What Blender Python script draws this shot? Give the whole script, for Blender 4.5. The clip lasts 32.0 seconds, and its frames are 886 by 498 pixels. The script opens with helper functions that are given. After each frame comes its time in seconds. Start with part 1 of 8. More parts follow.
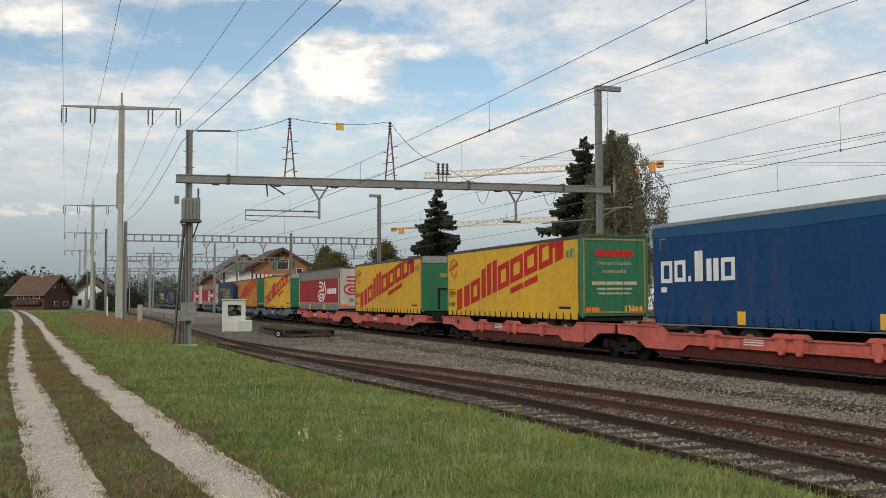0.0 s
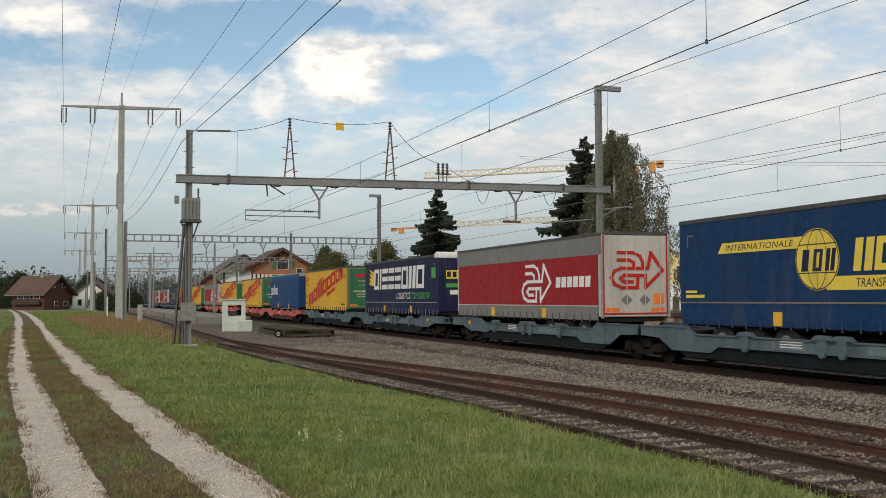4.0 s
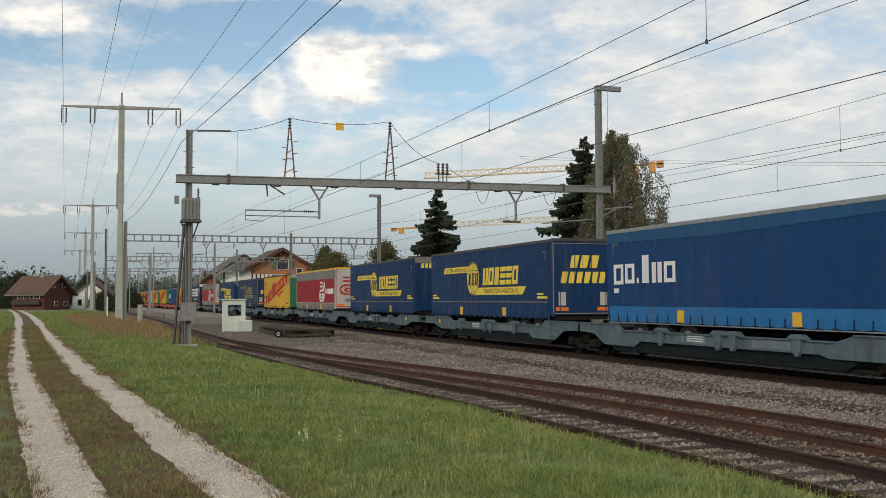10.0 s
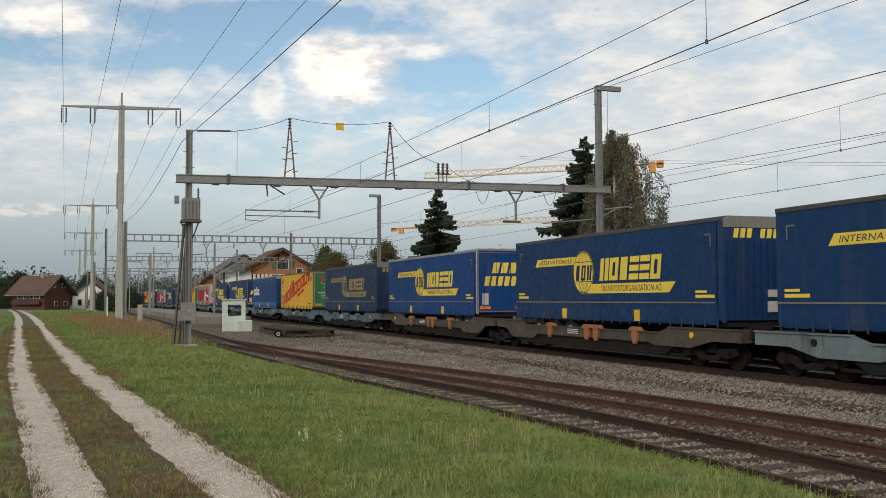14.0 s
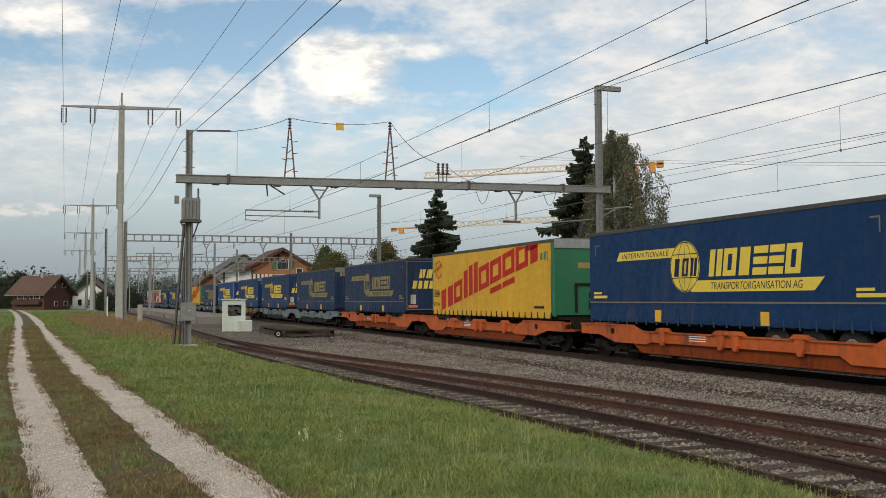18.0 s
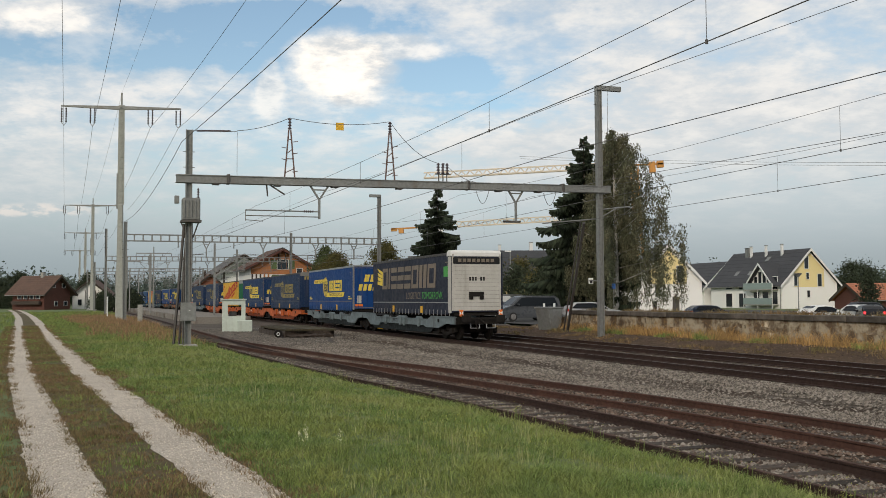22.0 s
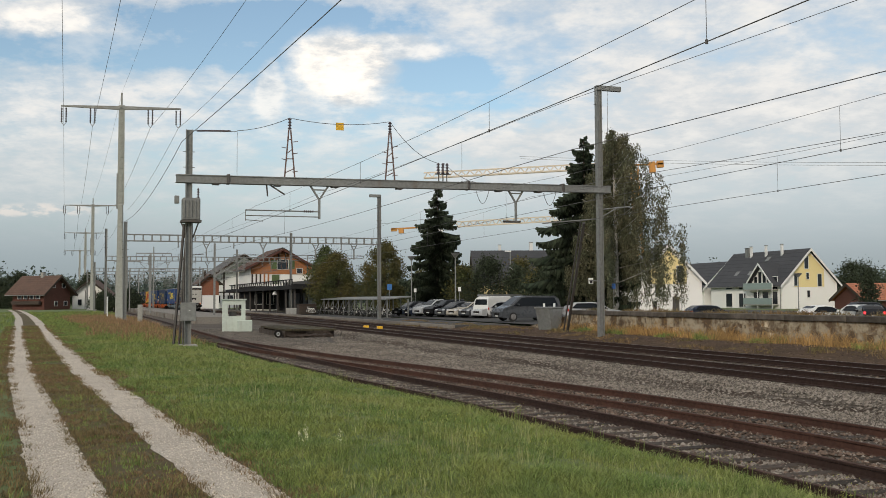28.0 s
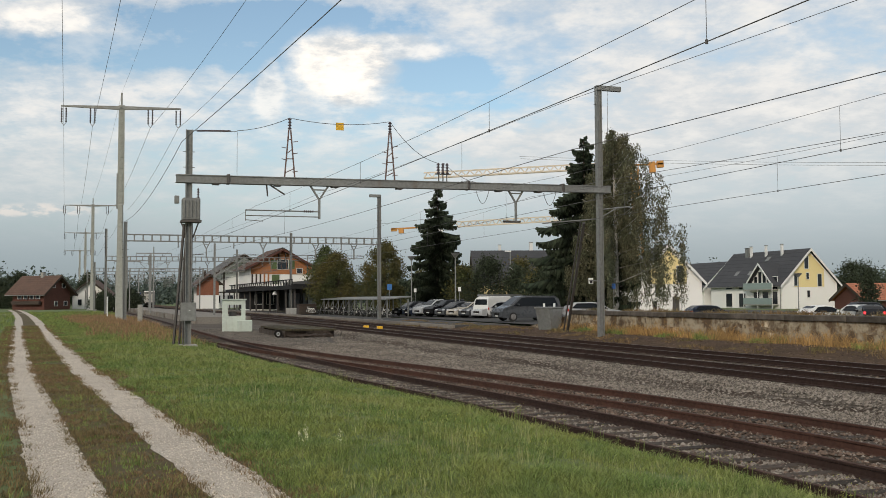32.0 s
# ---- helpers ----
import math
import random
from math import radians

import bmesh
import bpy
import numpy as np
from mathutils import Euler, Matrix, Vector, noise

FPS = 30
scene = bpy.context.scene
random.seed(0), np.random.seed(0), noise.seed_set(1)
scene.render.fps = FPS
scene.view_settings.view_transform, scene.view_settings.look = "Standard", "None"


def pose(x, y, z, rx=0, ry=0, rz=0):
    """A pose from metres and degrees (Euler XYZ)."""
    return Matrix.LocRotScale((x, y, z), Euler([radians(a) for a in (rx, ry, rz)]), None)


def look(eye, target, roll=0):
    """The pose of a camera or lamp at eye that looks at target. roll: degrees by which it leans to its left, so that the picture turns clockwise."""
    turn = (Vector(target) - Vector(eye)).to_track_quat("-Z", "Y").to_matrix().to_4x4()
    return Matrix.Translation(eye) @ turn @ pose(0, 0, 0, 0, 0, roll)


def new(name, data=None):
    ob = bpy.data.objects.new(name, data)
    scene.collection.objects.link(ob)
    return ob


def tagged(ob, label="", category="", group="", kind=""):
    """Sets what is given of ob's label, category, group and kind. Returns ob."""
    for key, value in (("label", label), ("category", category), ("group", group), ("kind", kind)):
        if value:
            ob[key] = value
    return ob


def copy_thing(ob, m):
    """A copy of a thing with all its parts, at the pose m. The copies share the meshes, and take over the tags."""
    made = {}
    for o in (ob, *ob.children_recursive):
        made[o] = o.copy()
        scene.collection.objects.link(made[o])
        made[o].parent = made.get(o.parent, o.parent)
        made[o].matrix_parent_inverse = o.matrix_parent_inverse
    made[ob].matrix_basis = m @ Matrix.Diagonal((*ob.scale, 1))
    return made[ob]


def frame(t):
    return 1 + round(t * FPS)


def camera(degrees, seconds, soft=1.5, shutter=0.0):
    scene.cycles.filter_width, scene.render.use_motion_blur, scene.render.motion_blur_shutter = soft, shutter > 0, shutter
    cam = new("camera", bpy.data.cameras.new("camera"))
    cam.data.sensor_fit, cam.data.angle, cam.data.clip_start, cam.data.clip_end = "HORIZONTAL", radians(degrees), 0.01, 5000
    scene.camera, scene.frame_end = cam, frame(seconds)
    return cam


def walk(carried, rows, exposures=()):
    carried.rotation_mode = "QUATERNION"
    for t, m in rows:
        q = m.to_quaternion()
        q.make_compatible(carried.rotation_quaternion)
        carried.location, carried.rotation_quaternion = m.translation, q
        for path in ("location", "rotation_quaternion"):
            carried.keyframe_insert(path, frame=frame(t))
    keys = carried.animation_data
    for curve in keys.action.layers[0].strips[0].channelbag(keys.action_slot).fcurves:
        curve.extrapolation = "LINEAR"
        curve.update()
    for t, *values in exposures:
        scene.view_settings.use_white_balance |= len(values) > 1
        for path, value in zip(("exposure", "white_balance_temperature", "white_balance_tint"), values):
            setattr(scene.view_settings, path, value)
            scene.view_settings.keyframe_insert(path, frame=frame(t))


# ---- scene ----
# Axes: the camera stands at the origin and looks along +y. The railway runs
# at YAW to the x axis: s metres along it, n metres to the far side of it, z above the rail heads.
YAW = 109.85
U = Vector((math.cos(radians(YAW)), math.sin(radians(YAW)), 0))
V = Vector((U.y, -U.x, 0))
O = Vector((8.07, 25.0, 0))


def bend(s):
    """The line leaves the straight beyond the platforms."""
    if s < 200:
        return -1.4e-4 * max(0.0, s - 70.0) ** 2
    u = min(s, 280.0) - 200.0
    return -2.366 - 0.0364 * u + 0.0364 * u * u / 160.0


def at(s, n, z=0.0):
    return O + U * s + V * (n + bend(s)) + Vector((0, 0, z))


def on_track(s, n, z=0.0, turn=0.0):
    """Pose with x along the line, y towards the camera's side."""
    p, q = at(s, n, z), at(s + 8.0, n, z)
    along = math.degrees(math.atan2(q.y - p.y, q.x - p.x)) if s > 62 else YAW
    return pose(p.x, p.y, p.z, 0, 0, along + turn)


EYE = Vector((0, 0, 2.0))
PITCH, ROLL = 2.9146, 0.294
AIM = EYE + Vector((0, math.cos(radians(PITCH)), math.sin(radians(PITCH))))
cam = camera(48.95, 32.0, soft=0.85)
walk(cam, [(0.0, look(EYE, AIM, -ROLL)), (32.0, look(EYE, AIM, -ROLL))], exposures=[(0.0, 0.0, 6950, 11), (32.0, 0.0, 6950, 11)])

# ---------------------------------------------------------------- light
SUN_FROM = Vector((-0.32, -0.84, 0.44)).normalized()
world = bpy.data.worlds.new("sky")
scene.world = world
world.use_nodes = True


class Nodes:
    """A short way to write node trees."""

    def __init__(self, tree):
        self.tree = tree
        tree.nodes.clear()

    def add(self, kind, **values):
        node = self.tree.nodes.new(kind)
        for key, value in values.items():
            if key in node.inputs:
                node.inputs[key].default_value = value
        return node

    def link(self, a, b):
        self.tree.links.new(a, b)

    def put(self, value, socket):
        if isinstance(value, bpy.types.NodeSocket):
            self.link(value, socket)
        else:
            socket.default_value = value

    def math(self, op, a, b=0.0, clamp=False):
        node = self.tree.nodes.new("ShaderNodeMath")
        node.operation, node.use_clamp = op, clamp
        self.put(a, node.inputs[0])
        self.put(b, node.inputs[1])
        return node.outputs[0]

    def mix(self, fac, a, b, blend="MIX"):
        node = self.tree.nodes.new("ShaderNodeMix")
        node.data_type, node.blend_type = "RGBA", blend
        self.put(fac, node.inputs[0])
        self.put(a, node.inputs[6])
        self.put(b, node.inputs[7])
        return node.outputs[2]

    def ramp(self, fac, lo, hi, a=0.0, b=1.0):
        node = self.tree.nodes.new("ShaderNodeMapRange")
        node.interpolation_type = "SMOOTHSTEP"
        self.put(fac, node.inputs[0])
        for k, v in zip((1, 2, 3, 4), (lo, hi, a, b)):
            node.inputs[k].default_value = v
        return node.outputs[0]

    def noise(self, vector, scale, detail=4.0, rough=0.55):
        node = self.tree.nodes.new("ShaderNodeTexNoise")
        node.inputs["Scale"].default_value = scale
        node.inputs["Detail"].default_value = detail
        node.inputs["Roughness"].default_value = rough
        if vector is not None:
            self.link(vector, node.inputs["Vector"])
        return node.outputs["Fac"]


def rgb(r, g, b):
    return (r, g, b, 1.0)


def make_sky():
    k = Nodes(world.node_tree)
    out = k.add("ShaderNodeOutputWorld")
    back = k.add("ShaderNodeBackground")
    sky = k.tree.nodes.new("ShaderNodeTexSky")
    sky.sky_type, sky.sun_disc = "NISHITA", False
    sky.sun_elevation = math.asin(SUN_FROM.z)
    sky.sun_rotation = math.atan2(SUN_FROM.x, SUN_FROM.y)
    sky.air_density, sky.dust_density, sky.ozone_density = 1.0, 1.5, 2.0
    co = k.add("ShaderNodeTexCoord").outputs["Generated"]
    sep = k.add("ShaderNodeSeparateXYZ")
    k.link(co, sep.inputs[0])
    x, y, z = sep.outputs
    # cloud layer seen in perspective: divide by height
    zz = k.math("MAXIMUM", k.math("ADD", z, 0.22), 0.05)
    flat = k.add("ShaderNodeCombineXYZ")
    k.link(k.math("DIVIDE", x, zz), flat.inputs[0])
    k.link(k.math("DIVIDE", y, zz), flat.inputs[1])
    flat.inputs[2].default_value = 3.7
    cells = k.noise(flat.outputs[0], 7.5, 9.0, 0.6)
    tufts = k.noise(flat.outputs[0], 26.0, 5.0, 0.6)
    veil = k.noise(flat.outputs[0], 1.1, 3.0, 0.5)
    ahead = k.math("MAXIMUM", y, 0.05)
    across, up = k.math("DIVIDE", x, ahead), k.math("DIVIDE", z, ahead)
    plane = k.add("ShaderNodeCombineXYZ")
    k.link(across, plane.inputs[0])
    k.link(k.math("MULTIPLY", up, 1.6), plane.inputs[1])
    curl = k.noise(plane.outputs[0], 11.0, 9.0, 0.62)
    total = k.math("ADD", k.math("ADD", k.math("MULTIPLY", cells, 0.5), k.math("MULTIPLY", veil, 0.6)), k.math("MULTIPLY", tufts, 0.2))
    total = k.math("ADD", total, k.math("ADD", k.ramp(across, 0.02, 0.22, 0.0, 0.10), k.ramp(up, 0.25, 0.20, 0.0, 0.06)))
    cover = k.ramp(total, 0.42, 0.84)

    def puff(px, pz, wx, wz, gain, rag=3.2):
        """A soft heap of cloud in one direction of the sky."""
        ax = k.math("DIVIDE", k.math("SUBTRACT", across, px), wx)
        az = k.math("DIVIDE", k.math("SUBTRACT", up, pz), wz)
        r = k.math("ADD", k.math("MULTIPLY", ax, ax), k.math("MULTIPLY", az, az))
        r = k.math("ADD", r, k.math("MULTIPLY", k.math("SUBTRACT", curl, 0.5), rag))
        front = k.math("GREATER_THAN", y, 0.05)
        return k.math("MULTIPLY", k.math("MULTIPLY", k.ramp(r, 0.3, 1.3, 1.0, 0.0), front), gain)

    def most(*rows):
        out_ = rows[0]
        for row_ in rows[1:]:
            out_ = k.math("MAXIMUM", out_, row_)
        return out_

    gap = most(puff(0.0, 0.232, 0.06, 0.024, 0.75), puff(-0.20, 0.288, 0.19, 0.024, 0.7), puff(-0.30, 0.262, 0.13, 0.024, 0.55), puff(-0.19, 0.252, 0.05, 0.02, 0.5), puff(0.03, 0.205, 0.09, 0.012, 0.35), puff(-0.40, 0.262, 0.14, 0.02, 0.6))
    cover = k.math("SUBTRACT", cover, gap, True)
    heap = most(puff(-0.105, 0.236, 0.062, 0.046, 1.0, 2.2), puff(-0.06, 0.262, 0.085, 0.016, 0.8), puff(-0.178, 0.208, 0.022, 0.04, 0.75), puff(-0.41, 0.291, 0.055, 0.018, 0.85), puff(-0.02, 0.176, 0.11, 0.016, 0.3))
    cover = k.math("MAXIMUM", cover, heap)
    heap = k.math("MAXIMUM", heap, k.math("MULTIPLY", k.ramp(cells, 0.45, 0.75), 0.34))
    clear = k.mix(1.0, sky.outputs[0], rgb(1.45, 1.5, 1.42), "MULTIPLY")
    cloud = k.mix(heap, rgb(7.3, 7.75, 8.2), rgb(11.6, 11.2, 10.6))
    grey = k.mix(k.ramp(k.math("ADD", k.math("MULTIPLY", cells, 0.7), k.math("MULTIPLY", tufts, 0.3)), 0.38, 0.58), rgb(6.4, 7.0, 7.6), cloud)
    body = k.mix(cover, clear, grey)
    # haze over the land
    haze = k.ramp(z, 0.03, 0.20, 1.0, 0.0)
    low = k.mix(k.ramp(z, 0.0, 0.12), rgb(3.2, 3.85, 4.25), rgb(4.9, 5.95, 6.6))
    low = k.mix(k.ramp(across, -0.1, -0.42, 0.0, 0.16), low, rgb(2.2, 3.2, 3.8))
    body = k.mix(haze, body, low)
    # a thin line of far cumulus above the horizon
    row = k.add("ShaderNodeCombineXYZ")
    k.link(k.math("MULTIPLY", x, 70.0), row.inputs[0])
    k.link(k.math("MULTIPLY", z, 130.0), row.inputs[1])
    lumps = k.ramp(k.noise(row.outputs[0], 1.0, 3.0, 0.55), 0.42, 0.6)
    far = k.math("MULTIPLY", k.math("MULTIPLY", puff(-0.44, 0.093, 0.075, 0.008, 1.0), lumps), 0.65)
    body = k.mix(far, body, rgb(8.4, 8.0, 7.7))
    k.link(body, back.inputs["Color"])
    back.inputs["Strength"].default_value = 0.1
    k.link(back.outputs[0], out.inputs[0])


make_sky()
sun = new("sun", bpy.data.lights.new("sun", "SUN"))
sun.data.energy, sun.data.angle, sun.data.color = 1.3, radians(14.0), (1.0, 0.93, 0.83)
sun.matrix_world = look(SUN_FROM * 50, (0, 0, 0))

# ---------------------------------------------------------------- materials


def material(name, col, alt=None, rough=0.7, metal=0.0, grain=8.0, big=0.6, amount=0.5, bump=0.25, dirt=None, streak=False,
             vary=0.0, island=0.0, mix_lo=0.35, mix_hi=0.65, gloss=0.5):
    """Two scales of colour variation, fine relief, optional dirt and per-piece variation."""
    m = bpy.data.materials.new(name)
    m.use_nodes = True
    k = Nodes(m.node_tree)
    out = k.add("ShaderNodeOutputMaterial")
    bsdf = k.add("ShaderNodeBsdfPrincipled")
    co = k.add("ShaderNodeTexCoord").outputs["Object"]
    if streak:
        mp = k.add("ShaderNodeMapping")
        mp.inputs["Scale"].default_value = (1, 1, 0.12)
        k.link(co, mp.inputs[0])
        stretched = mp.outputs[0]
    else:
        stretched = co
    alt = alt or tuple(c * 0.6 for c in col)
    fine = k.noise(co, grain, 5.0, 0.65)
    wide = k.noise(stretched, big, 4.0, 0.6)
    both = k.math("ADD", k.math("MULTIPLY", fine, 0.5), k.math("MULTIPLY", wide, 0.5))
    fac = k.math("MULTIPLY", k.ramp(both, mix_lo, mix_hi), amount)
    c = k.mix(fac, rgb(*col), rgb(*alt))
    if dirt:
        spots = k.ramp(k.noise(stretched, big * 2.3, 6.0, 0.7), 0.52, 0.72, 0.0, dirt[3])
        c = k.mix(spots, c, rgb(*dirt[:3]))
    if vary or island:
        if vary:
            rnd = k.add("ShaderNodeObjectInfo").outputs["Random"]
        else:
            rnd = k.add("ShaderNodeNewGeometry").outputs["Random Per Island"]
        w = vary or island
        hsv = k.add("ShaderNodeHueSaturation")
        k.link(k.ramp(rnd, 0.0, 1.0, 1.0 - w, 1.0 + w), hsv.inputs["Value"])
        k.link(c, hsv.inputs["Color"])
        c = hsv.outputs[0]
    k.link(c, bsdf.inputs["Base Color"])
    k.link(k.ramp(fine, 0.2, 0.8, max(0.02, rough - 0.12), min(1.0, rough + 0.12)), bsdf.inputs["Roughness"])
    bsdf.inputs["Metallic"].default_value = metal
    bsdf.inputs["Specular IOR Level"].default_value = gloss
    if bump:
        bp = k.add("ShaderNodeBump")
        bp.inputs["Strength"].default_value = bump
        bp.inputs["Distance"].default_value = 0.02
        k.link(fine, bp.inputs["Height"])
        k.link(bp.outputs[0], bsdf.inputs["Normal"])
    k.link(bsdf.outputs[0], out.inputs[0])
    return m


def glass_material(name, col, rough=0.05, ior=1.5):
    m = bpy.data.materials.new(name)
    m.use_nodes = True
    k = Nodes(m.node_tree)
    out = k.add("ShaderNodeOutputMaterial")
    b = k.add("ShaderNodeBsdfPrincipled")
    b.inputs["Base Color"].default_value = rgb(*col)
    b.inputs["Roughness"].default_value = rough
    b.inputs["IOR"].default_value = ior
    k.link(b.outputs[0], out.inputs[0])
    return m


def glow_material(name, col, strength):
    m = bpy.data.materials.new(name)
    m.use_nodes = True
    k = Nodes(m.node_tree)
    out = k.add("ShaderNodeOutputMaterial")
    b = k.add("ShaderNodeEmission")
    b.inputs[0].default_value, b.inputs[1].default_value = rgb(*col), strength
    k.link(b.outputs[0], out.inputs[0])
    return m


SEED = material("seed_heads", (0.34, 0.34, 0.16), (0.26, 0.28, 0.11), 0.9, grain=0.6, amount=0.7, bump=0, island=0.3)
MEADOW = material("meadow_ground", (0.082, 0.128, 0.033), (0.12, 0.14, 0.048), 0.95, grain=3.0, big=0.12, amount=0.8, bump=0.8)
GRASS = material("grass_blades", (0.112, 0.185, 0.042), (0.26, 0.268, 0.075), 0.8, grain=1.3, big=0.35, amount=0.8, bump=0, island=0.45)
RED_GRASS = material("reddish_grass", (0.31, 0.175, 0.10), (0.22, 0.165, 0.075), 0.9, grain=0.5, big=0.2, amount=0.8, bump=0, island=0.4)
DRY_GRASS = material("dry_grass", (0.215, 0.132, 0.066), (0.125, 0.115, 0.045), 0.9, grain=0.6, big=0.2, amount=0.8, bump=0, island=0.4)
STRAW = material("straw_grass", (0.46, 0.27, 0.10), (0.28, 0.19, 0.08), 0.9, grain=0.6, big=0.3, amount=0.8, bump=0, island=0.4)
LITTER = material("worn_verge", (0.125, 0.09, 0.053), (0.075, 0.072, 0.033), 0.95, gloss=0.15, grain=6.0, big=0.7, amount=0.9, bump=0.8)
GRAVEL = material("pale_gravel", (0.56, 0.50, 0.425), (0.37, 0.32, 0.265), 0.95, gloss=0.2, grain=22.0, big=0.5, amount=0.8, bump=1.0)
PEBBLE = material("path_pebbles", (0.62, 0.56, 0.48), (0.42, 0.37, 0.31), 0.9, gloss=0.2, grain=9.0, big=2.0, amount=0.6, bump=0, island=0.35)
BALLAST = material("ballast_bed", (0.125, 0.105, 0.088), (0.066, 0.052, 0.042), 0.95, gloss=0.15, grain=14.0, big=0.35, amount=0.8, bump=1.0)
STONE = material("ballast_stones", (0.22, 0.194, 0.166), (0.098, 0.081, 0.067), 0.9, gloss=0.1, grain=5.0, big=0.4, amount=0.75, bump=0, island=0.55)
STONE_RUST = material("rusty_ballast_stones", (0.15, 0.108, 0.086), (0.072, 0.05, 0.036), 0.9, gloss=0.2, grain=5.0, big=0.4, amount=0.8, bump=0, island=0.5)
RAIL_RUST = material("rusty_rail", (0.085, 0.040, 0.028), (0.045, 0.024, 0.018), 0.85, 0.0, gloss=0.25, grain=12.0, big=0.8, amount=0.8, bump=0.4)
# Dark brown rail steel, darkened further to paint in shade on the web.
RAIL_DARK = material("dark_rail_web_shade", (0.046, 0.026, 0.020), (0.026, 0.015, 0.012), 0.8, 0.0, gloss=0.25, grain=12.0, big=0.8, amount=0.8, bump=0.3)
RAIL_HEAD = material("rail_head", (0.11, 0.085, 0.07), (0.07, 0.05, 0.04), 0.45, 0.6, grain=10.0, big=0.6, amount=0.6, bump=0.1)
SLEEPER_PALE = material("bleached_sleeper_wood", (0.075, 0.058, 0.046), (0.04, 0.031, 0.025), 0.9, gloss=0.2, grain=9.0, big=1.2, amount=0.9, bump=0.6, vary=0.3)
SLEEPER = material("old_sleeper_wood", (0.085, 0.065, 0.05), (0.045, 0.034, 0.028), 0.9, gloss=0.2, grain=9.0, big=1.2, amount=0.9, bump=0.6, vary=0.3)
STEEL = material("galvanised_steel", (0.27, 0.275, 0.265), (0.17, 0.17, 0.16), 0.6, 0.35, grain=7.0, big=0.5, amount=0.7, bump=0.1,
                 dirt=(0.16, 0.11, 0.075, 0.45), streak=True)
STEEL_DARK = material("weathered_dark_steel", (0.11, 0.105, 0.10), (0.06, 0.05, 0.045), 0.7, 0.3, grain=7.0, big=0.7, amount=0.8, bump=0.15,
                      dirt=(0.12, 0.07, 0.045, 0.4), streak=True)
WIRE = material("wire", (0.13, 0.125, 0.125), None, 0.6, 0.3, amount=0.3, bump=0)
PORCELAIN = material("brown_porcelain", (0.07, 0.05, 0.055), None, 0.3, amount=0.3, bump=0)
CONCRETE = material("concrete", (0.38, 0.37, 0.34), (0.24, 0.225, 0.2), 0.9, grain=6.0, big=0.8, amount=0.7, bump=0.3,
                    dirt=(0.14, 0.12, 0.09, 0.5), streak=True)
DIRT = material("cinder_ground", (0.105, 0.068, 0.043), (0.045, 0.031, 0.022), 0.95, gloss=0.1, grain=7.0, big=0.5, amount=0.8, bump=0.8)
ASPHALT = material("asphalt", (0.085, 0.083, 0.08), (0.055, 0.053, 0.05), 0.95, gloss=0.2, grain=25.0, big=0.2, amount=0.7, bump=0.4)
# ---------------------------------------------------------------- shapes


def box(bm, x0, x1, y0, y1, z0, z1):
    vs = [bm.verts.new((x, y, z)) for z in (z0, z1) for x, y in ((x0, y0), (x1, y0), (x1, y1), (x0, y1))]
    for f in ((3, 2, 1, 0), (4, 5, 6, 7), (0, 1, 5, 4), (1, 2, 6, 5), (2, 3, 7, 6), (3, 0, 4, 7)):
        bm.faces.new([vs[i] for i in f])
    return bm


def bar(bm, a, b, w, h=None):
    """A square bar from a to b."""
    a, b = Vector(a), Vector(b)
    h = h or w
    d = (b - a).normalized()
    side = d.cross(Vector((0, 0, 1)))
    side = side.normalized() if side.length > 1e-3 else Vector((1, 0, 0))
    up = side.cross(d).normalized()
    ring = [side * (w / 2) * i + up * (h / 2) * j for i, j in ((-1, -1), (1, -1), (1, 1), (-1, 1))]
    va, vb = [bm.verts.new(a + r) for r in ring], [bm.verts.new(b + r) for r in ring]
    for i in range(4):
        bm.faces.new((va[i], va[(i + 1) % 4], vb[(i + 1) % 4], vb[i]))
    bm.faces.new(va[::-1])
    bm.faces.new(vb)
    return bm


def rod(bm, a, b, r0, r1=None, sides=8):
    """A round bar from a to b, tapered."""
    a, b = Vector(a), Vector(b)
    r1 = r0 if r1 is None else r1
    q = (b - a).to_track_quat("Z", "Y")
    rings = []
    for p, r in ((a, r0), (b, r1)):
        rings.append([bm.verts.new(p + q @ Vector((r * math.cos(t), r * math.sin(t), 0))) for t in
                      [2 * math.pi * i / sides for i in range(sides)]])
    for i in range(sides):
        bm.faces.new((rings[0][i], rings[0][(i + 1) % sides], rings[1][(i + 1) % sides], rings[1][i]))
    bm.faces.new(rings[0][::-1])
    bm.faces.new(rings[1])
    return bm


def prism(bm, pts, a, b, axis="y"):
    """A polygon pulled along an axis. pts: (x, z) for axis y, (y, z) for axis x, (x, y) for axis z."""
    def p(u, v, w):
        return {"y": (u, w, v), "x": (w, u, v), "z": (u, v, w)}[axis]
    lo, hi = [bm.verts.new(p(u, v, a)) for u, v in pts], [bm.verts.new(p(u, v, b)) for u, v in pts]
    n = len(pts)
    for i in range(n):
        bm.faces.new((lo[i], lo[(i + 1) % n], hi[(i + 1) % n], hi[i]))
    bm.faces.new(lo[::-1])
    bm.faces.new(hi)
    return bm


def finish(bm, bevel=0.0):
    if bevel:
        bmesh.ops.bevel(bm, geom=list(bm.edges), offset=bevel, segments=1, affect="EDGES", profile=0.7)
    bmesh.ops.recalc_face_normals(bm, faces=bm.faces)
    return bm


def mesh_of(name, bm, mat, bevel=0.0, smooth=False):
    finish(bm, bevel)
    me = bpy.data.meshes.new(name)
    bm.to_mesh(me)
    bm.free()
    me.materials.append(mat)
    if smooth:
        for p in me.polygons:
            p.use_smooth = True
    return me


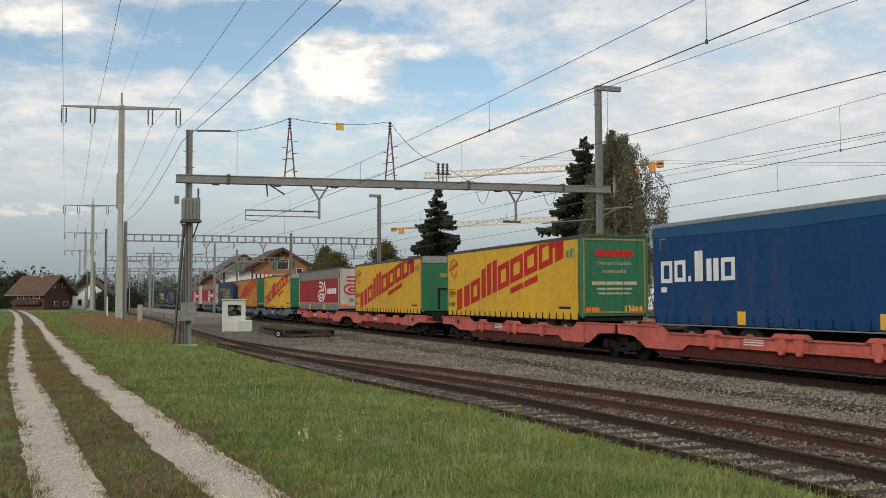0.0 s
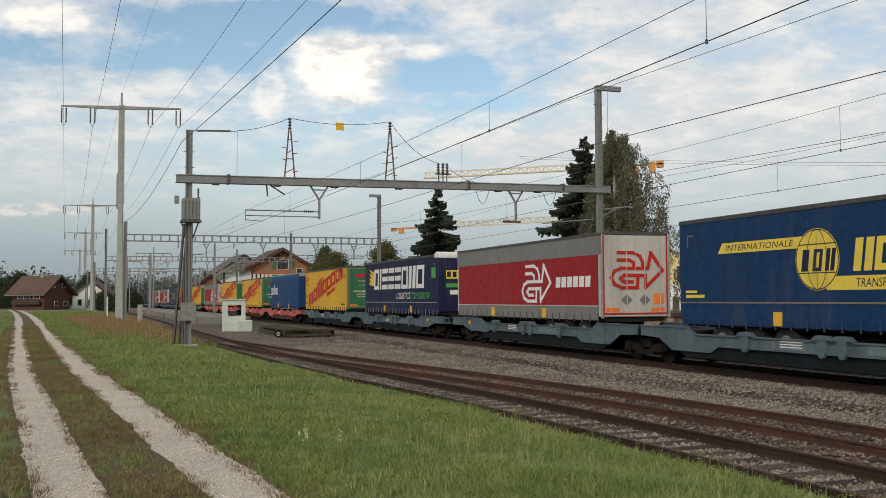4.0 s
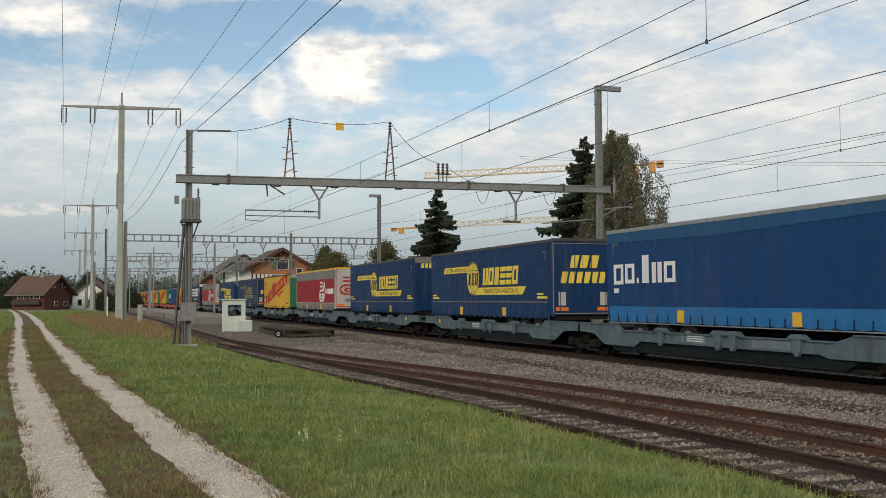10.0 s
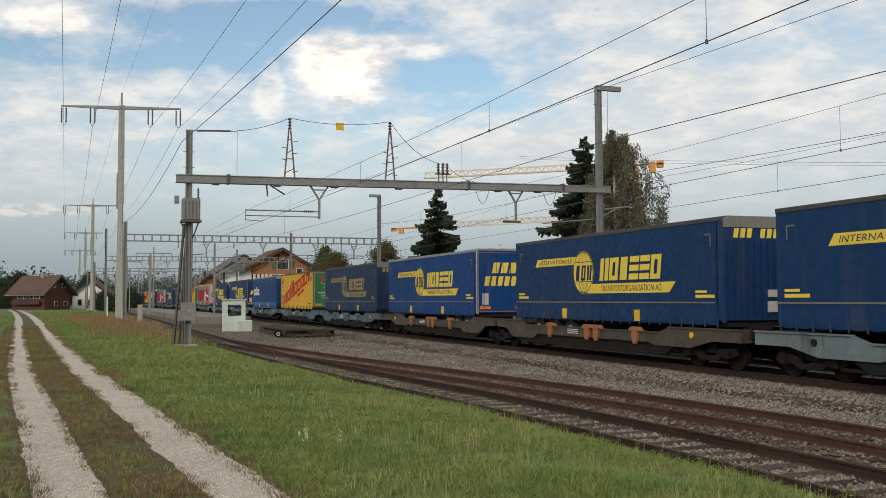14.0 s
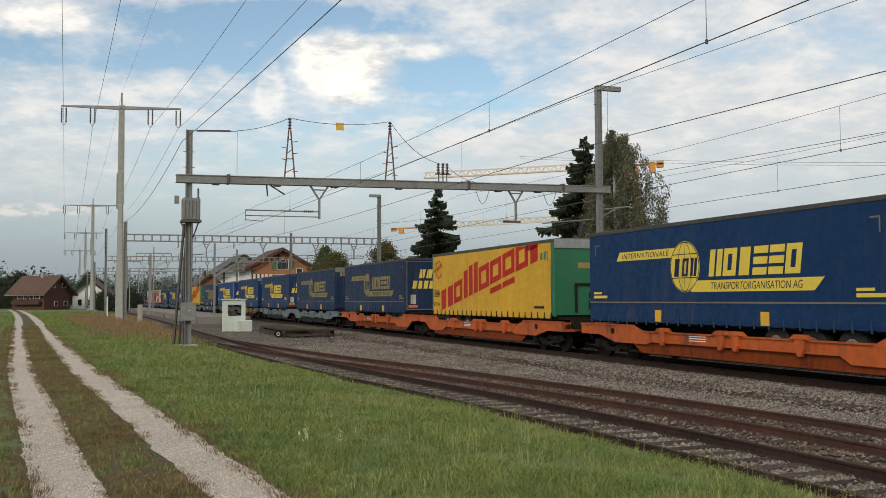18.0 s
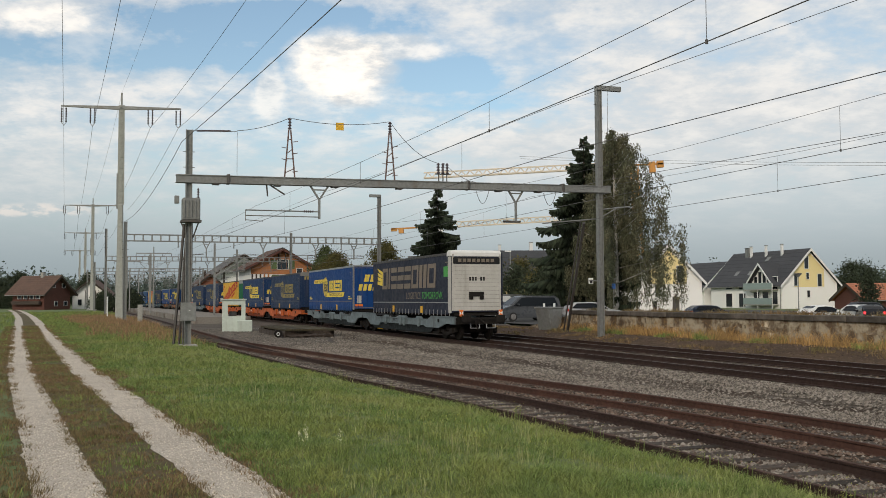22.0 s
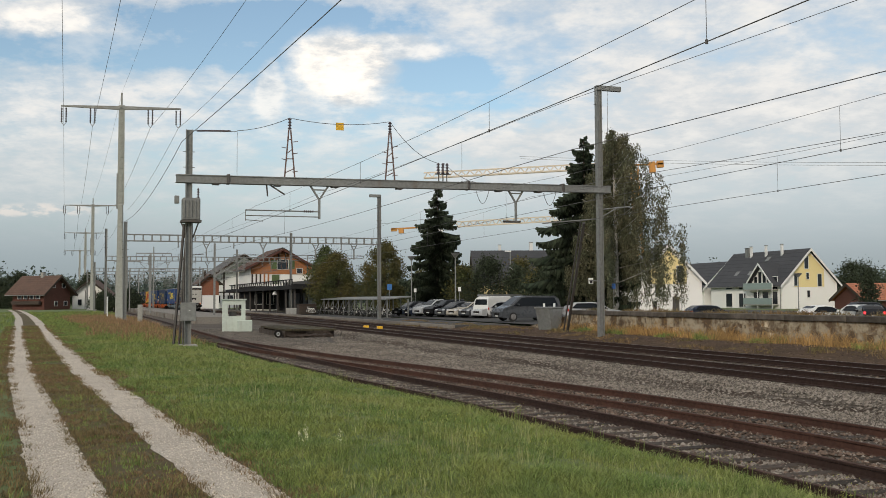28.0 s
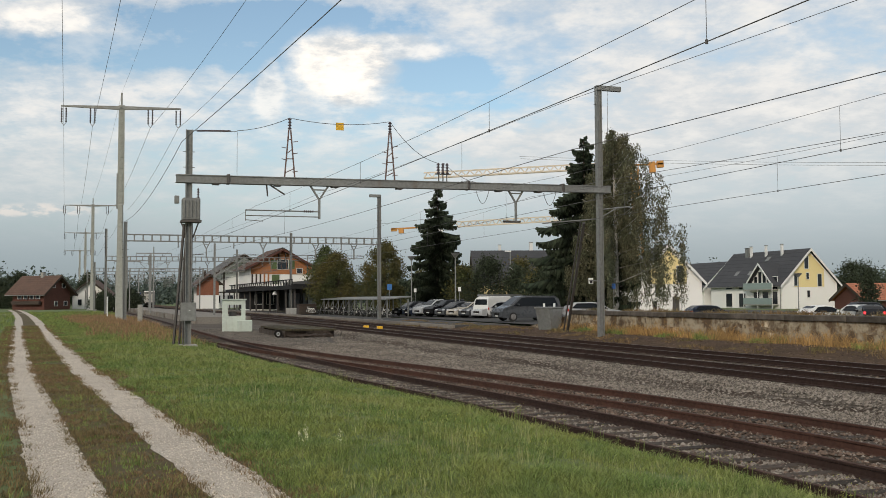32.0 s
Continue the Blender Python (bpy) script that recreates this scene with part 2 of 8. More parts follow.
def part(name, bm, mat, parent=None, label="", bevel=0.0, smooth=False):
    ob = new(name, bm if isinstance(bm, bpy.types.Mesh) else mesh_of(name, bm, mat, bevel, smooth))
    ob.parent = parent
    if label:
        tagged(ob, label)
    return ob


def thing(name, m, label, category, group="", kind=""):
    ob = new(name)
    ob.empty_display_size = 0.2
    ob.matrix_basis = m
    return tagged(ob, label, category, group, kind)


def B():
    return bmesh.new()


def from_arrays(name, verts, faces, mat):
    me = bpy.data.meshes.new(name)
    me.from_pydata(verts, [], faces)
    me.materials.append(mat)
    return me


FONT_CACHE = {}


def lettering(text, height, mat, name="lettering", spacing=1.0, shear=0.0):
    """Flat lettering in the xz plane, facing -y, its lower left corner at the origin; its width comes with it."""
    key = (text, mat.name, spacing, shear)
    if key not in FONT_CACHE:
        cu = bpy.data.curves.new(name, "FONT")
        cu.body, cu.size, cu.extrude, cu.space_character, cu.shear = text, 1.0, 0.002, spacing, shear
        cu.resolution_u = 3
        tmp = bpy.data.objects.new(name, cu)
        scene.collection.objects.link(tmp)
        dg = bpy.context.evaluated_depsgraph_get()
        me = bpy.data.meshes.new_from_object(tmp.evaluated_get(dg))
        bpy.data.objects.remove(tmp)
        FONT_CACHE[key] = me
    me = FONT_CACHE[key].copy()
    xs = [v.co.x for v in me.vertices]
    ys = [v.co.y for v in me.vertices]
    k = height / (max(ys) - min(ys))
    x0, y0 = min(xs), min(ys)
    for v in me.vertices:
        v.co = Vector(((v.co.x - x0) * k, -v.co.z, (v.co.y - y0) * k))
    me.materials.clear()
    me.materials.append(mat)
    return me, (max(xs) - x0) * k


# ---------------------------------------------------------------- ground


def smooth(a, b, x):
    t = min(1.0, max(0.0, (x - a) / (b - a)))
    return t * t * (3 - 2 * t)


def lerp_rows(rows, x):
    for (a, u), (b, w) in zip(rows, rows[1:]):
        if x <= b:
            t = (x - a) / (b - a)
            return u + (w - u) * t
    return rows[-1][1]


def curve_rows(rows, x):
    """Smooth curve through rows (Catmull-Rom), straight outside them."""
    if x <= rows[0][0]:
        (a, u), (b, w) = rows[0], rows[1]
        return u + (w - u) / (b - a) * (x - a)
    if x >= rows[-1][0]:
        (a, u), (b, w) = rows[-2], rows[-1]
        return w + (w - u) / (b - a) * (x - b)
    for i in range(len(rows) - 1):
        if x <= rows[i + 1][0]:
            break
    (x1, y1), (x2, y2) = rows[i], rows[i + 1]
    m1 = (y2 - rows[i - 1][1]) / (x2 - rows[i - 1][0]) if i else (y2 - y1) / (x2 - x1)
    m2 = (rows[i + 2][1] - y1) / (rows[i + 2][0] - x1) if i + 2 < len(rows) else (y2 - y1) / (x2 - x1)
    t, d = (x - x1) / (x2 - x1), x2 - x1
    return ((2 * t**3 - 3 * t**2 + 1) * y1 + (t**3 - 2 * t**2 + t) * d * m1 + (3 * t**2 - 2 * t**3) * y2 + (t**3 - t**2) * d * m2)


def siding_b(s):
    return curve_rows([(-60, -7.0), (-30, -7.1), (-10, -7.34), (-0.5, -7.84), (6.9, -8.52), (18.5, -9.25), (26, -9.48), (36, -9.6), (60, -9.7), (300, -9.7)], s)


def siding_a(s):
    return curve_rows([(-60, -4.1), (-30, -4.15), (-8, -4.38), (-4.1, -4.63), (1.7, -5.3), (8.2, -6.2), (17.1, -7.65), (29.2, -9.1), (36.7, -9.58), (60, -9.7), (300, -9.7)], s)


MAIN_1, MAIN_2 = 1.275, 4.95
SIDE_Z = -0.2


def path_n(s):
    return lerp_rows([(-60, -11.2), (-11, -15.43), (7, -17.0), (32, -18.71), (130, -24.9), (200, -29.0), (420, -41)], s)


def edge_n(s):
    """The line where the meadow drops to the ballast."""
    return siding_b(s) - 1.45


def ground_z(s, n):
    e = edge_n(s)
    if n < e + 1.2:
        z = 0.10 - 0.28 * smooth(e - 3.4, e, n) - 0.22 * smooth(e - 0.05, e + 0.55, n)
        wave = noise.noise((s * 0.12, n * 0.12, 0)) * 0.05 * (1 - smooth(e - 1.0, e, n)) * (1 - smooth(60, 90, s))
        c = abs(n - path_n(s))
        return z + wave * smooth(1.2, 2.5, c)
    if n < -1.5:
        return -0.4
    if n < -0.6:
        return -0.4 + 0.18 * smooth(-1.5, -0.6, n)
    if n < 7.0:
        return -0.22
    return -0.22 + 0.27 * smooth(7.0, 9.5, n) - 0.42 * smooth(24.0, 33.0, n) * (1 - smooth(46.0, 55.0, n))


def make_ground():
    ss = [-2500, -1200, -500, -250, -120, -60, -40] + [-30 + 1.0 * i for i in range(90)] + [60 + 5 * i for i in range(1, 30)] + [240, 300, 400, 600, 900, 1500, 2500]
    ns = [-2500, -1200, -600, -300, -150, -80, -50, -40, -34] + [-30 + 0.5 * i for i in range(36)] + [-12 + 0.2 * i for i in range(25)] + \
         [-6, -4, -2, -1.5, -1.2, -0.9, -0.6, 0, 2, 4, 6, 7, 7.6, 8.2, 8.8, 9.5, 12, 16, 22, 25, 28, 31, 34, 40, 46, 49, 52, 55, 60, 80, 150, 300, 600, 1200, 2500]
    verts, faces = [], []
    for s in ss:
        for n in ns:
            verts.append(tuple(at(s, n, ground_z(s, n))))
    w = len(ns)
    for i in range(len(ss) - 1):
        for j in range(w - 1):
            faces.append((i * w + j, (i + 1) * w + j, (i + 1) * w + j + 1, i * w + j + 1))
    ob = new("ground", from_arrays("ground", verts, faces, MEADOW))
    tagged(ob, "grassy level ground beside the railway", "ground", kind="structure")
    for p in ob.data.polygons:
        p.use_smooth = True


make_ground()


def sheet(name, s_list, n_lo, n_hi, dz, mat, label, category, cols=6, rag=0.0, follow=True, level=None):
    """A surface layer that follows the ground, with ragged borders."""
    verts, faces = [], []
    for i, s in enumerate(s_list):
        a, b = n_lo(s), n_hi(s)
        a += rag * noise.noise((s * 1.7, a, 3.1)) + rag * noise.noise((s * 6, a, 7.1))
        b += rag * noise.noise((s * 1.7, b, 5.3)) + rag * noise.noise((s * 6, b, 9.1))
        for j in range(cols + 1):
            n = a + (b - a) * j / cols
            verts.append(tuple(at(s, n, (ground_z(s, n) if level is None else level) + dz)))
    w = cols + 1
    for i in range(len(s_list) - 1):
        for j in range(cols):
            faces.append((i * w + j, (i + 1) * w + j, (i + 1) * w + j + 1, i * w + j + 1))
    ob = new(name, from_arrays(name, verts, faces, mat))
    return tagged(ob, label, category, kind="structure")


def steps(a, b, d):
    return [a + d * i for i in range(int((b - a) / d) + 1)]


NEAR_S = steps(-30, 60, 0.25) + steps(61, 200, 3)
sheet("path_verge", NEAR_S, lambda s: path_n(s) - 1.2, lambda s: path_n(s) + 1.25, 0.006, LITTER, "trodden brown verge of a farm track", "verge", 10, 0.2)
sheet("path_rut", NEAR_S, lambda s: path_n(s) - 1.12, lambda s: path_n(s) - 0.46, 0.016, GRAVEL, "pale gravel wheel track through the meadow", "path", 4, 0.06)
sheet("path_rut", NEAR_S, lambda s: path_n(s) + 0.42, lambda s: path_n(s) + 1.12, 0.016, GRAVEL, "pale gravel wheel track through the meadow", "path", 4, 0.06)
BED_S = steps(-80, 60, 1.0) + steps(64, 700, 12)
sheet("ballast_bed", BED_S, lambda s: edge_n(s) + 0.5, lambda s: 7.0, 0.016, BALLAST, "grey-brown crushed stone ballast bed", "ballast", 80, 0.15)


sheet("cinder_strip", BED_S, lambda s: 6.9, lambda s: 12.3, 0.008, DIRT, "brown cinder ground beside the far track", "ground strip", 8, 0.1)


TOE = material("dark_ballast_toe", (0.075, 0.054, 0.040), (0.040, 0.029, 0.022), 0.95, gloss=0.1, grain=9.0, big=0.6, amount=0.9, bump=0.9)
FINE = material("fine_grey_gravel", (0.15, 0.132, 0.112), (0.076, 0.064, 0.054), 0.95, gloss=0.15, grain=22.0, big=0.7, amount=0.9, bump=0.9, dirt=(0.075, 0.055, 0.042, 0.6))
sheet("ballast_toe", steps(-6, 38, 0.5), lambda s: -2.0 - 0.25 * math.sin(s * 0.4), lambda s: -1.15 + 0.2 * math.sin(s * 0.7), 0.034, TOE, "dark brown strip along the foot of the ballast", "ground strip", 6, 0.35)
sheet("gravel_patch", steps(29, 62, 0.5), lambda s: siding_b(s) + 0.95 + 0.5 * smooth(40, 29, s), lambda s: -3.6 + 2.2 * smooth(30, 44, s), 0.036, FINE, "trodden fine grey gravel round the booth", "gravel", 12, 0.3)


def stones(name, count, s0, s1, n_lo, n_hi, size, mat, label, category, bias=1.0, dz=0.02, keep=None):
    """Loose stones, one joined scatter."""
    rng = np.random.default_rng(7)
    base = np.array([(1, 0, 0), (-1, 0, 0), (0, 1, 0), (0, -1, 0), (0, 0, 0.75), (0, 0, -0.6)], float)
    tri = np.array([(0, 2, 4), (2, 1, 4), (1, 3, 4), (3, 0, 4), (2, 0, 5), (1, 2, 5), (3, 1, 5), (0, 3, 5)])
    vs, fs, made = [], [], 0
    while made < count:
        s = s0 + (s1 - s0) * rng.random() ** bias
        a, b = n_lo(s), n_hi(s)
        n = a + (b - a) * rng.random()
        if keep and not keep(s, n):
            continue
        k = size * (0.55 + 0.9 * rng.random())
        q = base * k * (0.7 + 0.6 * rng.random((6, 3)))
        t = rng.random() * 6.3
        c, d = math.cos(t), math.sin(t)
        q = np.stack([q[:, 0] * c - q[:, 1] * d, q[:, 0] * d + q[:, 1] * c, q[:, 2]], 1)
        vs.append(q + np.array(at(s, n, ground_z(s, n) + dz)))
        fs.append(tri + 6 * made)
        made += 1
    me = from_arrays(name, np.concatenate(vs).tolist(), np.concatenate(fs).tolist(), mat)
    return tagged(new(name, me), label, category, kind="stuff")


# ---------------------------------------------------------------- tracks
RAIL_PROFILE = [(-0.07, -0.17), (0.07, -0.17), (0.07, -0.155), (0.012, -0.135), (0.012, -0.045), (0.036, -0.035), (0.036, -0.004),
                (0.03, 0.0), (-0.03, 0.0), (-0.036, -0.004), (-0.036, -0.035), (-0.012, -0.045), (-0.012, -0.135), (-0.07, -0.155)]


def rail(parent, line, z, s_list, mat, head_mat):
    verts, faces = [], []
    w = len(RAIL_PROFILE)
    for s in s_list:
        n = line(s)
        for a, b in RAIL_PROFILE:
            verts.append(tuple(at(s, n + a, z + b)))
    for i in range(len(s_list) - 1):
        for j in range(w):
            k = (j + 1) % w
            faces.append((i * w + j, i * w + k, (i + 1) * w + k, (i + 1) * w + j))
    me = from_arrays("rail", verts, faces, mat)
    me.materials.append(head_mat)
    for p in me.polygons:
        if p.index % w == 7:
            p.material_index = 1
    ob = new("rail", me)
    ob.parent = parent
    return ob


def track(name, line, z, s0, s1, label, mat, head_mat, sleepers=True, sl_s0=-25, sl_s1=70, only=None):
    t = thing(name, Matrix.Identity(4), label, "railway track", kind="structure")
    sl = steps(s0, -40, 20) + steps(-38, 70, 1.0) + steps(75, s1, 10)
    rail(t, lambda s: line(s) - 0.75, z, sl, mat, head_mat)
    rail(t, lambda s: line(s) + 0.75, z, sl, mat, head_mat)
    bm = B()
    box(bm, -0.12, 0.12, -1.25, 1.25, -0.14, 0.0)
    me = mesh_of("sleeper", bm, SLEEPER if z > -0.1 else SLEEPER_PALE, 0.012)
    s = sl_s0
    while s < sl_s1:
        ob = new("sleeper", me)
        ob.matrix_basis = on_track(s, line(s) + 0.02 * math.sin(s * 7), z - 0.168 + (0.02 if z < -0.1 else 0.0) + 0.006 * math.sin(s * 13), 0.4 * math.sin(s * 5))
        ob.parent = t
        s += 0.62
    return t


track("railway_track", lambda s: MAIN_1, 0.0, -400, 900, "main line track with brown rails on ballast", RAIL_DARK, RAIL_HEAD)
track("railway_track", lambda s: MAIN_2, 0.0, -400, 900, "main line track with brown rails on ballast", RAIL_DARK, RAIL_HEAD)
track("siding_track", siding_b, SIDE_Z, -400, 500, "rusty siding track curving beside the meadow", RAIL_DARK, RAIL_RUST)
track("siding_track", siding_a, SIDE_Z, -400, 34, "rusty siding track joining by a turnout", RAIL_RUST, RAIL_RUST, sl_s1=26)
# ---------------------------------------------------------------- the train
# name of look, position of the trailing end at the start, body end that trails (doors or bulkhead)
PAIRS = [
    ("grey_blue", ("walter_dull", 168.5), ("walter", 186.5)),
    ("grey_blue", ("arcese", 133.0), ("walter_dull", 151.0)),
    ("grey_blue", ("walter_dull", 97.5), ("arcese", 115.5)),
    ("grey_blue", ("yellow", 62.3), ("yellow_orange", 80.2)),
    ("red", ("yellow", 26.9), ("arcese", 45.0)),
    ("red", ("petra", -8.75), ("yellow", 9.5)),
    ("grey_blue", ("navy", -43.1), ("yellow", -25.0)),
    ("grey_blue", ("walter", -77.67), ("arcese", -59.4)),
    ("grey_blue", ("yellow", -112.04), ("walter_dull", -94.05)),
    ("grey_blue", ("walter", -146.3), ("arcese_yellow", -128.37)),
    ("grey_blue", ("petra_light", -180.39), ("walter", -162.6)),
    ("grey_blue", ("walter_dull", -214.15), ("yellow", -196.38)),
    ("brown", ("walter", -248.15), ("walter_bright", -230.2)),
    ("light_grey", ("walter_dull", -281.7), ("walter", -264.0)),
    ("orange", ("yellow", -316.1), ("walter_dull", -298.06)),
    ("orange", ("walter_dull", -350.72), ("walter", -332.5)),
    ("light_grey", ("navy_dull", -386.4), ("walter_bright", -367.9)),
]
TRAIN = []  # every keyed thing with its place in the train


def cloth(name, col, worn=0.5, alt=None):
    return material(name, col, alt or tuple(c * 0.72 for c in col), 0.6, gloss=0.22, grain=5.0, big=0.5, amount=worn, bump=0.06,
                    dirt=(0.10, 0.09, 0.08, 0.27), streak=True)


BLUE = cloth("blue_tarpaulin", (0.006, 0.037, 0.115), 0.6)
BLUE_DULL = cloth("faded_blue_tarpaulin", (0.014, 0.035, 0.088), 0.7)
BLUE_BRIGHT = cloth("bright_blue_tarpaulin", (0.004, 0.047, 0.185), 0.4)
PETRA_BLUE = cloth("deep_blue_tarpaulin", (0.007, 0.05, 0.16), 0.6)
PETRA_LIGHT = cloth("light_blue_band", (0.022, 0.15, 0.36), 0.6)
PETRA_BAND = cloth("mid_blue_band", (0.018, 0.085, 0.19), 0.5)
BLUE_STRAP = cloth("grey_blue_strap", (0.035, 0.06, 0.11), 0.5)
GREY_STRAP = cloth("dark_grey_strap", (0.10, 0.098, 0.092), 0.5)
NAVY = cloth("navy_tarpaulin", (0.012, 0.016, 0.055), 0.4)
NAVY_DULL = cloth("faded_navy_tarpaulin", (0.022, 0.026, 0.045), 0.6)
YELLOW = cloth("yellow_tarpaulin", (0.70, 0.40, 0.035), 0.6, (0.50, 0.29, 0.04))
ORANGE_CLOTH = cloth("orange_tarpaulin", (0.50, 0.22, 0.03), 0.7, (0.25, 0.09, 0.03))
RED_CLOTH = cloth("red_tarpaulin", (0.32, 0.016, 0.022), 0.4)
GREY_CLOTH = cloth("grey_tarpaulin", (0.205, 0.20, 0.188), 0.6)
GREEN_DOOR = material("green_paint", (0.02, 0.16, 0.075), (0.015, 0.10, 0.05), 0.45, grain=4.0, big=0.6, amount=0.5, bump=0.05, dirt=(0.08, 0.09, 0.07, 0.3), streak=True)
WHITE_DOOR = material("off_white_paint", (0.52, 0.50, 0.46), (0.38, 0.36, 0.32), 0.5, grain=4.0, big=0.6, amount=0.6, bump=0.05, dirt=(0.2, 0.17, 0.13, 0.4), streak=True)
WHITE_PAINT = material("white_fairing_paint", (0.74, 0.73, 0.70), (0.60, 0.59, 0.55), 0.45, grain=4.0, big=0.6, amount=0.5, bump=0.04)
LOGO_RED = cloth("red_print", (0.50, 0.022, 0.015), 0.4)
LOGO_YELLOW = cloth("yellow_print", (0.80, 0.60, 0.09), 0.3)
LOGO_FADED = cloth("faded_yellow_print", (0.30, 0.24, 0.09), 0.6)
LOGO_WHITE = cloth("white_print", (0.78, 0.78, 0.76), 0.2)
LOGO_BEIGE = cloth("faded_print", (0.22, 0.18, 0.14), 0.4)
LOGO_PALE = cloth("pale_print", (0.46, 0.44, 0.30), 0.3)
LOGO_GREEN = cloth("green_print", (0.08, 0.36, 0.09), 0.3)
LOGO_BLACK = cloth("black_print", (0.015, 0.015, 0.015), 0.2)
LOGO_ORANGE = material("orange_reflector", (0.85, 0.20, 0.03), (0.6, 0.12, 0.02), 0.35, amount=0.4, bump=0)
TAG_YELLOW = material("yellow_grab_tag", (0.80, 0.45, 0.03), (0.6, 0.33, 0.03), 0.5, grain=6.0, amount=0.5, bump=0.1)
TYRE = material("tyre_rubber", (0.022, 0.021, 0.02), None, 0.85, grain=14.0, amount=0.5, bump=0.4)
# Grimy steel, its colour darkened further for the shadow below the sill.
WHEEL_STEEL = material("shaded_grimy_wheel_steel", (0.016, 0.013, 0.011), (0.009, 0.007, 0.006), 0.8, 0.0, gloss=0.12, grain=9.0, amount=0.7, bump=0.1)
RIM = material("wheel_rim", (0.32, 0.31, 0.30), (0.15, 0.13, 0.12), 0.5, 0.5, grain=9.0, amount=0.7, bump=0.1)
# Grime, with the shade under the wagons painted in by a darker colour.
GRIME = material("shaded_underframe_grime", (0.020, 0.017, 0.015), (0.011, 0.010, 0.009), 0.85, 0.0, gloss=0.15, grain=9.0, big=1.0, amount=0.8, bump=0.3)
ALU = material("aluminium_edge", (0.42, 0.42, 0.41), (0.25, 0.25, 0.24), 0.45, 0.7, grain=6.0, big=0.7, amount=0.6, bump=0.05)
ROOF_DARK = material("dark_roof_edge", (0.075, 0.07, 0.065), (0.04, 0.038, 0.035), 0.6, 0.1, grain=6.0, big=0.7, amount=0.7, bump=0.1)

TL, TW, T_TOP, T_BOT = 13.68, 1.275, 4.22, 1.40


def plates(bm, quads, y, out=0.004):
    """Flat print on a side wall: polygons in (x, z), proud of y."""
    for q in quads:
        prism(bm, q, y, y + out, "y")
    return bm


def split(name, bm, mat, parent, label=""):
    """Each separate piece of a print becomes a part of its own."""
    bm.verts.index_update()
    seen = set()
    for start in bm.verts:
        if start.index in seen:
            continue
        stack, island = [start], []
        seen.add(start.index)
        while stack:
            v = stack.pop()
            island.append(v)
            for e in v.link_edges:
                o = e.other_vert(v)
                if o.index not in seen:
                    seen.add(o.index)
                    stack.append(o)
        at_ = {v.index: i for i, v in enumerate(island)}
        faces = {f for v in island for f in v.link_faces}
        me = from_arrays(name, [tuple(v.co) for v in island], [[at_[v.index] for v in f.verts] for f in sorted(faces, key=lambda f: min(v.index for v in f.verts))], mat)
        part(name, me, mat, parent, label)
    bm.free()


def slant(x, z, w, h, lean=0.0, rise=0.0):
    return [(x, z), (x + w, z + rise * w), (x + w + lean * h, z + h + rise * w), (x + lean * h, z + h)]


def ring_poly(bm, cx, cz, r0, r1, y, a0=0.0, a1=360.0, n=24, out=0.004, sx=1.0):
    for i in range(n):
        t, u = radians(a0 + (a1 - a0) * i / n), radians(a0 + (a1 - a0) * (i + 1) / n)
        prism(bm, [(cx + sx * r0 * math.cos(t), cz + r0 * math.sin(t)), (cx + sx * r1 * math.cos(t), cz + r1 * math.sin(t)),
                   (cx + sx * r1 * math.cos(u), cz + r1 * math.sin(u)), (cx + sx * r0 * math.cos(u), cz + r0 * math.sin(u))], y, y + out, "y")


def blocks_bent(x, z, w, h, t, lean, rise, kind):
    """Plain emblem shapes as slanted slabs t wide: 0 two posts, 1 three bars, 2 one slab, 3 frame, 4 frame over a bar, 5 frame over a short bar."""
    def q(a, b, c, d):
        return [(x + a + lean * b, z + b + rise * a), (x + c + lean * b, z + b + rise * c), (x + c + lean * d, z + d + rise * c), (x + a + lean * d, z + d + rise * a)]

    def frame_(b, d):
        k_ = t * 0.8
        cup = [(0, b), (w, b), (w, d), (w - t, d), (w - t, b + k_), (t, b + k_), (t, d), (0, d)]
        return [[(x + a + lean * c, z + c + rise * a) for a, c in cup], q(t, d - k_, w - t, d)]
    if kind == 0:
        return [q(0, 0, w * 0.42, h), q(w * 0.58, 0, w, h)]
    if kind == 1:
        return [q(0, 0, w, t), q(0, h / 2 - t / 2, w, h / 2 + t / 2), q(0, h - t, w, h)]
    if kind == 2:
        return [q(w * 0.12, 0, w * 0.88, h)]
    if kind == 3:
        return frame_(0, h)
    if kind == 4:
        return frame_(h * 0.3, h) + [q(0, 0, w, t * 0.75)]
    return frame_(h * 0.3, h) + [q(0, 0, w * 0.5, t)]


# On the camera's side of a trailer, x runs from its trailing end (0) forward, which the picture shows leftwards.
SIDE = TW + 0.006


def pic(u):
    """Length from the leading end, as read along the side, to x."""
    return TL - u


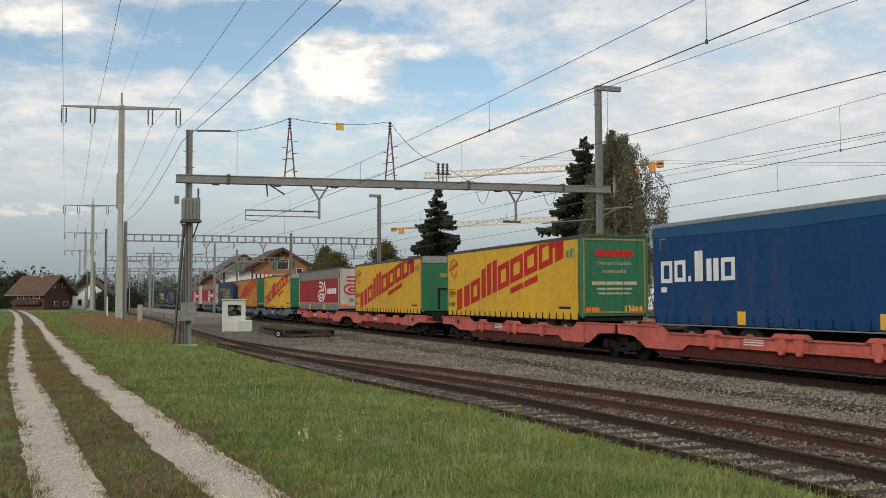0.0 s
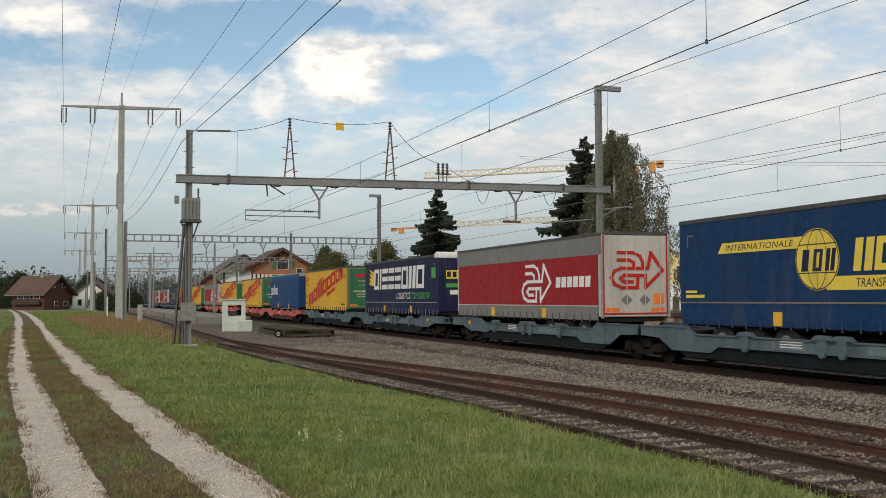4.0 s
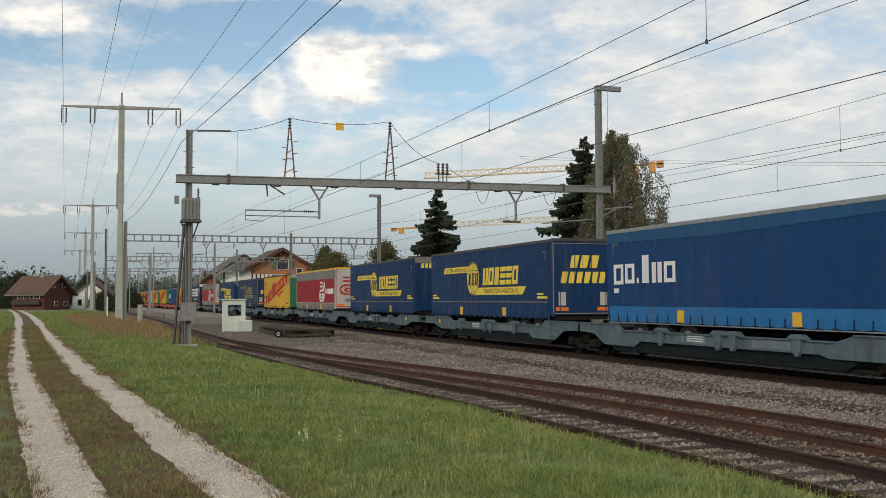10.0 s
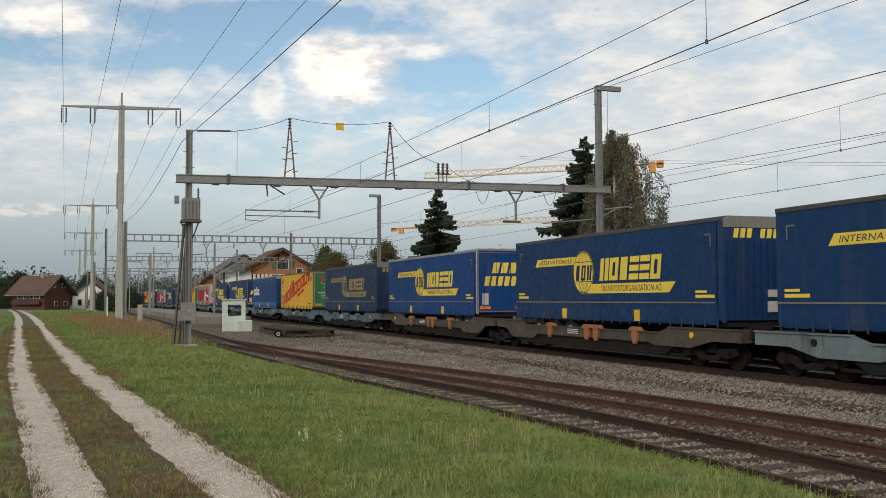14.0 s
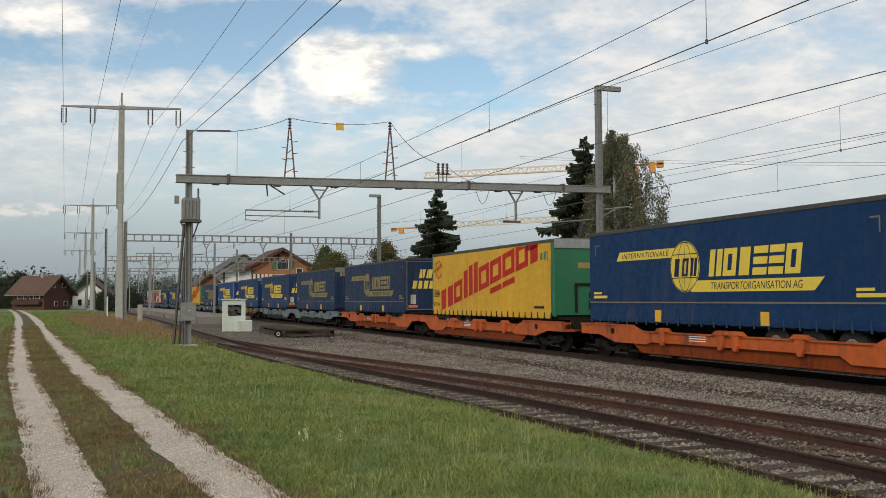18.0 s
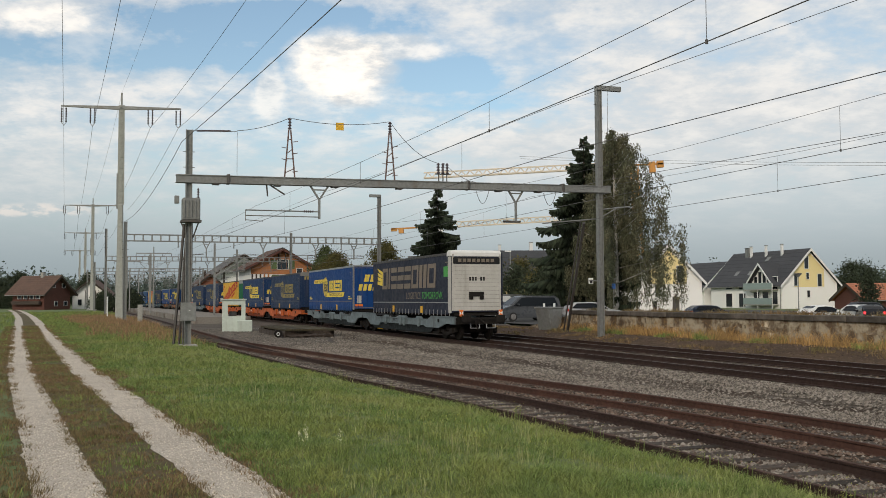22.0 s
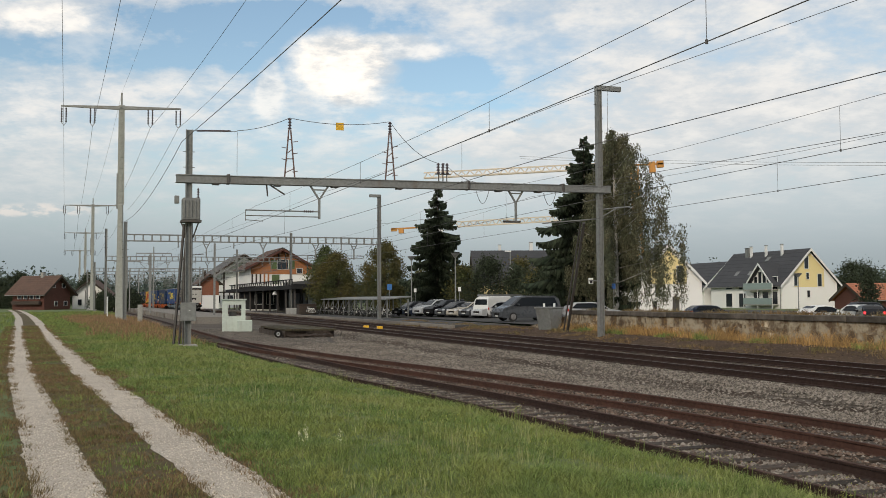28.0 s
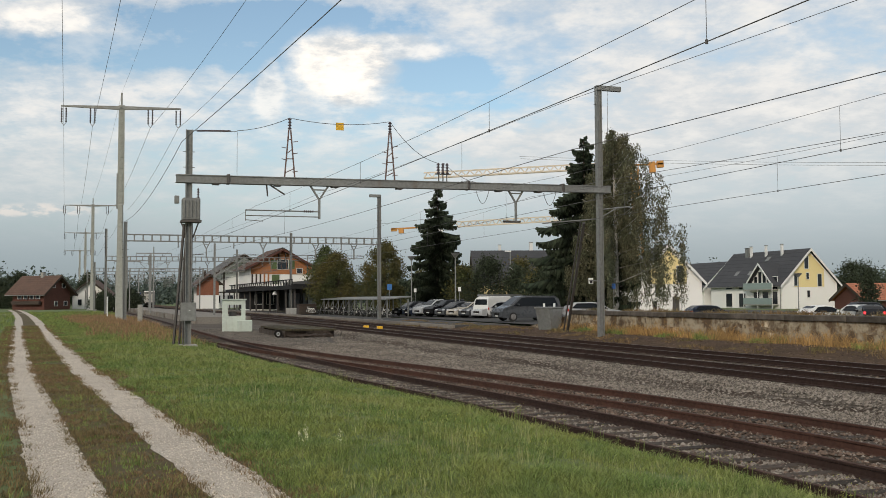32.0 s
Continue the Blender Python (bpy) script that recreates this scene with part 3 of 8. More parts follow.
def emblem_yellow(t, mat):
    bm = B()
    u = 1.35
    for w, h, drop, kd in ((1.75, 0.95, 0.0, 0), (1.2, 0.98, 0.0, 3), (0.72, 1.25, 0.0, 2), (1.2, 1.35, 0.0, 0), (1.3, 1.02, 0.0, 3), (1.35, 1.38, 0.38, 4), (1.35, 1.38, 0.38, 4), (1.3, 1.0, 0.0, 3), (0.95, 0.95, 0.0, 2)):
        low = max(1.30, 1.42 + (u - 1.35) * 0.185 - drop)
        quads = blocks_bent(0, 0, w * 0.9, h, 0.30, 0.0, 0.185, kd)
        plates(bm, [[(pic(u + a), min(low + b, 4.05)) for a, b in qd] for qd in quads], SIDE)
        u += w
    plates(bm, [[(pic(a), b) for a, b in slant(11.2, 3.82, 1.1, 0.24, 0, 0.12)]], SIDE)
    split("emblem_block", bm, mat, t, "red slanted block")
    bm = B()
    plates(bm, [[(pic(a), b) for a, b in slant(12.5 + 0.3 * i, 3.45, 0.16, 0.26, 0.1, 0)] for i in range(2)], SIDE)
    split("print", bm, material_cache("teal_print"), t)
    me, w = lettering("BAHN", 0.2, LOGO_BLACK)
    side_text(t, me, 0.35, 2.15)
    bm = B()
    plates(bm, [[(pic(a), b) for a, b in ((0.28, 2.1), (1.0, 2.1), (1.0, 2.13), (0.28, 2.13))],
                [(pic(a), b) for a, b in ((0.28, 2.4), (1.0, 2.4), (1.0, 2.43), (0.28, 2.43))],
                [(pic(a), b) for a, b in slant(11.9, 1.6, 0.9, 0.09)]], SIDE)
    split("print", bm, LOGO_BLACK, t)
    me, w = lettering("BT214", 0.2, LOGO_BLACK)
    side_text(t, me, 0.3, 1.62)
    me, w = lettering("WIR BRINGENS...", 0.2, mat)
    ob = side_text(t, me, 0.3, 3.22)
    ob.matrix_basis = ob.matrix_basis @ Matrix.Diagonal((1.25 / w, 1, 1, 1)) @ Matrix.Rotation(radians(-14), 4, "Y")
    bm = B()
    for a0, a1 in ((25, 160), (200, 345)):
        ring_poly(bm, pic(0.95), 3.42, 0.36, 0.375, SIDE, a0, a1, 14)
        ring_poly(bm, pic(0.95), 3.42, 0.42, 0.45, SIDE, a0, a1, 14)
    tagged(part("stamp", bm, mat, t, "red round stamp"), kind="stuff")


def side_text(t, me, u, z):
    """Lettering on the side facing the camera, u metres behind the leading end."""
    ob = new("lettering", me)
    ob.parent = t
    ob.matrix_basis = Matrix.Translation((pic(u), SIDE, z)) @ Matrix.Rotation(math.pi, 4, "Z")
    return ob


CACHE = {}


def material_cache(name):
    if name not in CACHE:
        CACHE[name] = {"teal_print": lambda: cloth("teal_print", (0.05, 0.22, 0.18), 0.4)}[name]()
    return CACHE[name]


def emblem_walter(t, mat, ink):
    bm = B()
    cx, cz = pic(5.7), 2.88
    q = [[(1.85, 3.17), (5.4, 3.17), (5.4, 3.45), (2.05, 3.45)], [(6.0, 2.15), (11.05, 2.15), (11.4, 2.47), (6.0, 2.47)]]
    plates(bm, [[(pic(a), b) for a, b in quad] for quad in q], SIDE)
    u = 6.85
    for i in range(6):
        plates(bm, [[(pic(u + a), 2.57 + b) for a, b in quad] for quad in blocks_bent(0, 0, 0.56, 0.74, 0.19, 0.16, 0, (0, 3, 2, 1, 1, 3)[i])], SIDE)
        u += 0.63
    split("emblem_block", bm, mat, t, "yellow block")
    bm = B()
    prism(bm, [(cx + 0.74 * math.cos(radians(12 * i)), cz + 0.74 * math.sin(radians(12 * i))) for i in range(30)], SIDE - 0.001, SIDE + 0.003, "y")
    part("globe", bm, mat, t, "yellow globe disc")
    bm = B()
    for r in (0.0, 0.33, 0.72):
        ring_poly(bm, cx, cz, 0.70, 0.725, SIDE + 0.004, n=28, sx=r / 0.72 if r else 0.02)
    for dz in (-0.32, 0.36):
        half = math.sqrt(0.72**2 - dz**2)
        plates(bm, [[(cx - half, cz + dz - 0.012), (cx + half, cz + dz - 0.012), (cx + half, cz + dz + 0.012), (cx - half, cz + dz + 0.012)]], SIDE + 0.004)
    for i in range(3):
        plates(bm, [[(pic(5.12 + 0.42 * i + a), 2.6 + b) for a, b in quad] for quad in blocks_bent(0, 0, 0.3, 0.52, 0.10, 0.16, 0, (2, 3, 0)[i])], SIDE + 0.003)
    tagged(part("globe_line", bm, ink, t), kind="stuff")
    me, w = lettering("INTERNATIONALE", 0.16, ink, spacing=1.05, shear=0.2)
    for v in me.vertices:
        v.co.x *= 2.7 / w
    side_text(t, me, 2.2, 3.23).location.y += 0.004
    me, w = lettering("TRANSPORTORGANISATION AG", 0.2, ink, shear=0.15)
    for v in me.vertices:
        v.co.x *= 3.7 / w
    side_text(t, me, 6.95, 2.21).location.y += 0.004
    bm = B()
    plates(bm, [[(pic(0), 1.83), (pic(0), 1.87), (pic(TL - 0.4), 1.87), (pic(TL - 0.4), 1.83)]], SIDE)
    part("stripe", bm, LOGO_BEIGE, t)
    bm = B()
    for u in (0.3, TL - 1.3):
        plates(bm, [[(pic(a), b) for a, b in slant(u, 1.98, 0.9, 0.09)], [(pic(a), b) for a, b in slant(u, 2.12, 0.55, 0.07)]], SIDE)
    split("print", bm, mat, t)


ARROW = (((0.16, 0.97), (0.44, 0.97), (0.57, 0.88), (0.62, 0.72), (0.63, 0.56)), ((0.16, 0.77), (0.37, 0.77), (0.45, 0.70), (0.46, 0.56)),
         ((0.72, 0.55), (0.22, 0.55), (0.09, 0.47), (0.03, 0.30), (0.09, 0.12), (0.22, 0.03), (0.52, 0.03), (0.53, 0.30)),
         ((0.72, 0.55), (0.78, 0.97), (1.0, 0.5), (0.67, 0.03), (0.67, 0.36), (0.27, 0.36), (0.2, 0.28), (0.27, 0.19), (0.42, 0.19)))


def strokes(put, lines, width):
    """Flat bands along open lines, each piece a hair prouder than the last; put(quad, lift) lays one."""
    lift = 0.0
    for line in lines:
        for (ax, az), (bx, bz) in zip(line, line[1:]):
            lift += 0.0007
            d = Vector((bx - ax, bz - az)).normalized()
            e = d * width * 0.45
            n = Vector((-d.y, d.x)) * width / 2
            put([(ax - e.x - n.x, az - e.y - n.y), (bx + e.x - n.x, bz + e.y - n.y), (bx + e.x + n.x, bz + e.y + n.y), (ax - e.x + n.x, az - e.y + n.y)], lift)


def emblem_arcese(t, mat, u0=7.2, wide=2.6):
    bm = B()
    strokes(lambda q, lift: plates(bm, [[(pic(a), b) for a, b in q]], SIDE, 0.004 + lift), [[(u0 + wide * a, 1.84 + 1.44 * b) for a, b in ln] for ln in ARROW], 0.12)
    tagged(part("emblem", bm, mat, t, "pale arrow emblem"), kind="stuff")
    bm = B()
    for i in range(6):
        plates(bm, [[(pic(a), b) for a, b in slant(u0 + 1.16 * wide + 0.175 * wide * i, 2.38, 0.14 * wide, 0.38, 0.12)]], SIDE)
    split("print", bm, mat, t, "pale block mark")
    bm = B()
    plates(bm, [[(pic(0.0), T_TOP - 0.12), (pic(TL), T_TOP - 0.12), (pic(TL), 3.46), (pic(0.0), 3.46)]], SIDE - 0.002)
    part("grey_band", bm, GREY_CLOTH, t, "grey upper band of tarpaulin")
    bm = B()
    plates(bm, [[(pic(0.0), 1.70), (pic(TL), 1.70), (pic(TL), 1.74), (pic(0.0), 1.74)]], SIDE)
    part("stripe", bm, WHITE_DOOR, t)


def emblem_petra(t, mat):
    bm = B()
    u = 0.45
    for i in range(6):
        w, h, dz, kd = ((0.60, 0.92, -0.3, 5), (0.56, 0.62, 0, 3), (0.16, 0.16, 0, 2), (0.5, 0.86, 0, 2), (0.55, 0.62, 0, 0), (0.6, 0.62, 0, 3))[i]
        plates(bm, [[(pic(u + a), 2.45 + dz + b) for a, b in quad] for quad in blocks_bent(0, 0, w, h, 0.15, 0, 0, kd)], SIDE)
        u += w + 0.12
    split("emblem_block", bm, mat, t, "white block")
    bm = B()
    plates(bm, [[(pic(0.0), T_TOP - 0.14), (pic(TL - 0.1), T_TOP - 0.14), (pic(TL - 0.1), 3.86), (pic(6.0), 3.70), (pic(0.0), 3.80)]], SIDE - 0.003)
    part("top_band", bm, PETRA_BAND, t, "lighter blue band along the top")
    bm = B()
    plates(bm, [[(pic(0.1), 1.19), (pic(TL - 0.3), 1.19), (pic(TL - 0.3), 1.22), (pic(0.1), 1.22)]], SIDE + 0.012)
    part("hem", bm, ALU, t, "pale hem of the skirt")


def emblem_navy(t, mat, green):
    bm = B()
    u = 2.0
    for i in range(8):
        w = (1.05, 0.35, 1.1, 1.1, 1.1, 1.15, 1.15, 1.25)[i]
        plates(bm, [[(pic(u + a), 2.55 + b) for a, b in quad] for quad in blocks_bent(0, 0, w, 1.2, 0.27, 0.1, 0, (3, 2, 1, 1, 1, 3, 0, 3)[i])], SIDE)
        u += w + 0.16
    split("emblem_block", bm, mat, t, "pale block")
    bm = B()
    for i in range(4):
        plates(bm, [[(pic(1.0 + 0.1 * i), 2.85 + 0.25 * i), (pic(2.1), 2.75 + 0.2 * i), (pic(2.15), 2.95 + 0.2 * i), (pic(1.0), 3.05 + 0.25 * i)]], SIDE)
    split("feather", bm, LOGO_YELLOW, t, "yellow feather print")
    me, w = lettering("LOGISTICS.", 0.36, mat, shear=0.2)
    side_text(t, me, 6.6, 1.98)
    me, w2 = lettering("TOMORROW.", 0.36, green, shear=0.2)
    side_text(t, me, 6.75 + w, 1.98)
    bm = B()
    plates(bm, [[(pic(0.1), 1.78), (pic(TL - 0.3), 1.78), (pic(TL - 0.3), 1.83), (pic(0.1), 1.83)]], SIDE)
    part("stripe", bm, ALU, t)
    bm = B()
    plates(bm, [[(pic(a), b) for a, b in slant(12.6, 3.05, 0.62, 0.5)]], SIDE)
    part("badge", bm, LOGO_GREEN, t, "green square badge")


LOOKS = {
    "yellow": (YELLOW, ROOF_DARK, YELLOW, "yellow curtain-sided trailer with red slanted emblem"),
    "yellow_orange": (ORANGE_CLOTH, ROOF_DARK, ORANGE_CLOTH, "orange curtain-sided trailer with weathered print"),
    "walter": (BLUE, ROOF_DARK, BLUE, "blue curtain-sided trailer with yellow globe emblem"),
    "walter_dull": (BLUE_DULL, ROOF_DARK, BLUE_DULL, "faded blue curtain-sided trailer with dull yellow emblem"),
    "walter_bright": (BLUE_BRIGHT, ALU, BLUE_BRIGHT, "bright blue curtain-sided trailer with fresh yellow emblem"),
    "arcese": (RED_CLOTH, ROOF_DARK, GREY_CLOTH, "red and grey curtain-sided trailer with white emblem"),
    "arcese_yellow": (RED_CLOTH, TAG_YELLOW, GREY_CLOTH, "red and grey trailer with a yellow roof edge"),
    "petra": (PETRA_BLUE, ALU, PETRA_BLUE, "deep blue curtain-sided trailer with white emblem"),
    "petra_light": (PETRA_BLUE, ALU, PETRA_LIGHT, "deep blue trailer with light skirt"),
    "navy": (NAVY, ROOF_DARK, NAVY, "navy curtain-sided trailer with white and green print"),
    "navy_dull": (NAVY_DULL, ROOF_DARK, NAVY_DULL, "faded navy trailer, last of the train"),
}


STRAPS = {"navy": ALU, "navy_dull": ALU, "walter": BLUE_STRAP, "walter_bright": BLUE_STRAP, "walter_dull": BLUE_STRAP, "petra": NAVY, "petra_light": NAVY, "arcese": GREY_STRAP, "arcese_yellow": GREY_STRAP}


def LOOKS_DOOR(look_name):
    return {"yellow": GREEN_DOOR, "yellow_orange": GREEN_DOOR}.get(look_name, LOOKS[look_name][0])


def rear_prints(t, look_name, doors):
    """Prints and fittings on the trailing end (x = 0), which faces right and a little towards the camera."""
    X = -0.012

    def face(bm, quads, out=0.004, x=X):
        for q in quads:
            prism(bm, q, x - out, x, "x")
        return bm

    def rect(y, z, w, h):
        return [(y, z), (y + w, z), (y + w, z + h), (y, z + h)]
    # y runs from +TW at the camera's side to -TW
    if look_name.startswith("walter"):
        ink = LOGO_FADED if "dull" in look_name and not doors else LOGO_YELLOW
        bm = B()
        if doors:
            for i in range(3):
                y = 0.55 - 0.42 * i
                face(bm, [[(y, 3.12), (y - 0.3, 3.12), (y - 0.42, 3.6), (y - 0.1, 3.6)]])
            for i in range(6):
                y = 0.93 - 0.32 * i
                face(bm, [[(y, 2.55), (y - 0.22, 2.55), (y - 0.32, 2.98), (y - 0.08, 2.98)]])
        else:
            for i in range(9):
                if i != 3:
                    y = 0.95 - 0.22 * i
                    face(bm, [[(y, 3.62), (y - 0.15, 3.62), (y - 0.2, 3.88), (y - 0.04, 3.88)]])
        split("print", bm, ink, t, "yellow slanted block print")
    if doors:
        for y in (0.62, -1.12):
            part("reflector", face(B(), [rect(y, 1.52, 0.52, 0.14)]), LOGO_ORANGE, t, "orange reflector plate")
        bar_mat = WHITE_DOOR if look_name.startswith("arcese") else LOOKS_DOOR(look_name)
        part("door_seam", face(B(), [rect(-0.006, 1.45, 0.012, T_TOP - 1.6)], 0.012), bar_mat, t)
        for y in (-0.35, 0.35, -0.95, 0.95):
            part("door_bar", rod(B(), (X - 0.03, y, 1.5), (X - 0.03, y, T_TOP - 0.12), 0.014, 0.014, 6), bar_mat, t)
        if look_name.startswith("walter"):
            for y in (0.72, -1.02):
                part("placard", face(B(), [rect(y, 1.72, 0.3, 0.5)]), WHITE_DOOR, t, "pale placard")
            bm = B()
            for y in (-TW + 0.02, TW - 0.06):
                face(bm, [rect(y, 1.42, 0.04, 2.66)], 0.015)
            face(bm, [rect(-TW + 0.02, 1.40, 2 * TW - 0.04, 0.04), rect(-TW + 0.02, 4.02, 2 * TW - 0.04, 0.03)], 0.015)
            part("door_trim", bm, LOGO_BEIGE, t, "pale door trim")
        if look_name == "yellow":
            bm = B()
            face(bm, [rect(-0.75, 3.45, 1.5, 0.22)])
            part("emblem", bm, LOGO_RED, t, "red block emblem")
            for txt, z, h in (("Transport Logistik", 3.12, 0.17), ("Intermodal", 2.86, 0.15)):
                me, w = lettering(txt, h, LOGO_PALE)
                ob = part("lettering", me, LOGO_PALE, t)
                ob.matrix_basis = Matrix.Translation((X - 0.004, w / 2, z)) @ Matrix.Rotation(-math.pi / 2, 4, "Z")
            bm = B()
            face(bm, [rect(-0.9, 2.45, 1.8, 0.12), rect(-0.7, 2.28, 1.4, 0.07), rect(-0.65, 2.12, 1.3, 0.06)])
            split("print", bm, LOGO_PALE, t)
            me, w = lettering("BT214", 0.2, LOGO_YELLOW)
            ob = part("lettering", me, LOGO_YELLOW, t)
            ob.matrix_basis = Matrix.Translation((X - 0.004, -0.35, 1.52)) @ Matrix.Rotation(-math.pi / 2, 4, "Z")
            bm = B()
            for y in (-TW + 0.03, TW - 0.09):
                face(bm, [rect(y, 1.48, 0.06, 2.62)], 0.02)
            face(bm, [rect(-TW + 0.03, 4.02, 2 * TW - 0.06, 0.06), rect(-TW + 0.03, 1.46, 2 * TW - 0.06, 0.06)], 0.02)
            part("door_trim", bm, LOGO_FADED, t, "yellow door trim")
        if look_name.startswith("arcese"):
            bm = B()
            strokes(lambda q, lift: face(bm, [q], 0.004 + lift), [[(TW - 0.28 - 2.05 * a, 2.3 + 1.26 * b) for a, b in ln] for ln in ARROW], 0.115)
            tagged(part("emblem", bm, LOGO_RED, t, "red arrow emblem"), kind="stuff")
            part("hazard_plate", face(B(), [rect(-1.12, 1.78, 0.42, 0.36)]), LOGO_ORANGE, t, "orange plate")
            for y in (0.35, -0.35):
                part("placard", face(B(), [[(y, 1.72), (y + 0.22, 1.92), (y, 2.12), (y - 0.22, 1.92)]]), GREY_CLOTH, t, "grey diamond placard")
            bm = B()
            for y in (-TW + 0.03, TW - 0.07):
                face(bm, [rect(y, 1.48, 0.04, 2.62)], 0.02)
            face(bm, [rect(-TW + 0.03, 1.44, 2 * TW - 0.06, 0.05)], 0.02)
            part("door_trim", bm, LOGO_RED, t, "red door trim")
    else:
        # leading bulkhead of a trailer that rides backwards: ribs, connector panel
        if look_name in ("petra", "petra_light", "walter", "walter_dull", "walter_bright"):
            bm = B()
            for i in range(11):
                y = -1.1 + 0.22 * i
                face(bm, [rect(y - 0.035, 1.45, 0.07, 2.1 if look_name.startswith("walter") else 2.5)], 0.03)
            part("rib", bm, LOOKS[look_name][0], t, "ribbed steel bulkhead")
            part("header", face(B(), [rect(-TW, 3.9, 2 * TW, 0.28)], 0.02), ALU if look_name.startswith("petra") else GREY_CLOTH, t, "grey header panel")
        if look_name != "navy_dull":
            bm = B()
            face(bm, [rect(-0.95, 2.0, 0.8, 0.2), rect(-0.9, 1.58, 0.76, 0.3)], 0.05)
            part("connector_panel", bm, WHITE_DOOR if not look_name == "yellow" else GRIME, t, "pale connector panel")
        if look_name == "navy":
            bm = B()
            face(bm, [rect(-0.95, 2.98, 1.85, 0.42)])
            part("plate", bm, LOGO_YELLOW, t, "yellow number plate with dark bars")
            bm = B()
            face(bm, [rect(-0.85 + 0.3 * i, 3.06, 0.2, 0.27) for i in range(6)], 0.004, X - 0.004)
            split("print", bm, LOGO_BLACK, t)
            bm = B()
            face(bm, [rect(-0.95, 2.55, 1.85, 0.2)])
            part("plate", bm, LOGO_GREEN, t, "green plate")
            bm = B()
            face(bm, [rect(-0.95, 2.8, 1.1, 0.12), rect(-0.2, 2.2, 0.9, 0.22)])
            split("print", bm, LOGO_WHITE, t)
        if look_name in ("navy", "navy_dull"):
            bm = B()
            prism(bm, [(-0.03, 4.0), (-0.03, 4.22), (0.08, 4.31), (0.42, 4.33), (0.60, 4.24), (0.66, 4.02)], -TW - 0.02, TW + 0.02, "y")
            part("air_fairing", bm, WHITE_PAINT, t, "white rounded roof fairing", 0.03)
        if look_name == "navy_dull":
            part("header", face(B(), [rect(-TW + 0.06, 3.66, 2 * TW - 0.12, 0.30)], 0.03), LOGO_BLACK, t, "dark brown header panel")
            bm = B()
            face(bm, [rect(-0.9 + 0.24 * i, 3.74, 0.17, 0.16) for i in range(8)], 0.004, X - 0.03)
            split("print", bm, LOGO_BEIGE, t)
            for sd in (-1, 1):
                part("side_post", box(B(), -0.01, 0.48, *sorted((sd * (TW - 0.03), sd * (TW + 0.012))), 1.3, 4.0), WHITE_DOOR, t, "pale rounded corner post", 0.02)
            bm = B()
            face(bm, [rect(-TW + 0.08, 1.42, 2 * TW - 0.16, 2.22)], 0.02)
            part("bulkhead_panel", bm, WHITE_DOOR, t, "off-white bulkhead")
            bm = B()
            face(bm, [rect(-0.42, 2.85, 0.1, 0.18), rect(-0.28, 2.85, 0.1, 0.18), rect(0.0, 2.85, 0.1, 0.18), rect(0.14, 2.85, 0.1, 0.18), rect(0.28, 2.85, 0.1, 0.18)], 0.004, X - 0.02)
            split("number_bar", bm, LOGO_BLACK, t)
            bm = B()
            face(bm, [rect(-0.35, 2.1, 0.75, 0.22), rect(-0.35, 1.95, 0.2, 0.15), rect(0.2, 1.95, 0.2, 0.15)], 0.05, X - 0.02)
            part("connector_panel", bm, GRIME, t, "dark connector panel")
            bm = B()
            for i in range(11):
                face(bm, [rect(-TW + 0.1, 1.6 + 0.19 * i, 2 * TW - 0.2, 0.012)], 0.008, X - 0.02)
            part("rib", bm, GREY_CLOTH, t)
            for y in (-TW + 0.02, TW - 0.1):
                part("corner_post", face(B(), [rect(y, 1.42, 0.08, 2.7)], 0.03), WHITE_DOOR, t)
        if look_name == "yellow":
            bm = B()
            face(bm, [rect(-0.55, 1.45, 0.1, 1.1), rect(0.35, 1.45, 0.1, 1.1), rect(-0.55, 2.45, 1.0, 0.1)], 0.04)
            part("ladder", bm, GRIME, t, "dark pipe frame")
            bm = B()
            face(bm, [rect(-0.3, 3.1, 0.6, 0.22)])
            split("print", bm, LOGO_FADED, t)
            bm = B()
            face(bm, [rect(-TW, 3.85, 2 * TW, 0.33)], 0.03)
            part("header", bm, ALU, t, "grey header panel")


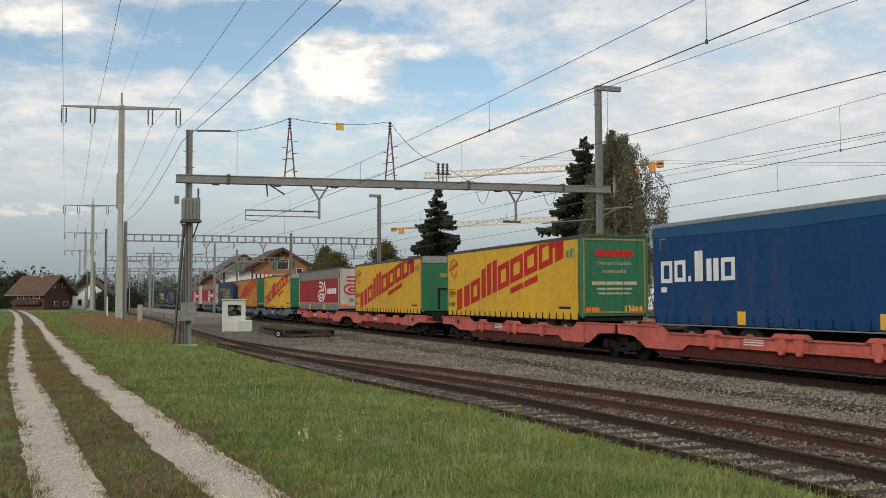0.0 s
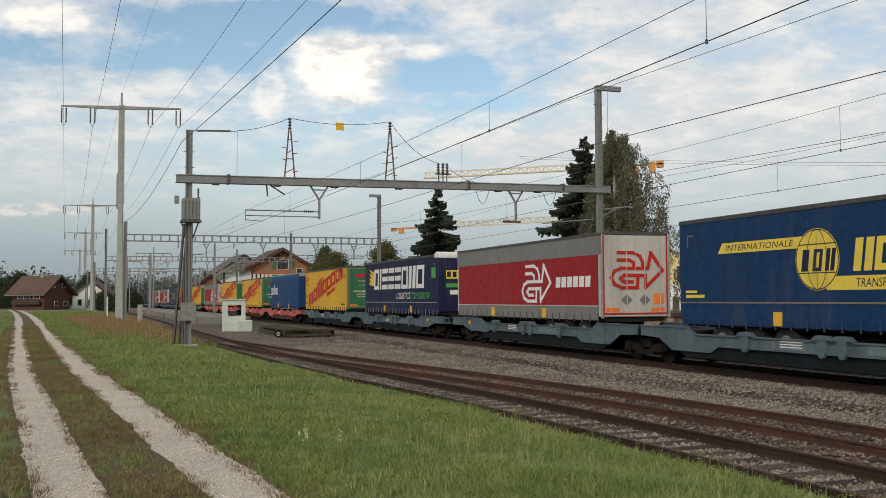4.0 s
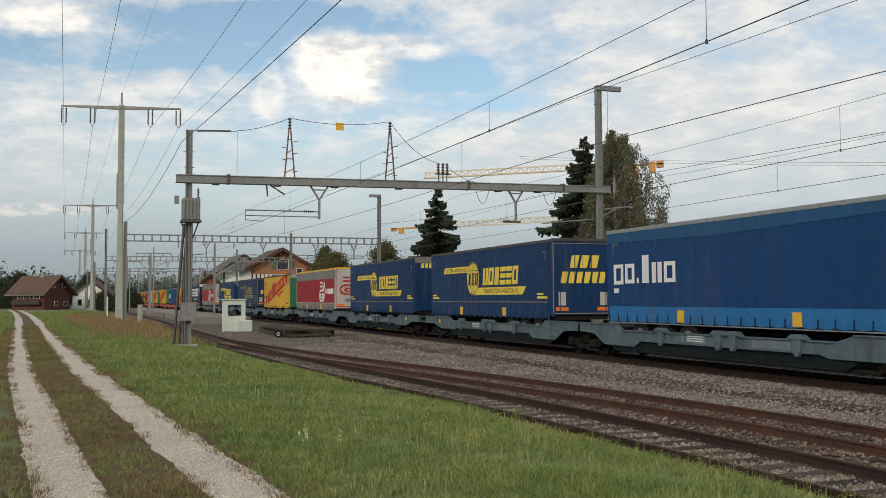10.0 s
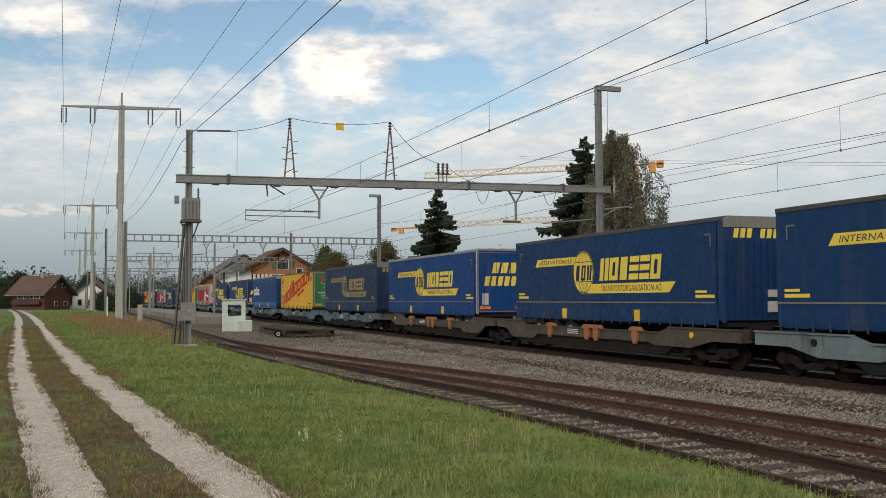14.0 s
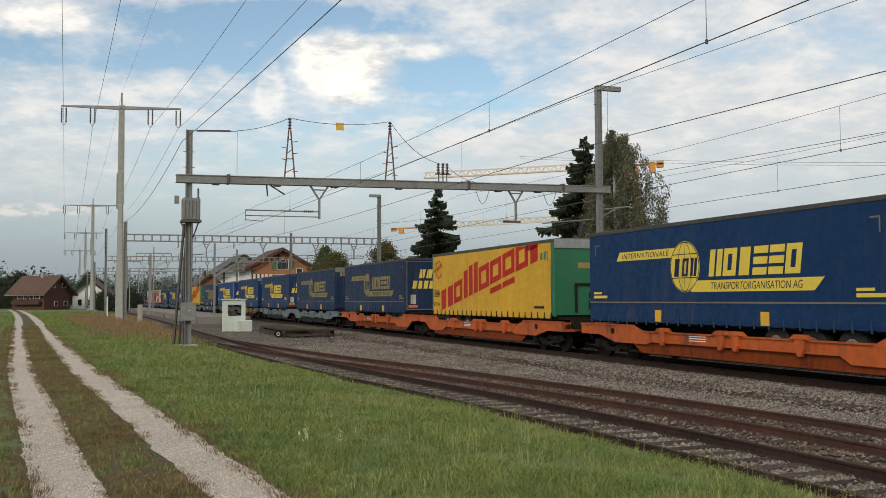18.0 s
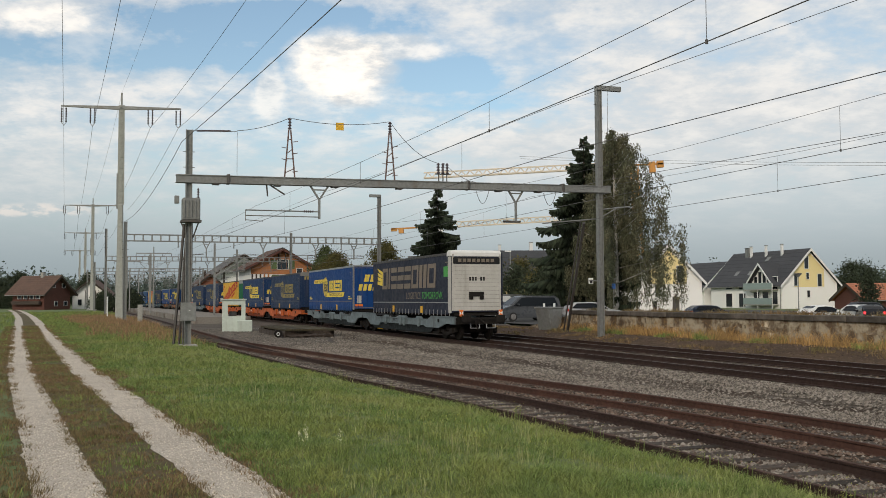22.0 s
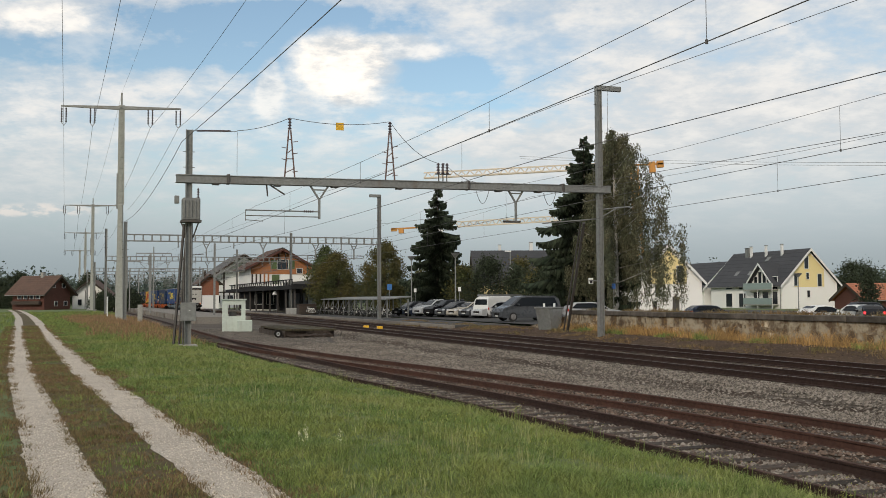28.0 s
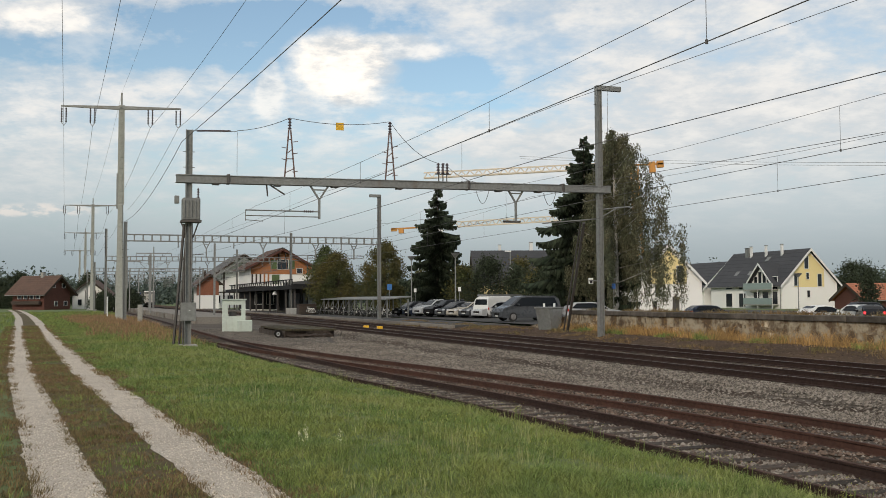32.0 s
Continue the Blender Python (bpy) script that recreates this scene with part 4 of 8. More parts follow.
def trailer(look_name, doors):
    body_mat, edge_mat, skirt_mat, label = LOOKS[look_name]
    t = thing("trailer", Matrix.Identity(4), label + (", doors behind" if doors else ""), "trailer", "trailers on the train")
    end_mat = {"yellow": GREEN_DOOR, "yellow_orange": GREEN_DOOR, "arcese": WHITE_DOOR, "arcese_yellow": WHITE_DOOR}.get(look_name, body_mat)
    bm = B()
    box(bm, 0.0, 0.3, -TW + 0.012, TW - 0.012, T_BOT - 0.05, T_TOP - 0.1)
    part("end_wall", bm, end_mat, t, "", 0.02)
    bm = B()
    box(bm, TL - 0.12, TL, -TW, TW, T_BOT - 0.05, T_TOP - 0.1)
    part("front_wall", bm, end_mat, t, "", 0.02)
    # curtain with gentle waves, both sides
    for side in (1, -1):
        nx, nz = 56, 8
        verts, faces = [], []
        for i in range(nx + 1):
            x = 0.3 + (TL - 0.42) * i / nx
            for j in range(nz + 1):
                z = 1.72 + (T_TOP - 0.1 - 1.72) * j / nz
                w = 0.007 * math.sin(i * 2.1 + 0.5 * j) * (1 - j / nz) + 0.004 * noise.noise((x * 0.7, z, side))
                verts.append((x, side * (TW - 0.006 + min(0.004, w)), z))
        for i in range(nx):
            for j in range(nz):
                k = i * (nz + 1) + j
                q = (k, k + nz + 1, k + nz + 2, k + 1)
                faces.append(q if side < 0 else q[::-1])
        me = from_arrays("curtain", verts, faces, body_mat)
        for p in me.polygons:
            p.use_smooth = True
        part("curtain", me, body_mat, t)
        for x in ((4.55, 9.15) if look_name.startswith("yellow") else ()):
            part("seam", box(B(), x - 0.012, x + 0.012, *sorted((side * (TW - 0.02), side * (TW + 0.004))), 1.72, T_TOP - 0.14), body_mat, t)
        # lower skirt, pleated between the buckles
        low = 1.23
        verts, faces = [], []
        nx = 69
        for i in range(nx + 1):
            x = 0.3 + (TL - 0.42) * i / nx
            bulge = 0.03 * (i % 3 != 0) * (0.7 + 0.3 * math.sin(i * 1.7))
            for j, z in enumerate((1.72, 1.6, 1.35, low + 0.03 * (i % 3 == 0))):
                verts.append((x, side * (TW - 0.006 + bulge * (0, 0.3, 1, 0.6)[j]), z))
        for i in range(nx):
            for j in range(3):
                k = i * 4 + j
                q = (k, k + 4, k + 5, k + 1)
                faces.append(q if side > 0 else q[::-1])
        part("skirt", from_arrays("skirt", verts, faces, skirt_mat), skirt_mat, t)
        bm = B()
        for i in range(0, 70, 3):
            x = 0.3 + (TL - 0.42) * i / 69
            k = 1.0 if look_name.startswith("yellow") else 0.5
            prism(bm, [(x - 0.045 * k, 1.17), (x + 0.045 * k, 1.17), (x + 0.03 * k, 1.34), (x + 0.014, 1.46), (x - 0.014, 1.46), (x - 0.03 * k, 1.34)], side * TW - 0.014, side * TW + 0.016, "y")
        tagged(part("buckle_strap", bm, STRAPS.get(look_name, GRIME), t), kind="stuff")
        bm = B()
        box(bm, 0.0, TL, side * TW - 0.05, side * TW + 0.012, T_TOP - 0.14, T_TOP - 0.02)
        part("roof_rail", bm, edge_mat, t, "", 0.01)
        bm = B()
        box(bm, -0.01, 0.1, side * TW - 0.09, side * TW + 0.006, 1.3, T_TOP - 0.02)
        part("corner_post", bm, ALU if look_name in ("walter_bright", "arcese") else end_mat, t, "", 0.01)
        if look_name.startswith(("walter", "arcese", "petra", "navy")):
            for x in (4.3, 9.25):
                bm = B()
                box(bm, x, x + 0.32, side * TW, side * TW + 0.022, 1.27, 1.62)
                box(bm, x + 0.05, x + 0.27, side * TW + 0.02, side * TW + 0.032, 1.3, 1.42)
                part("grab_tag", bm, TAG_YELLOW, t, "yellow lifting mark")
        for x in (0.55, TL - 0.7):
            bm = B()
            prism(bm, [(x, 3.72), (x + 0.3, 3.72), (x + 0.3, 3.76), (x, 3.76)], side * TW, side * TW + 0.006 * side, "y")
            xx = x if x < 5 else x + 0.26
            prism(bm, [(xx, 3.4), (xx + 0.04, 3.4), (xx + 0.04, 3.72), (xx, 3.72)], side * TW, side * TW + 0.006 * side, "y")
            part("corner_mark", bm, LOGO_BEIGE, t, "pale contour mark")
    bm = B()
    prism(bm, [(-TW, T_TOP - 0.1), (TW, T_TOP - 0.1), (TW, T_TOP - 0.02), (TW - 0.15, T_TOP), (-TW + 0.15, T_TOP), (-TW, T_TOP - 0.02)], 0.0, TL, "x")
    part("roof", bm, GREY_CLOTH, t)
    if doors:
        bm = B()
        for y in (-0.6, 0.0, 0.6):
            box(bm, -0.03, 0.12, y - 0.1, y + 0.1, T_TOP - 0.1, T_TOP + 0.02)
        box(bm, -0.02, 0.1, -TW, TW, T_TOP - 0.09, T_TOP + 0.004)
        part("roof_header", bm, edge_mat, t, "", 0.01)
    # chassis and wheels
    bm = B()
    box(bm, 0.1, TL - 0.1, -1.1, 1.1, 1.18, 1.34)
    box(bm, 0.3, TL - 1.0, -0.5, -0.38, 0.98, 1.2)
    box(bm, 0.3, TL - 1.0, 0.38, 0.5, 0.98, 1.2)
    part("chassis", bm, GRIME, t)
    ax0 = 3.0 if doors else TL - 3.0
    for i in (-1, 0, 1):
        for side in (1, -1):
            x = ax0 + 1.31 * i
            bm = B()
            rod(bm, (x, side * 0.70, 0.77), (x, side * 1.08, 0.77), 0.5, 0.5, 20)
            w = part("wheel", bm, TYRE, t, "", 0.03)
            bm = B()
            rod(bm, (x, side * 1.075, 0.77), (x, side * 1.095, 0.77), 0.28, 0.24, 14)
            rod(bm, (x, side * 1.09, 0.77), (x, side * 1.12, 0.77), 0.09, 0.08, 10)
            part("rim", bm, RIM, w, "grey steel rim")
    if look_name == "yellow":
        emblem_yellow(t, LOGO_RED)
    elif look_name == "yellow_orange":
        emblem_yellow(t, LOGO_RED)
    elif look_name == "walter_dull":
        emblem_walter(t, LOGO_FADED, BLUE_DULL)
    elif look_name.startswith("walter"):
        emblem_walter(t, LOGO_YELLOW, NAVY)
    elif look_name == "arcese_yellow":
        emblem_arcese(t, LOGO_WHITE, 8.65, 2.05)
    elif look_name == "arcese":
        emblem_arcese(t, LOGO_WHITE)
    elif look_name.startswith("petra"):
        emblem_petra(t, LOGO_WHITE)
    elif look_name == "navy":
        emblem_navy(t, LOGO_WHITE, LOGO_GREEN)
    else:
        emblem_navy(t, LOGO_BEIGE, LOGO_GREEN)
    rear_prints(t, look_name, doors)
    return t


def wagon_paint(name, col, dirt=(0.05, 0.038, 0.03, 0.75), gloss=0.4):
    return material(name, col, tuple(c * 0.6 for c in col), 0.6, 0.0, grain=5.0, big=0.8, amount=0.7, bump=0.12, dirt=dirt, streak=True, gloss=gloss)


WAGON_PAINT = {
    "red": (wagon_paint("faded_red_paint", (0.60, 0.135, 0.105)), "faded red"),
    "grey_blue": (wagon_paint("grey_blue_paint", (0.098, 0.142, 0.168)), "grey-blue"),
    "light_grey": (wagon_paint("light_grey_paint", (0.165, 0.205, 0.218)), "light grey"),
    "brown": (wagon_paint("grimy_brown_paint", (0.085, 0.068, 0.052)), "grimy brown"),
    "orange": (wagon_paint("orange_paint", (0.56, 0.115, 0.022)), "orange"),
}
# Darkened wagon paints: the shade below the sill is put into the colour.
POCKETS = {key: wagon_paint("shaded_pocket_" + key, col, (0.014, 0.012, 0.011, 0.6), 0.12) for key, col in
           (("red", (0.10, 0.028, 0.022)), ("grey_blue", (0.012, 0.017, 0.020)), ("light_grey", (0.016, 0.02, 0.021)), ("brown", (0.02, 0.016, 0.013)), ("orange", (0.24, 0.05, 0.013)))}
LUG_ORANGE = wagon_paint("faded_orange_paint", (0.38, 0.15, 0.06))
HALF = 17.1


def bogie_parts(w, x):
    bm = B()
    for y in (-1.02, 1.02):
        prism(bm, [(x - 1.25, 0.42), (x - 1.1, 0.62), (x - 0.45, 0.55), (x - 0.3, 0.38), (x + 0.3, 0.38), (x + 0.45, 0.55), (x + 1.1, 0.62), (x + 1.25, 0.42), (x + 1.1, 0.36),
                   (x + 0.6, 0.36), (x + 0.4, 0.24), (x - 0.4, 0.24), (x - 0.6, 0.36), (x - 1.1, 0.36)], y - 0.06, y + 0.06, "y")
    box(bm, x - 0.25, x + 0.25, -1.0, 1.0, 0.45, 0.7)
    b = part("bogie", bm, GRIME, w, "grimy cast bogie frame, darkened for shade under the wagon")
    for dx in (-0.9, 0.9):
        bm = B()
        rod(bm, (x + dx, -0.72, 0.46), (x + dx, 0.72, 0.46), 0.09)
        for y in (-0.75, 0.75):
            rod(bm, (x + dx, y - 0.065, 0.46), (x + dx, y + 0.065, 0.46), 0.46, 0.46, 24)
            rod(bm, (x + dx, y - 0.1, 0.46), (x + dx, y + 0.1, 0.46), 0.13, 0.13, 12)
        part("wheelset", bm, WHEEL_STEEL, b)
        for y in (-1.08, 1.08):
            part("axle_box", box(B(), x + dx - 0.13, x + dx + 0.13, y - 0.1, y + 0.1, 0.32, 0.6), WHEEL_STEEL, b, "", 0.02)


def wagon(colour, last=False):
    """Twin pocket wagon: two halves over three bogies, x from its trailing buffers forward."""
    mat, word = WAGON_PAINT[colour]
    w = thing("pocket_wagon", Matrix.Identity(4), word + " articulated pocket wagon under two trailers", "freight wagon", "wagons of the train")
    total = 2 * HALF
    for h in (0, 1):
        x0 = h * HALF + (0.55 if h == 0 else 0.15)
        x1 = (h + 1) * HALF - (0.15 if h == 0 else 0.55)
        for side in (1, -1):
            y0, y1 = sorted((side * 1.22, side * 1.30))
            def X(q):
                return x0 + q if h == 0 else x1 - q
            L = x1 - x0
            bm = B()
            # solebar: deep over the pocket's ends, shallow between them; q runs from the outer end
            prism(bm, [(X(q), z) for q, z in ((0, 0.78), (1.3, 0.78), (2.3, 0.56), (4.2, 0.56), (4.6, 0.66), (L - 4.0, 0.66), (L - 3.6, 0.46), (L - 1.7, 0.46), (L - 1.0, 0.80), (L, 0.84),
                                              (L, 1.14), (L - 2.5, 1.14), (L - 2.9, 0.95), (4.0, 0.95), (3.4, 1.12), (0, 1.12))], y0, y1, "y")
            part("solebar", bm, mat, w)
            for qa, qb, za, zb, yo in ((0.0, 3.4, 1.10, 1.14, 1.34), (L - 2.5, L, 1.12, 1.16, 1.34), (4.0, L - 2.9, 0.93, 0.97, 1.35), (4.6, L - 4.0, 0.64, 0.68, 1.33)):
                part("flange", box(B(), *sorted((X(qa), X(qb))), *sorted((side * 1.2, side * yo)), za, zb), mat, w)
            bm = B()
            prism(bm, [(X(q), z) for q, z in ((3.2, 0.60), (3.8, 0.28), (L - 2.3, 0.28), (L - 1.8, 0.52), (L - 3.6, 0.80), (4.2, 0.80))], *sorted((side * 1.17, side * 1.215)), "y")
            part("pocket_side", bm, POCKETS[colour], w, "pocket side plate, paint darkened for shade below the sill")
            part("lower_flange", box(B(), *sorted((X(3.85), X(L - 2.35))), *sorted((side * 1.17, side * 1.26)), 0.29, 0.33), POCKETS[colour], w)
            for x in (x0 + 5.2, x0 + 7.7, x0 + 8.35, x0 + 11.2):
                bm = B()
                prism(bm, [(x - 0.14, 1.04), (x + 0.18, 1.04), (x + 0.16, 0.70), (x + 0.08, 0.56), (x - 0.04, 0.56), (x - 0.12, 0.70)], min(side * 1.30, side * 1.40), max(side * 1.30, side * 1.40), "y")
                prism(bm, [(x - 0.34, 0.97), (x + 0.38, 0.97), (x + 0.20, 1.09), (x - 0.16, 1.09)], min(side * 1.22, side * 1.41), max(side * 1.22, side * 1.41), "y")
                part("lug", bm, mat if colour != "brown" else LUG_ORANGE, w, "", 0.01)
            bm = B()
            box(bm, x0 + 9.0, x0 + 10.2, min(side * 1.30, side * 1.312), max(side * 1.30, side * 1.312), 0.69, 0.93)
            part("data_panel", bm, WAGON_PAINT["light_grey"][0] if colour in ("grey_blue", "light_grey") else mat, w, "pale data panel with unreadable lines")
            part("data_panel", box(B(), x0 + 5.5, x0 + 7.0, min(side * 1.30, side * 1.312), max(side * 1.30, side * 1.312), 0.70, 0.92), WAGON_PAINT["light_grey"][0] if colour in ("grey_blue", "light_grey") else mat, w, "pale data panel")
            bm = B()
            for k in range(3):
                box(bm, x0 + 9.1, x0 + 9.9, min(side * 1.312, side * 1.316), max(side * 1.312, side * 1.316), 0.75 + 0.065 * k, 0.775 + 0.065 * k)
            split("print", bm, LOGO_WHITE if colour != "light_grey" else LOGO_BLACK, w)
        bm = B()
        box(bm, x0, x0 + 2.8, -1.2, 1.2, 0.86, 1.04)
        box(bm, x1 - 2.8, x1, -1.2, 1.2, 0.86, 1.04)
        box(bm, x0 + 2.8, x1 - 2.8, -1.1, 1.1, 0.27, 0.36)
        part("deck", bm, GRIME, w)
        bm = B()
        xs = (x0 + 1.3) if h == 0 else (x1 - 1.3)
        box(bm, xs - 0.35, xs + 0.35, -0.5, 0.5, 1.04, 1.2)
        part("kingpin_stand", bm, mat, w, "", 0.03)
        for side in (1, -1):
            xh = x0 + 2.2 if h == 0 else x1 - 2.2
            part("hand_wheel", rod(B(), (xh, side * 1.31, 0.92), (xh, side * 1.35, 0.92), 0.09, 0.09, 12), TAG_YELLOW if colour in ("grey_blue", "brown") else GRIME, w)
    for x in (2.3, HALF, total - 2.3):
        bogie_parts(w, x)
    for end, sgn in ((0.55, -1), (total - 0.55, 1)):
        for y in (-0.875, 0.875):
            bm = B()
            rod(bm, (end, y, 1.05), (end + sgn * 0.38, y, 1.05), 0.11, 0.10, 12)
            box(bm, *sorted((end + sgn * 0.38, end + sgn * 0.45)), y - 0.23, y + 0.23, 0.88, 1.22)
            part("buffer", bm, GRIME, w, "dark steel buffer", 0.01)
        bm = B()
        rod(bm, (end, 0, 0.98), (end + sgn * 0.5, 0, 0.86), 0.05)
        rod(bm, (end, 0.25, 0.9), (end + sgn * 0.3, 0.25, 0.5), 0.03)
        part("coupling", bm, GRIME, w)
        bm = B()
        box(bm, *sorted((end, end - sgn * 0.12)), -1.25, 1.25, 0.78, 1.1)
        part("headstock", bm, mat if not last else GRIME, w)
    if last:
        for y in (-1.0, 1.0):
            bm = B()
            box(bm, 0.42, 0.45, y - 0.09, y + 0.09, 1.16, 1.46)
            lamp = part("tail_board", bm, LOGO_ORANGE, w, "red and white tail board")
            bm = B()
            prism(bm, [(y - 0.09, 1.22), (y, 1.31), (y - 0.09, 1.40)], 0.412, 0.418, "x")
            prism(bm, [(y + 0.09, 1.22), (y, 1.31), (y + 0.09, 1.40)], 0.412, 0.418, "x")
            part("white_triangle", bm, LOGO_WHITE, lamp)
        bm = B()
        for y in (0.5, -0.3):
            bar(bm, (0.5, y, 0.78), (0.4, y + 0.05, 0.6), 0.03)
            bar(bm, (0.5, y - 0.45, 0.78), (0.4, y - 0.4, 0.6), 0.03)
            bar(bm, (0.4, y + 0.05, 0.6), (0.4, y - 0.4, 0.6), 0.03)
        part("step_iron", bm, ALU, w)
    return w


PROTOS = {}


def carried_copy(key, build, offset):
    """First use builds the thing, later ones copy it."""
    if key not in PROTOS:
        PROTOS[key] = build()
        ob = PROTOS[key]
    else:
        ob = copy_thing(PROTOS[key], Matrix.Identity(4))
    TRAIN.append((ob, offset))
    return ob


for colour, (second, xi2), (lead, xi1) in PAIRS:
    carried_copy((lead, True), lambda: trailer(lead, True), xi1)
    carried_copy((second, False), lambda: trailer(second, False), xi2)
    final = second == "navy_dull"
    middle = (xi2 + TL + xi1) / 2
    carried_copy((colour, final), lambda: wagon(colour, final), middle - HALF)


def run(t):
    """Metres run by the train since the start."""
    return 16.49 * t + 0.0955 * t * t


def motions():
    times = [2.0 * i for i in range(17)]
    for ob, offset in TRAIN:
        walk(ob, [(t, on_track(offset + run(t), MAIN_1)) for t in times])
# ---------------------------------------------------------------- overhead line


def wire(parent, pts, r=0.012, name="wire"):
    """One continuous thin tube through the points."""
    verts, faces, k = [], [], 5
    pts = [Vector(p) for p in pts]
    for i, p in enumerate(pts):
        d = pts[min(i + 1, len(pts) - 1)] - pts[max(i - 1, 0)]
        q = d.to_track_quat("Z", "Y")
        verts += [tuple(p + q @ Vector((r * math.cos(a), r * math.sin(a), 0))) for a in [2 * math.pi * j / k for j in range(k)]]
    for i in range(len(pts) - 1):
        for j in range(k):
            faces.append((i * k + j, i * k + (j + 1) % k, (i + 1) * k + (j + 1) % k, (i + 1) * k + j))
    return part(name, from_arrays(name, verts, faces, WIRE), WIRE, parent)


def sagged(a, b, sag, n=10):
    a, b = Vector(a), Vector(b)
    return [a.lerp(b, i / n) - Vector((0, 0, 4 * sag * (i / n) * (1 - i / n))) for i in range(n + 1)]


PORTALS = [-62.0, -19.3, 24.0, 67.0, 110.0, 156.0, 200.0, 245.0, 290.0]


def catenary(line, label, z_contact=5.5, z_high=7.1, low=0.55, s_end=245.0, drops=()):
    """Messenger, contact wire and droppers over one track; drops: dropper places in the near span."""
    t = thing("overhead_wire", Matrix.Identity(4), label, "overhead wire", "overhead wires")
    for s0, s1 in zip(PORTALS, PORTALS[1:]):
        if s1 > s_end:
            break
        n = 16

        def high(s):
            u = (s - s0) / (s1 - s0)
            return at(s, line(s), z_high - low * 4 * u * (1 - u))

        def lowp(s):
            return at(s, line(s), z_contact)
        ss = [s0 + (s1 - s0) * i / n for i in range(n + 1)]
        wire(t, [high(s) for s in ss], 0.006 if s0 < 60 else 0.010, "messenger_wire")
        wire(t, [lowp(s) for s in ss], 0.009 if s0 < 60 else 0.012, "contact_wire")
        for s in (drops if s0 < 0 < s1 else [s0 + (s1 - s0) * f for f in (0.15, 0.38, 0.62, 0.85)]):
            bm = B()
            rod(bm, high(s), lowp(s), 0.005, 0.005, 4)
            rod(bm, lowp(s) - Vector((0, 0, 0.03)), lowp(s) + Vector((0, 0, 0.03)), 0.022, 0.022, 5)
            part("dropper", bm, WIRE, t)


def wire_b(s):
    return curve_rows([(-62, -7.4), (-12, -8.15), (0, -8.33), (7.3, -8.5), (13, -8.68), (26, -9.1), (40, -9.5), (67, -9.7), (300, -9.7)], s)


def wire_a(s):
    return curve_rows([(-62, -1.5), (-19, -3.6), (-9, -4.5), (-3, -5.15), (0, -5.45), (6, -5.6), (24, -6.1), (67, -9.2)], s)


catenary(lambda s: 0.78 + 0.4 * smooth(10, 40, s), "contact wire hung over the near main track", drops=(-12.0, -2.2, 10.0, 18.0))
catenary(lambda s: 5.3 - 0.4 * smooth(0, 20, s), "contact wire hung over the far main track", z_high=7.15, low=0.5, drops=(-10.0, 5.6, 15.0))
catenary(wire_b, "contact wire hung over the siding", 5.5, 6.3, 0.2, drops=(-9.6, -2.1, 7.5, 17.0))
catenary(wire_a, "contact wire hung over the turnout siding", 5.5, 6.95, 0.25, s_end=70.0, drops=(-11.5, 6.5))


def insulator(parent, a, b, r=0.06, n=5, name="insulator"):
    """A string of porcelain sheds from a to b."""
    a, b = Vector(a), Vector(b)
    bm = B()
    rod(bm, a, b, r * 0.4, r * 0.4, 6)
    for i in range(n):
        p = a.lerp(b, (i + 0.3) / n)
        q = a.lerp(b, (i + 0.75) / n)
        rod(bm, p, q, r, r * 0.6, 8)
    return part(name, bm, PORCELAIN, parent, "dark porcelain insulator")


def h_mast(parent, n, z0, z1, w=0.26, name="mast"):
    """Rolled steel column: two flanges and a web."""
    bm = B()
    a, f = w / 2, 0.03
    prism(bm, [(-a, -n - a), (a, -n - a), (a, -n - a + f), (0.015, -n - a + f), (0.015, -n + a - f), (a, -n + a - f), (a, -n + a), (-a, -n + a), (-a, -n + a - f),
               (-0.015, -n + a - f), (-0.015, -n - a + f), (-a, -n - a + f)], z0, z1, "z")
    m = part(name, bm, STEEL, parent)
    bm = B()
    box(bm, -0.4, 0.4, -n - 0.4, -n + 0.4, z0 - 0.5, z0 + 0.12)
    part("footing", bm, CONCRETE, m, "concrete footing", 0.03)
    bm = B()
    for i in range(4):
        z = z1 - 1.0 - 0.7 * i
        rod(bm, (0, -n - w / 2 - 0.12, z), (0, -n + w / 2 + 0.12, z), 0.015, 0.015, 5)
    part("step_iron", bm, STEEL_DARK, m)
    return m


def hanger(parent, n, z_top, z_low, half=0.42):
    """V-shaped drop post under the beam."""
    bm = B()
    zk = z_top - (z_top - z_low) * 0.42
    bar(bm, (0, -n - half, z_top), (0, -n, zk), 0.08)
    bar(bm, (0, -n + half, z_top), (0, -n, zk), 0.08)
    bar(bm, (0, -n, zk + 0.05), (0, -n, z_low), 0.10)
    bar(bm, (0, -n - half * 0.7, z_top - 0.18), (0, -n + half * 0.7, z_top - 0.18), 0.06)
    return part("drop_post", bm, STEEL, parent, "V-shaped grey drop post")


def steady_arm(parent, n_from, n_to, z, dz=0.25):
    bm = B()
    rod(bm, (0.05, -n_from, z + dz), (0.05, -n_to, z + dz), 0.03)
    rod(bm, (0.05, -n_from, z), (0.05, -n_to, z), 0.025)
    rod(bm, (0.05, -n_to, z + dz), (0.05, -n_to, z - 0.25), 0.018)
    rod(bm, (0.05, -n_to, z - 0.2), (0.05, -n_to + (0.8 if n_from > n_to else -0.8) * -1, z - 0.25), 0.018)
    a = part("steady_arm", bm, STEEL, parent)
    sgn = 1 if n_to > n_from else -1
    insulator(a, (0.05, -n_from - sgn * 0.25, z + dz), (0.05, -n_from - sgn * 0.75, z + dz), 0.07)
    return a


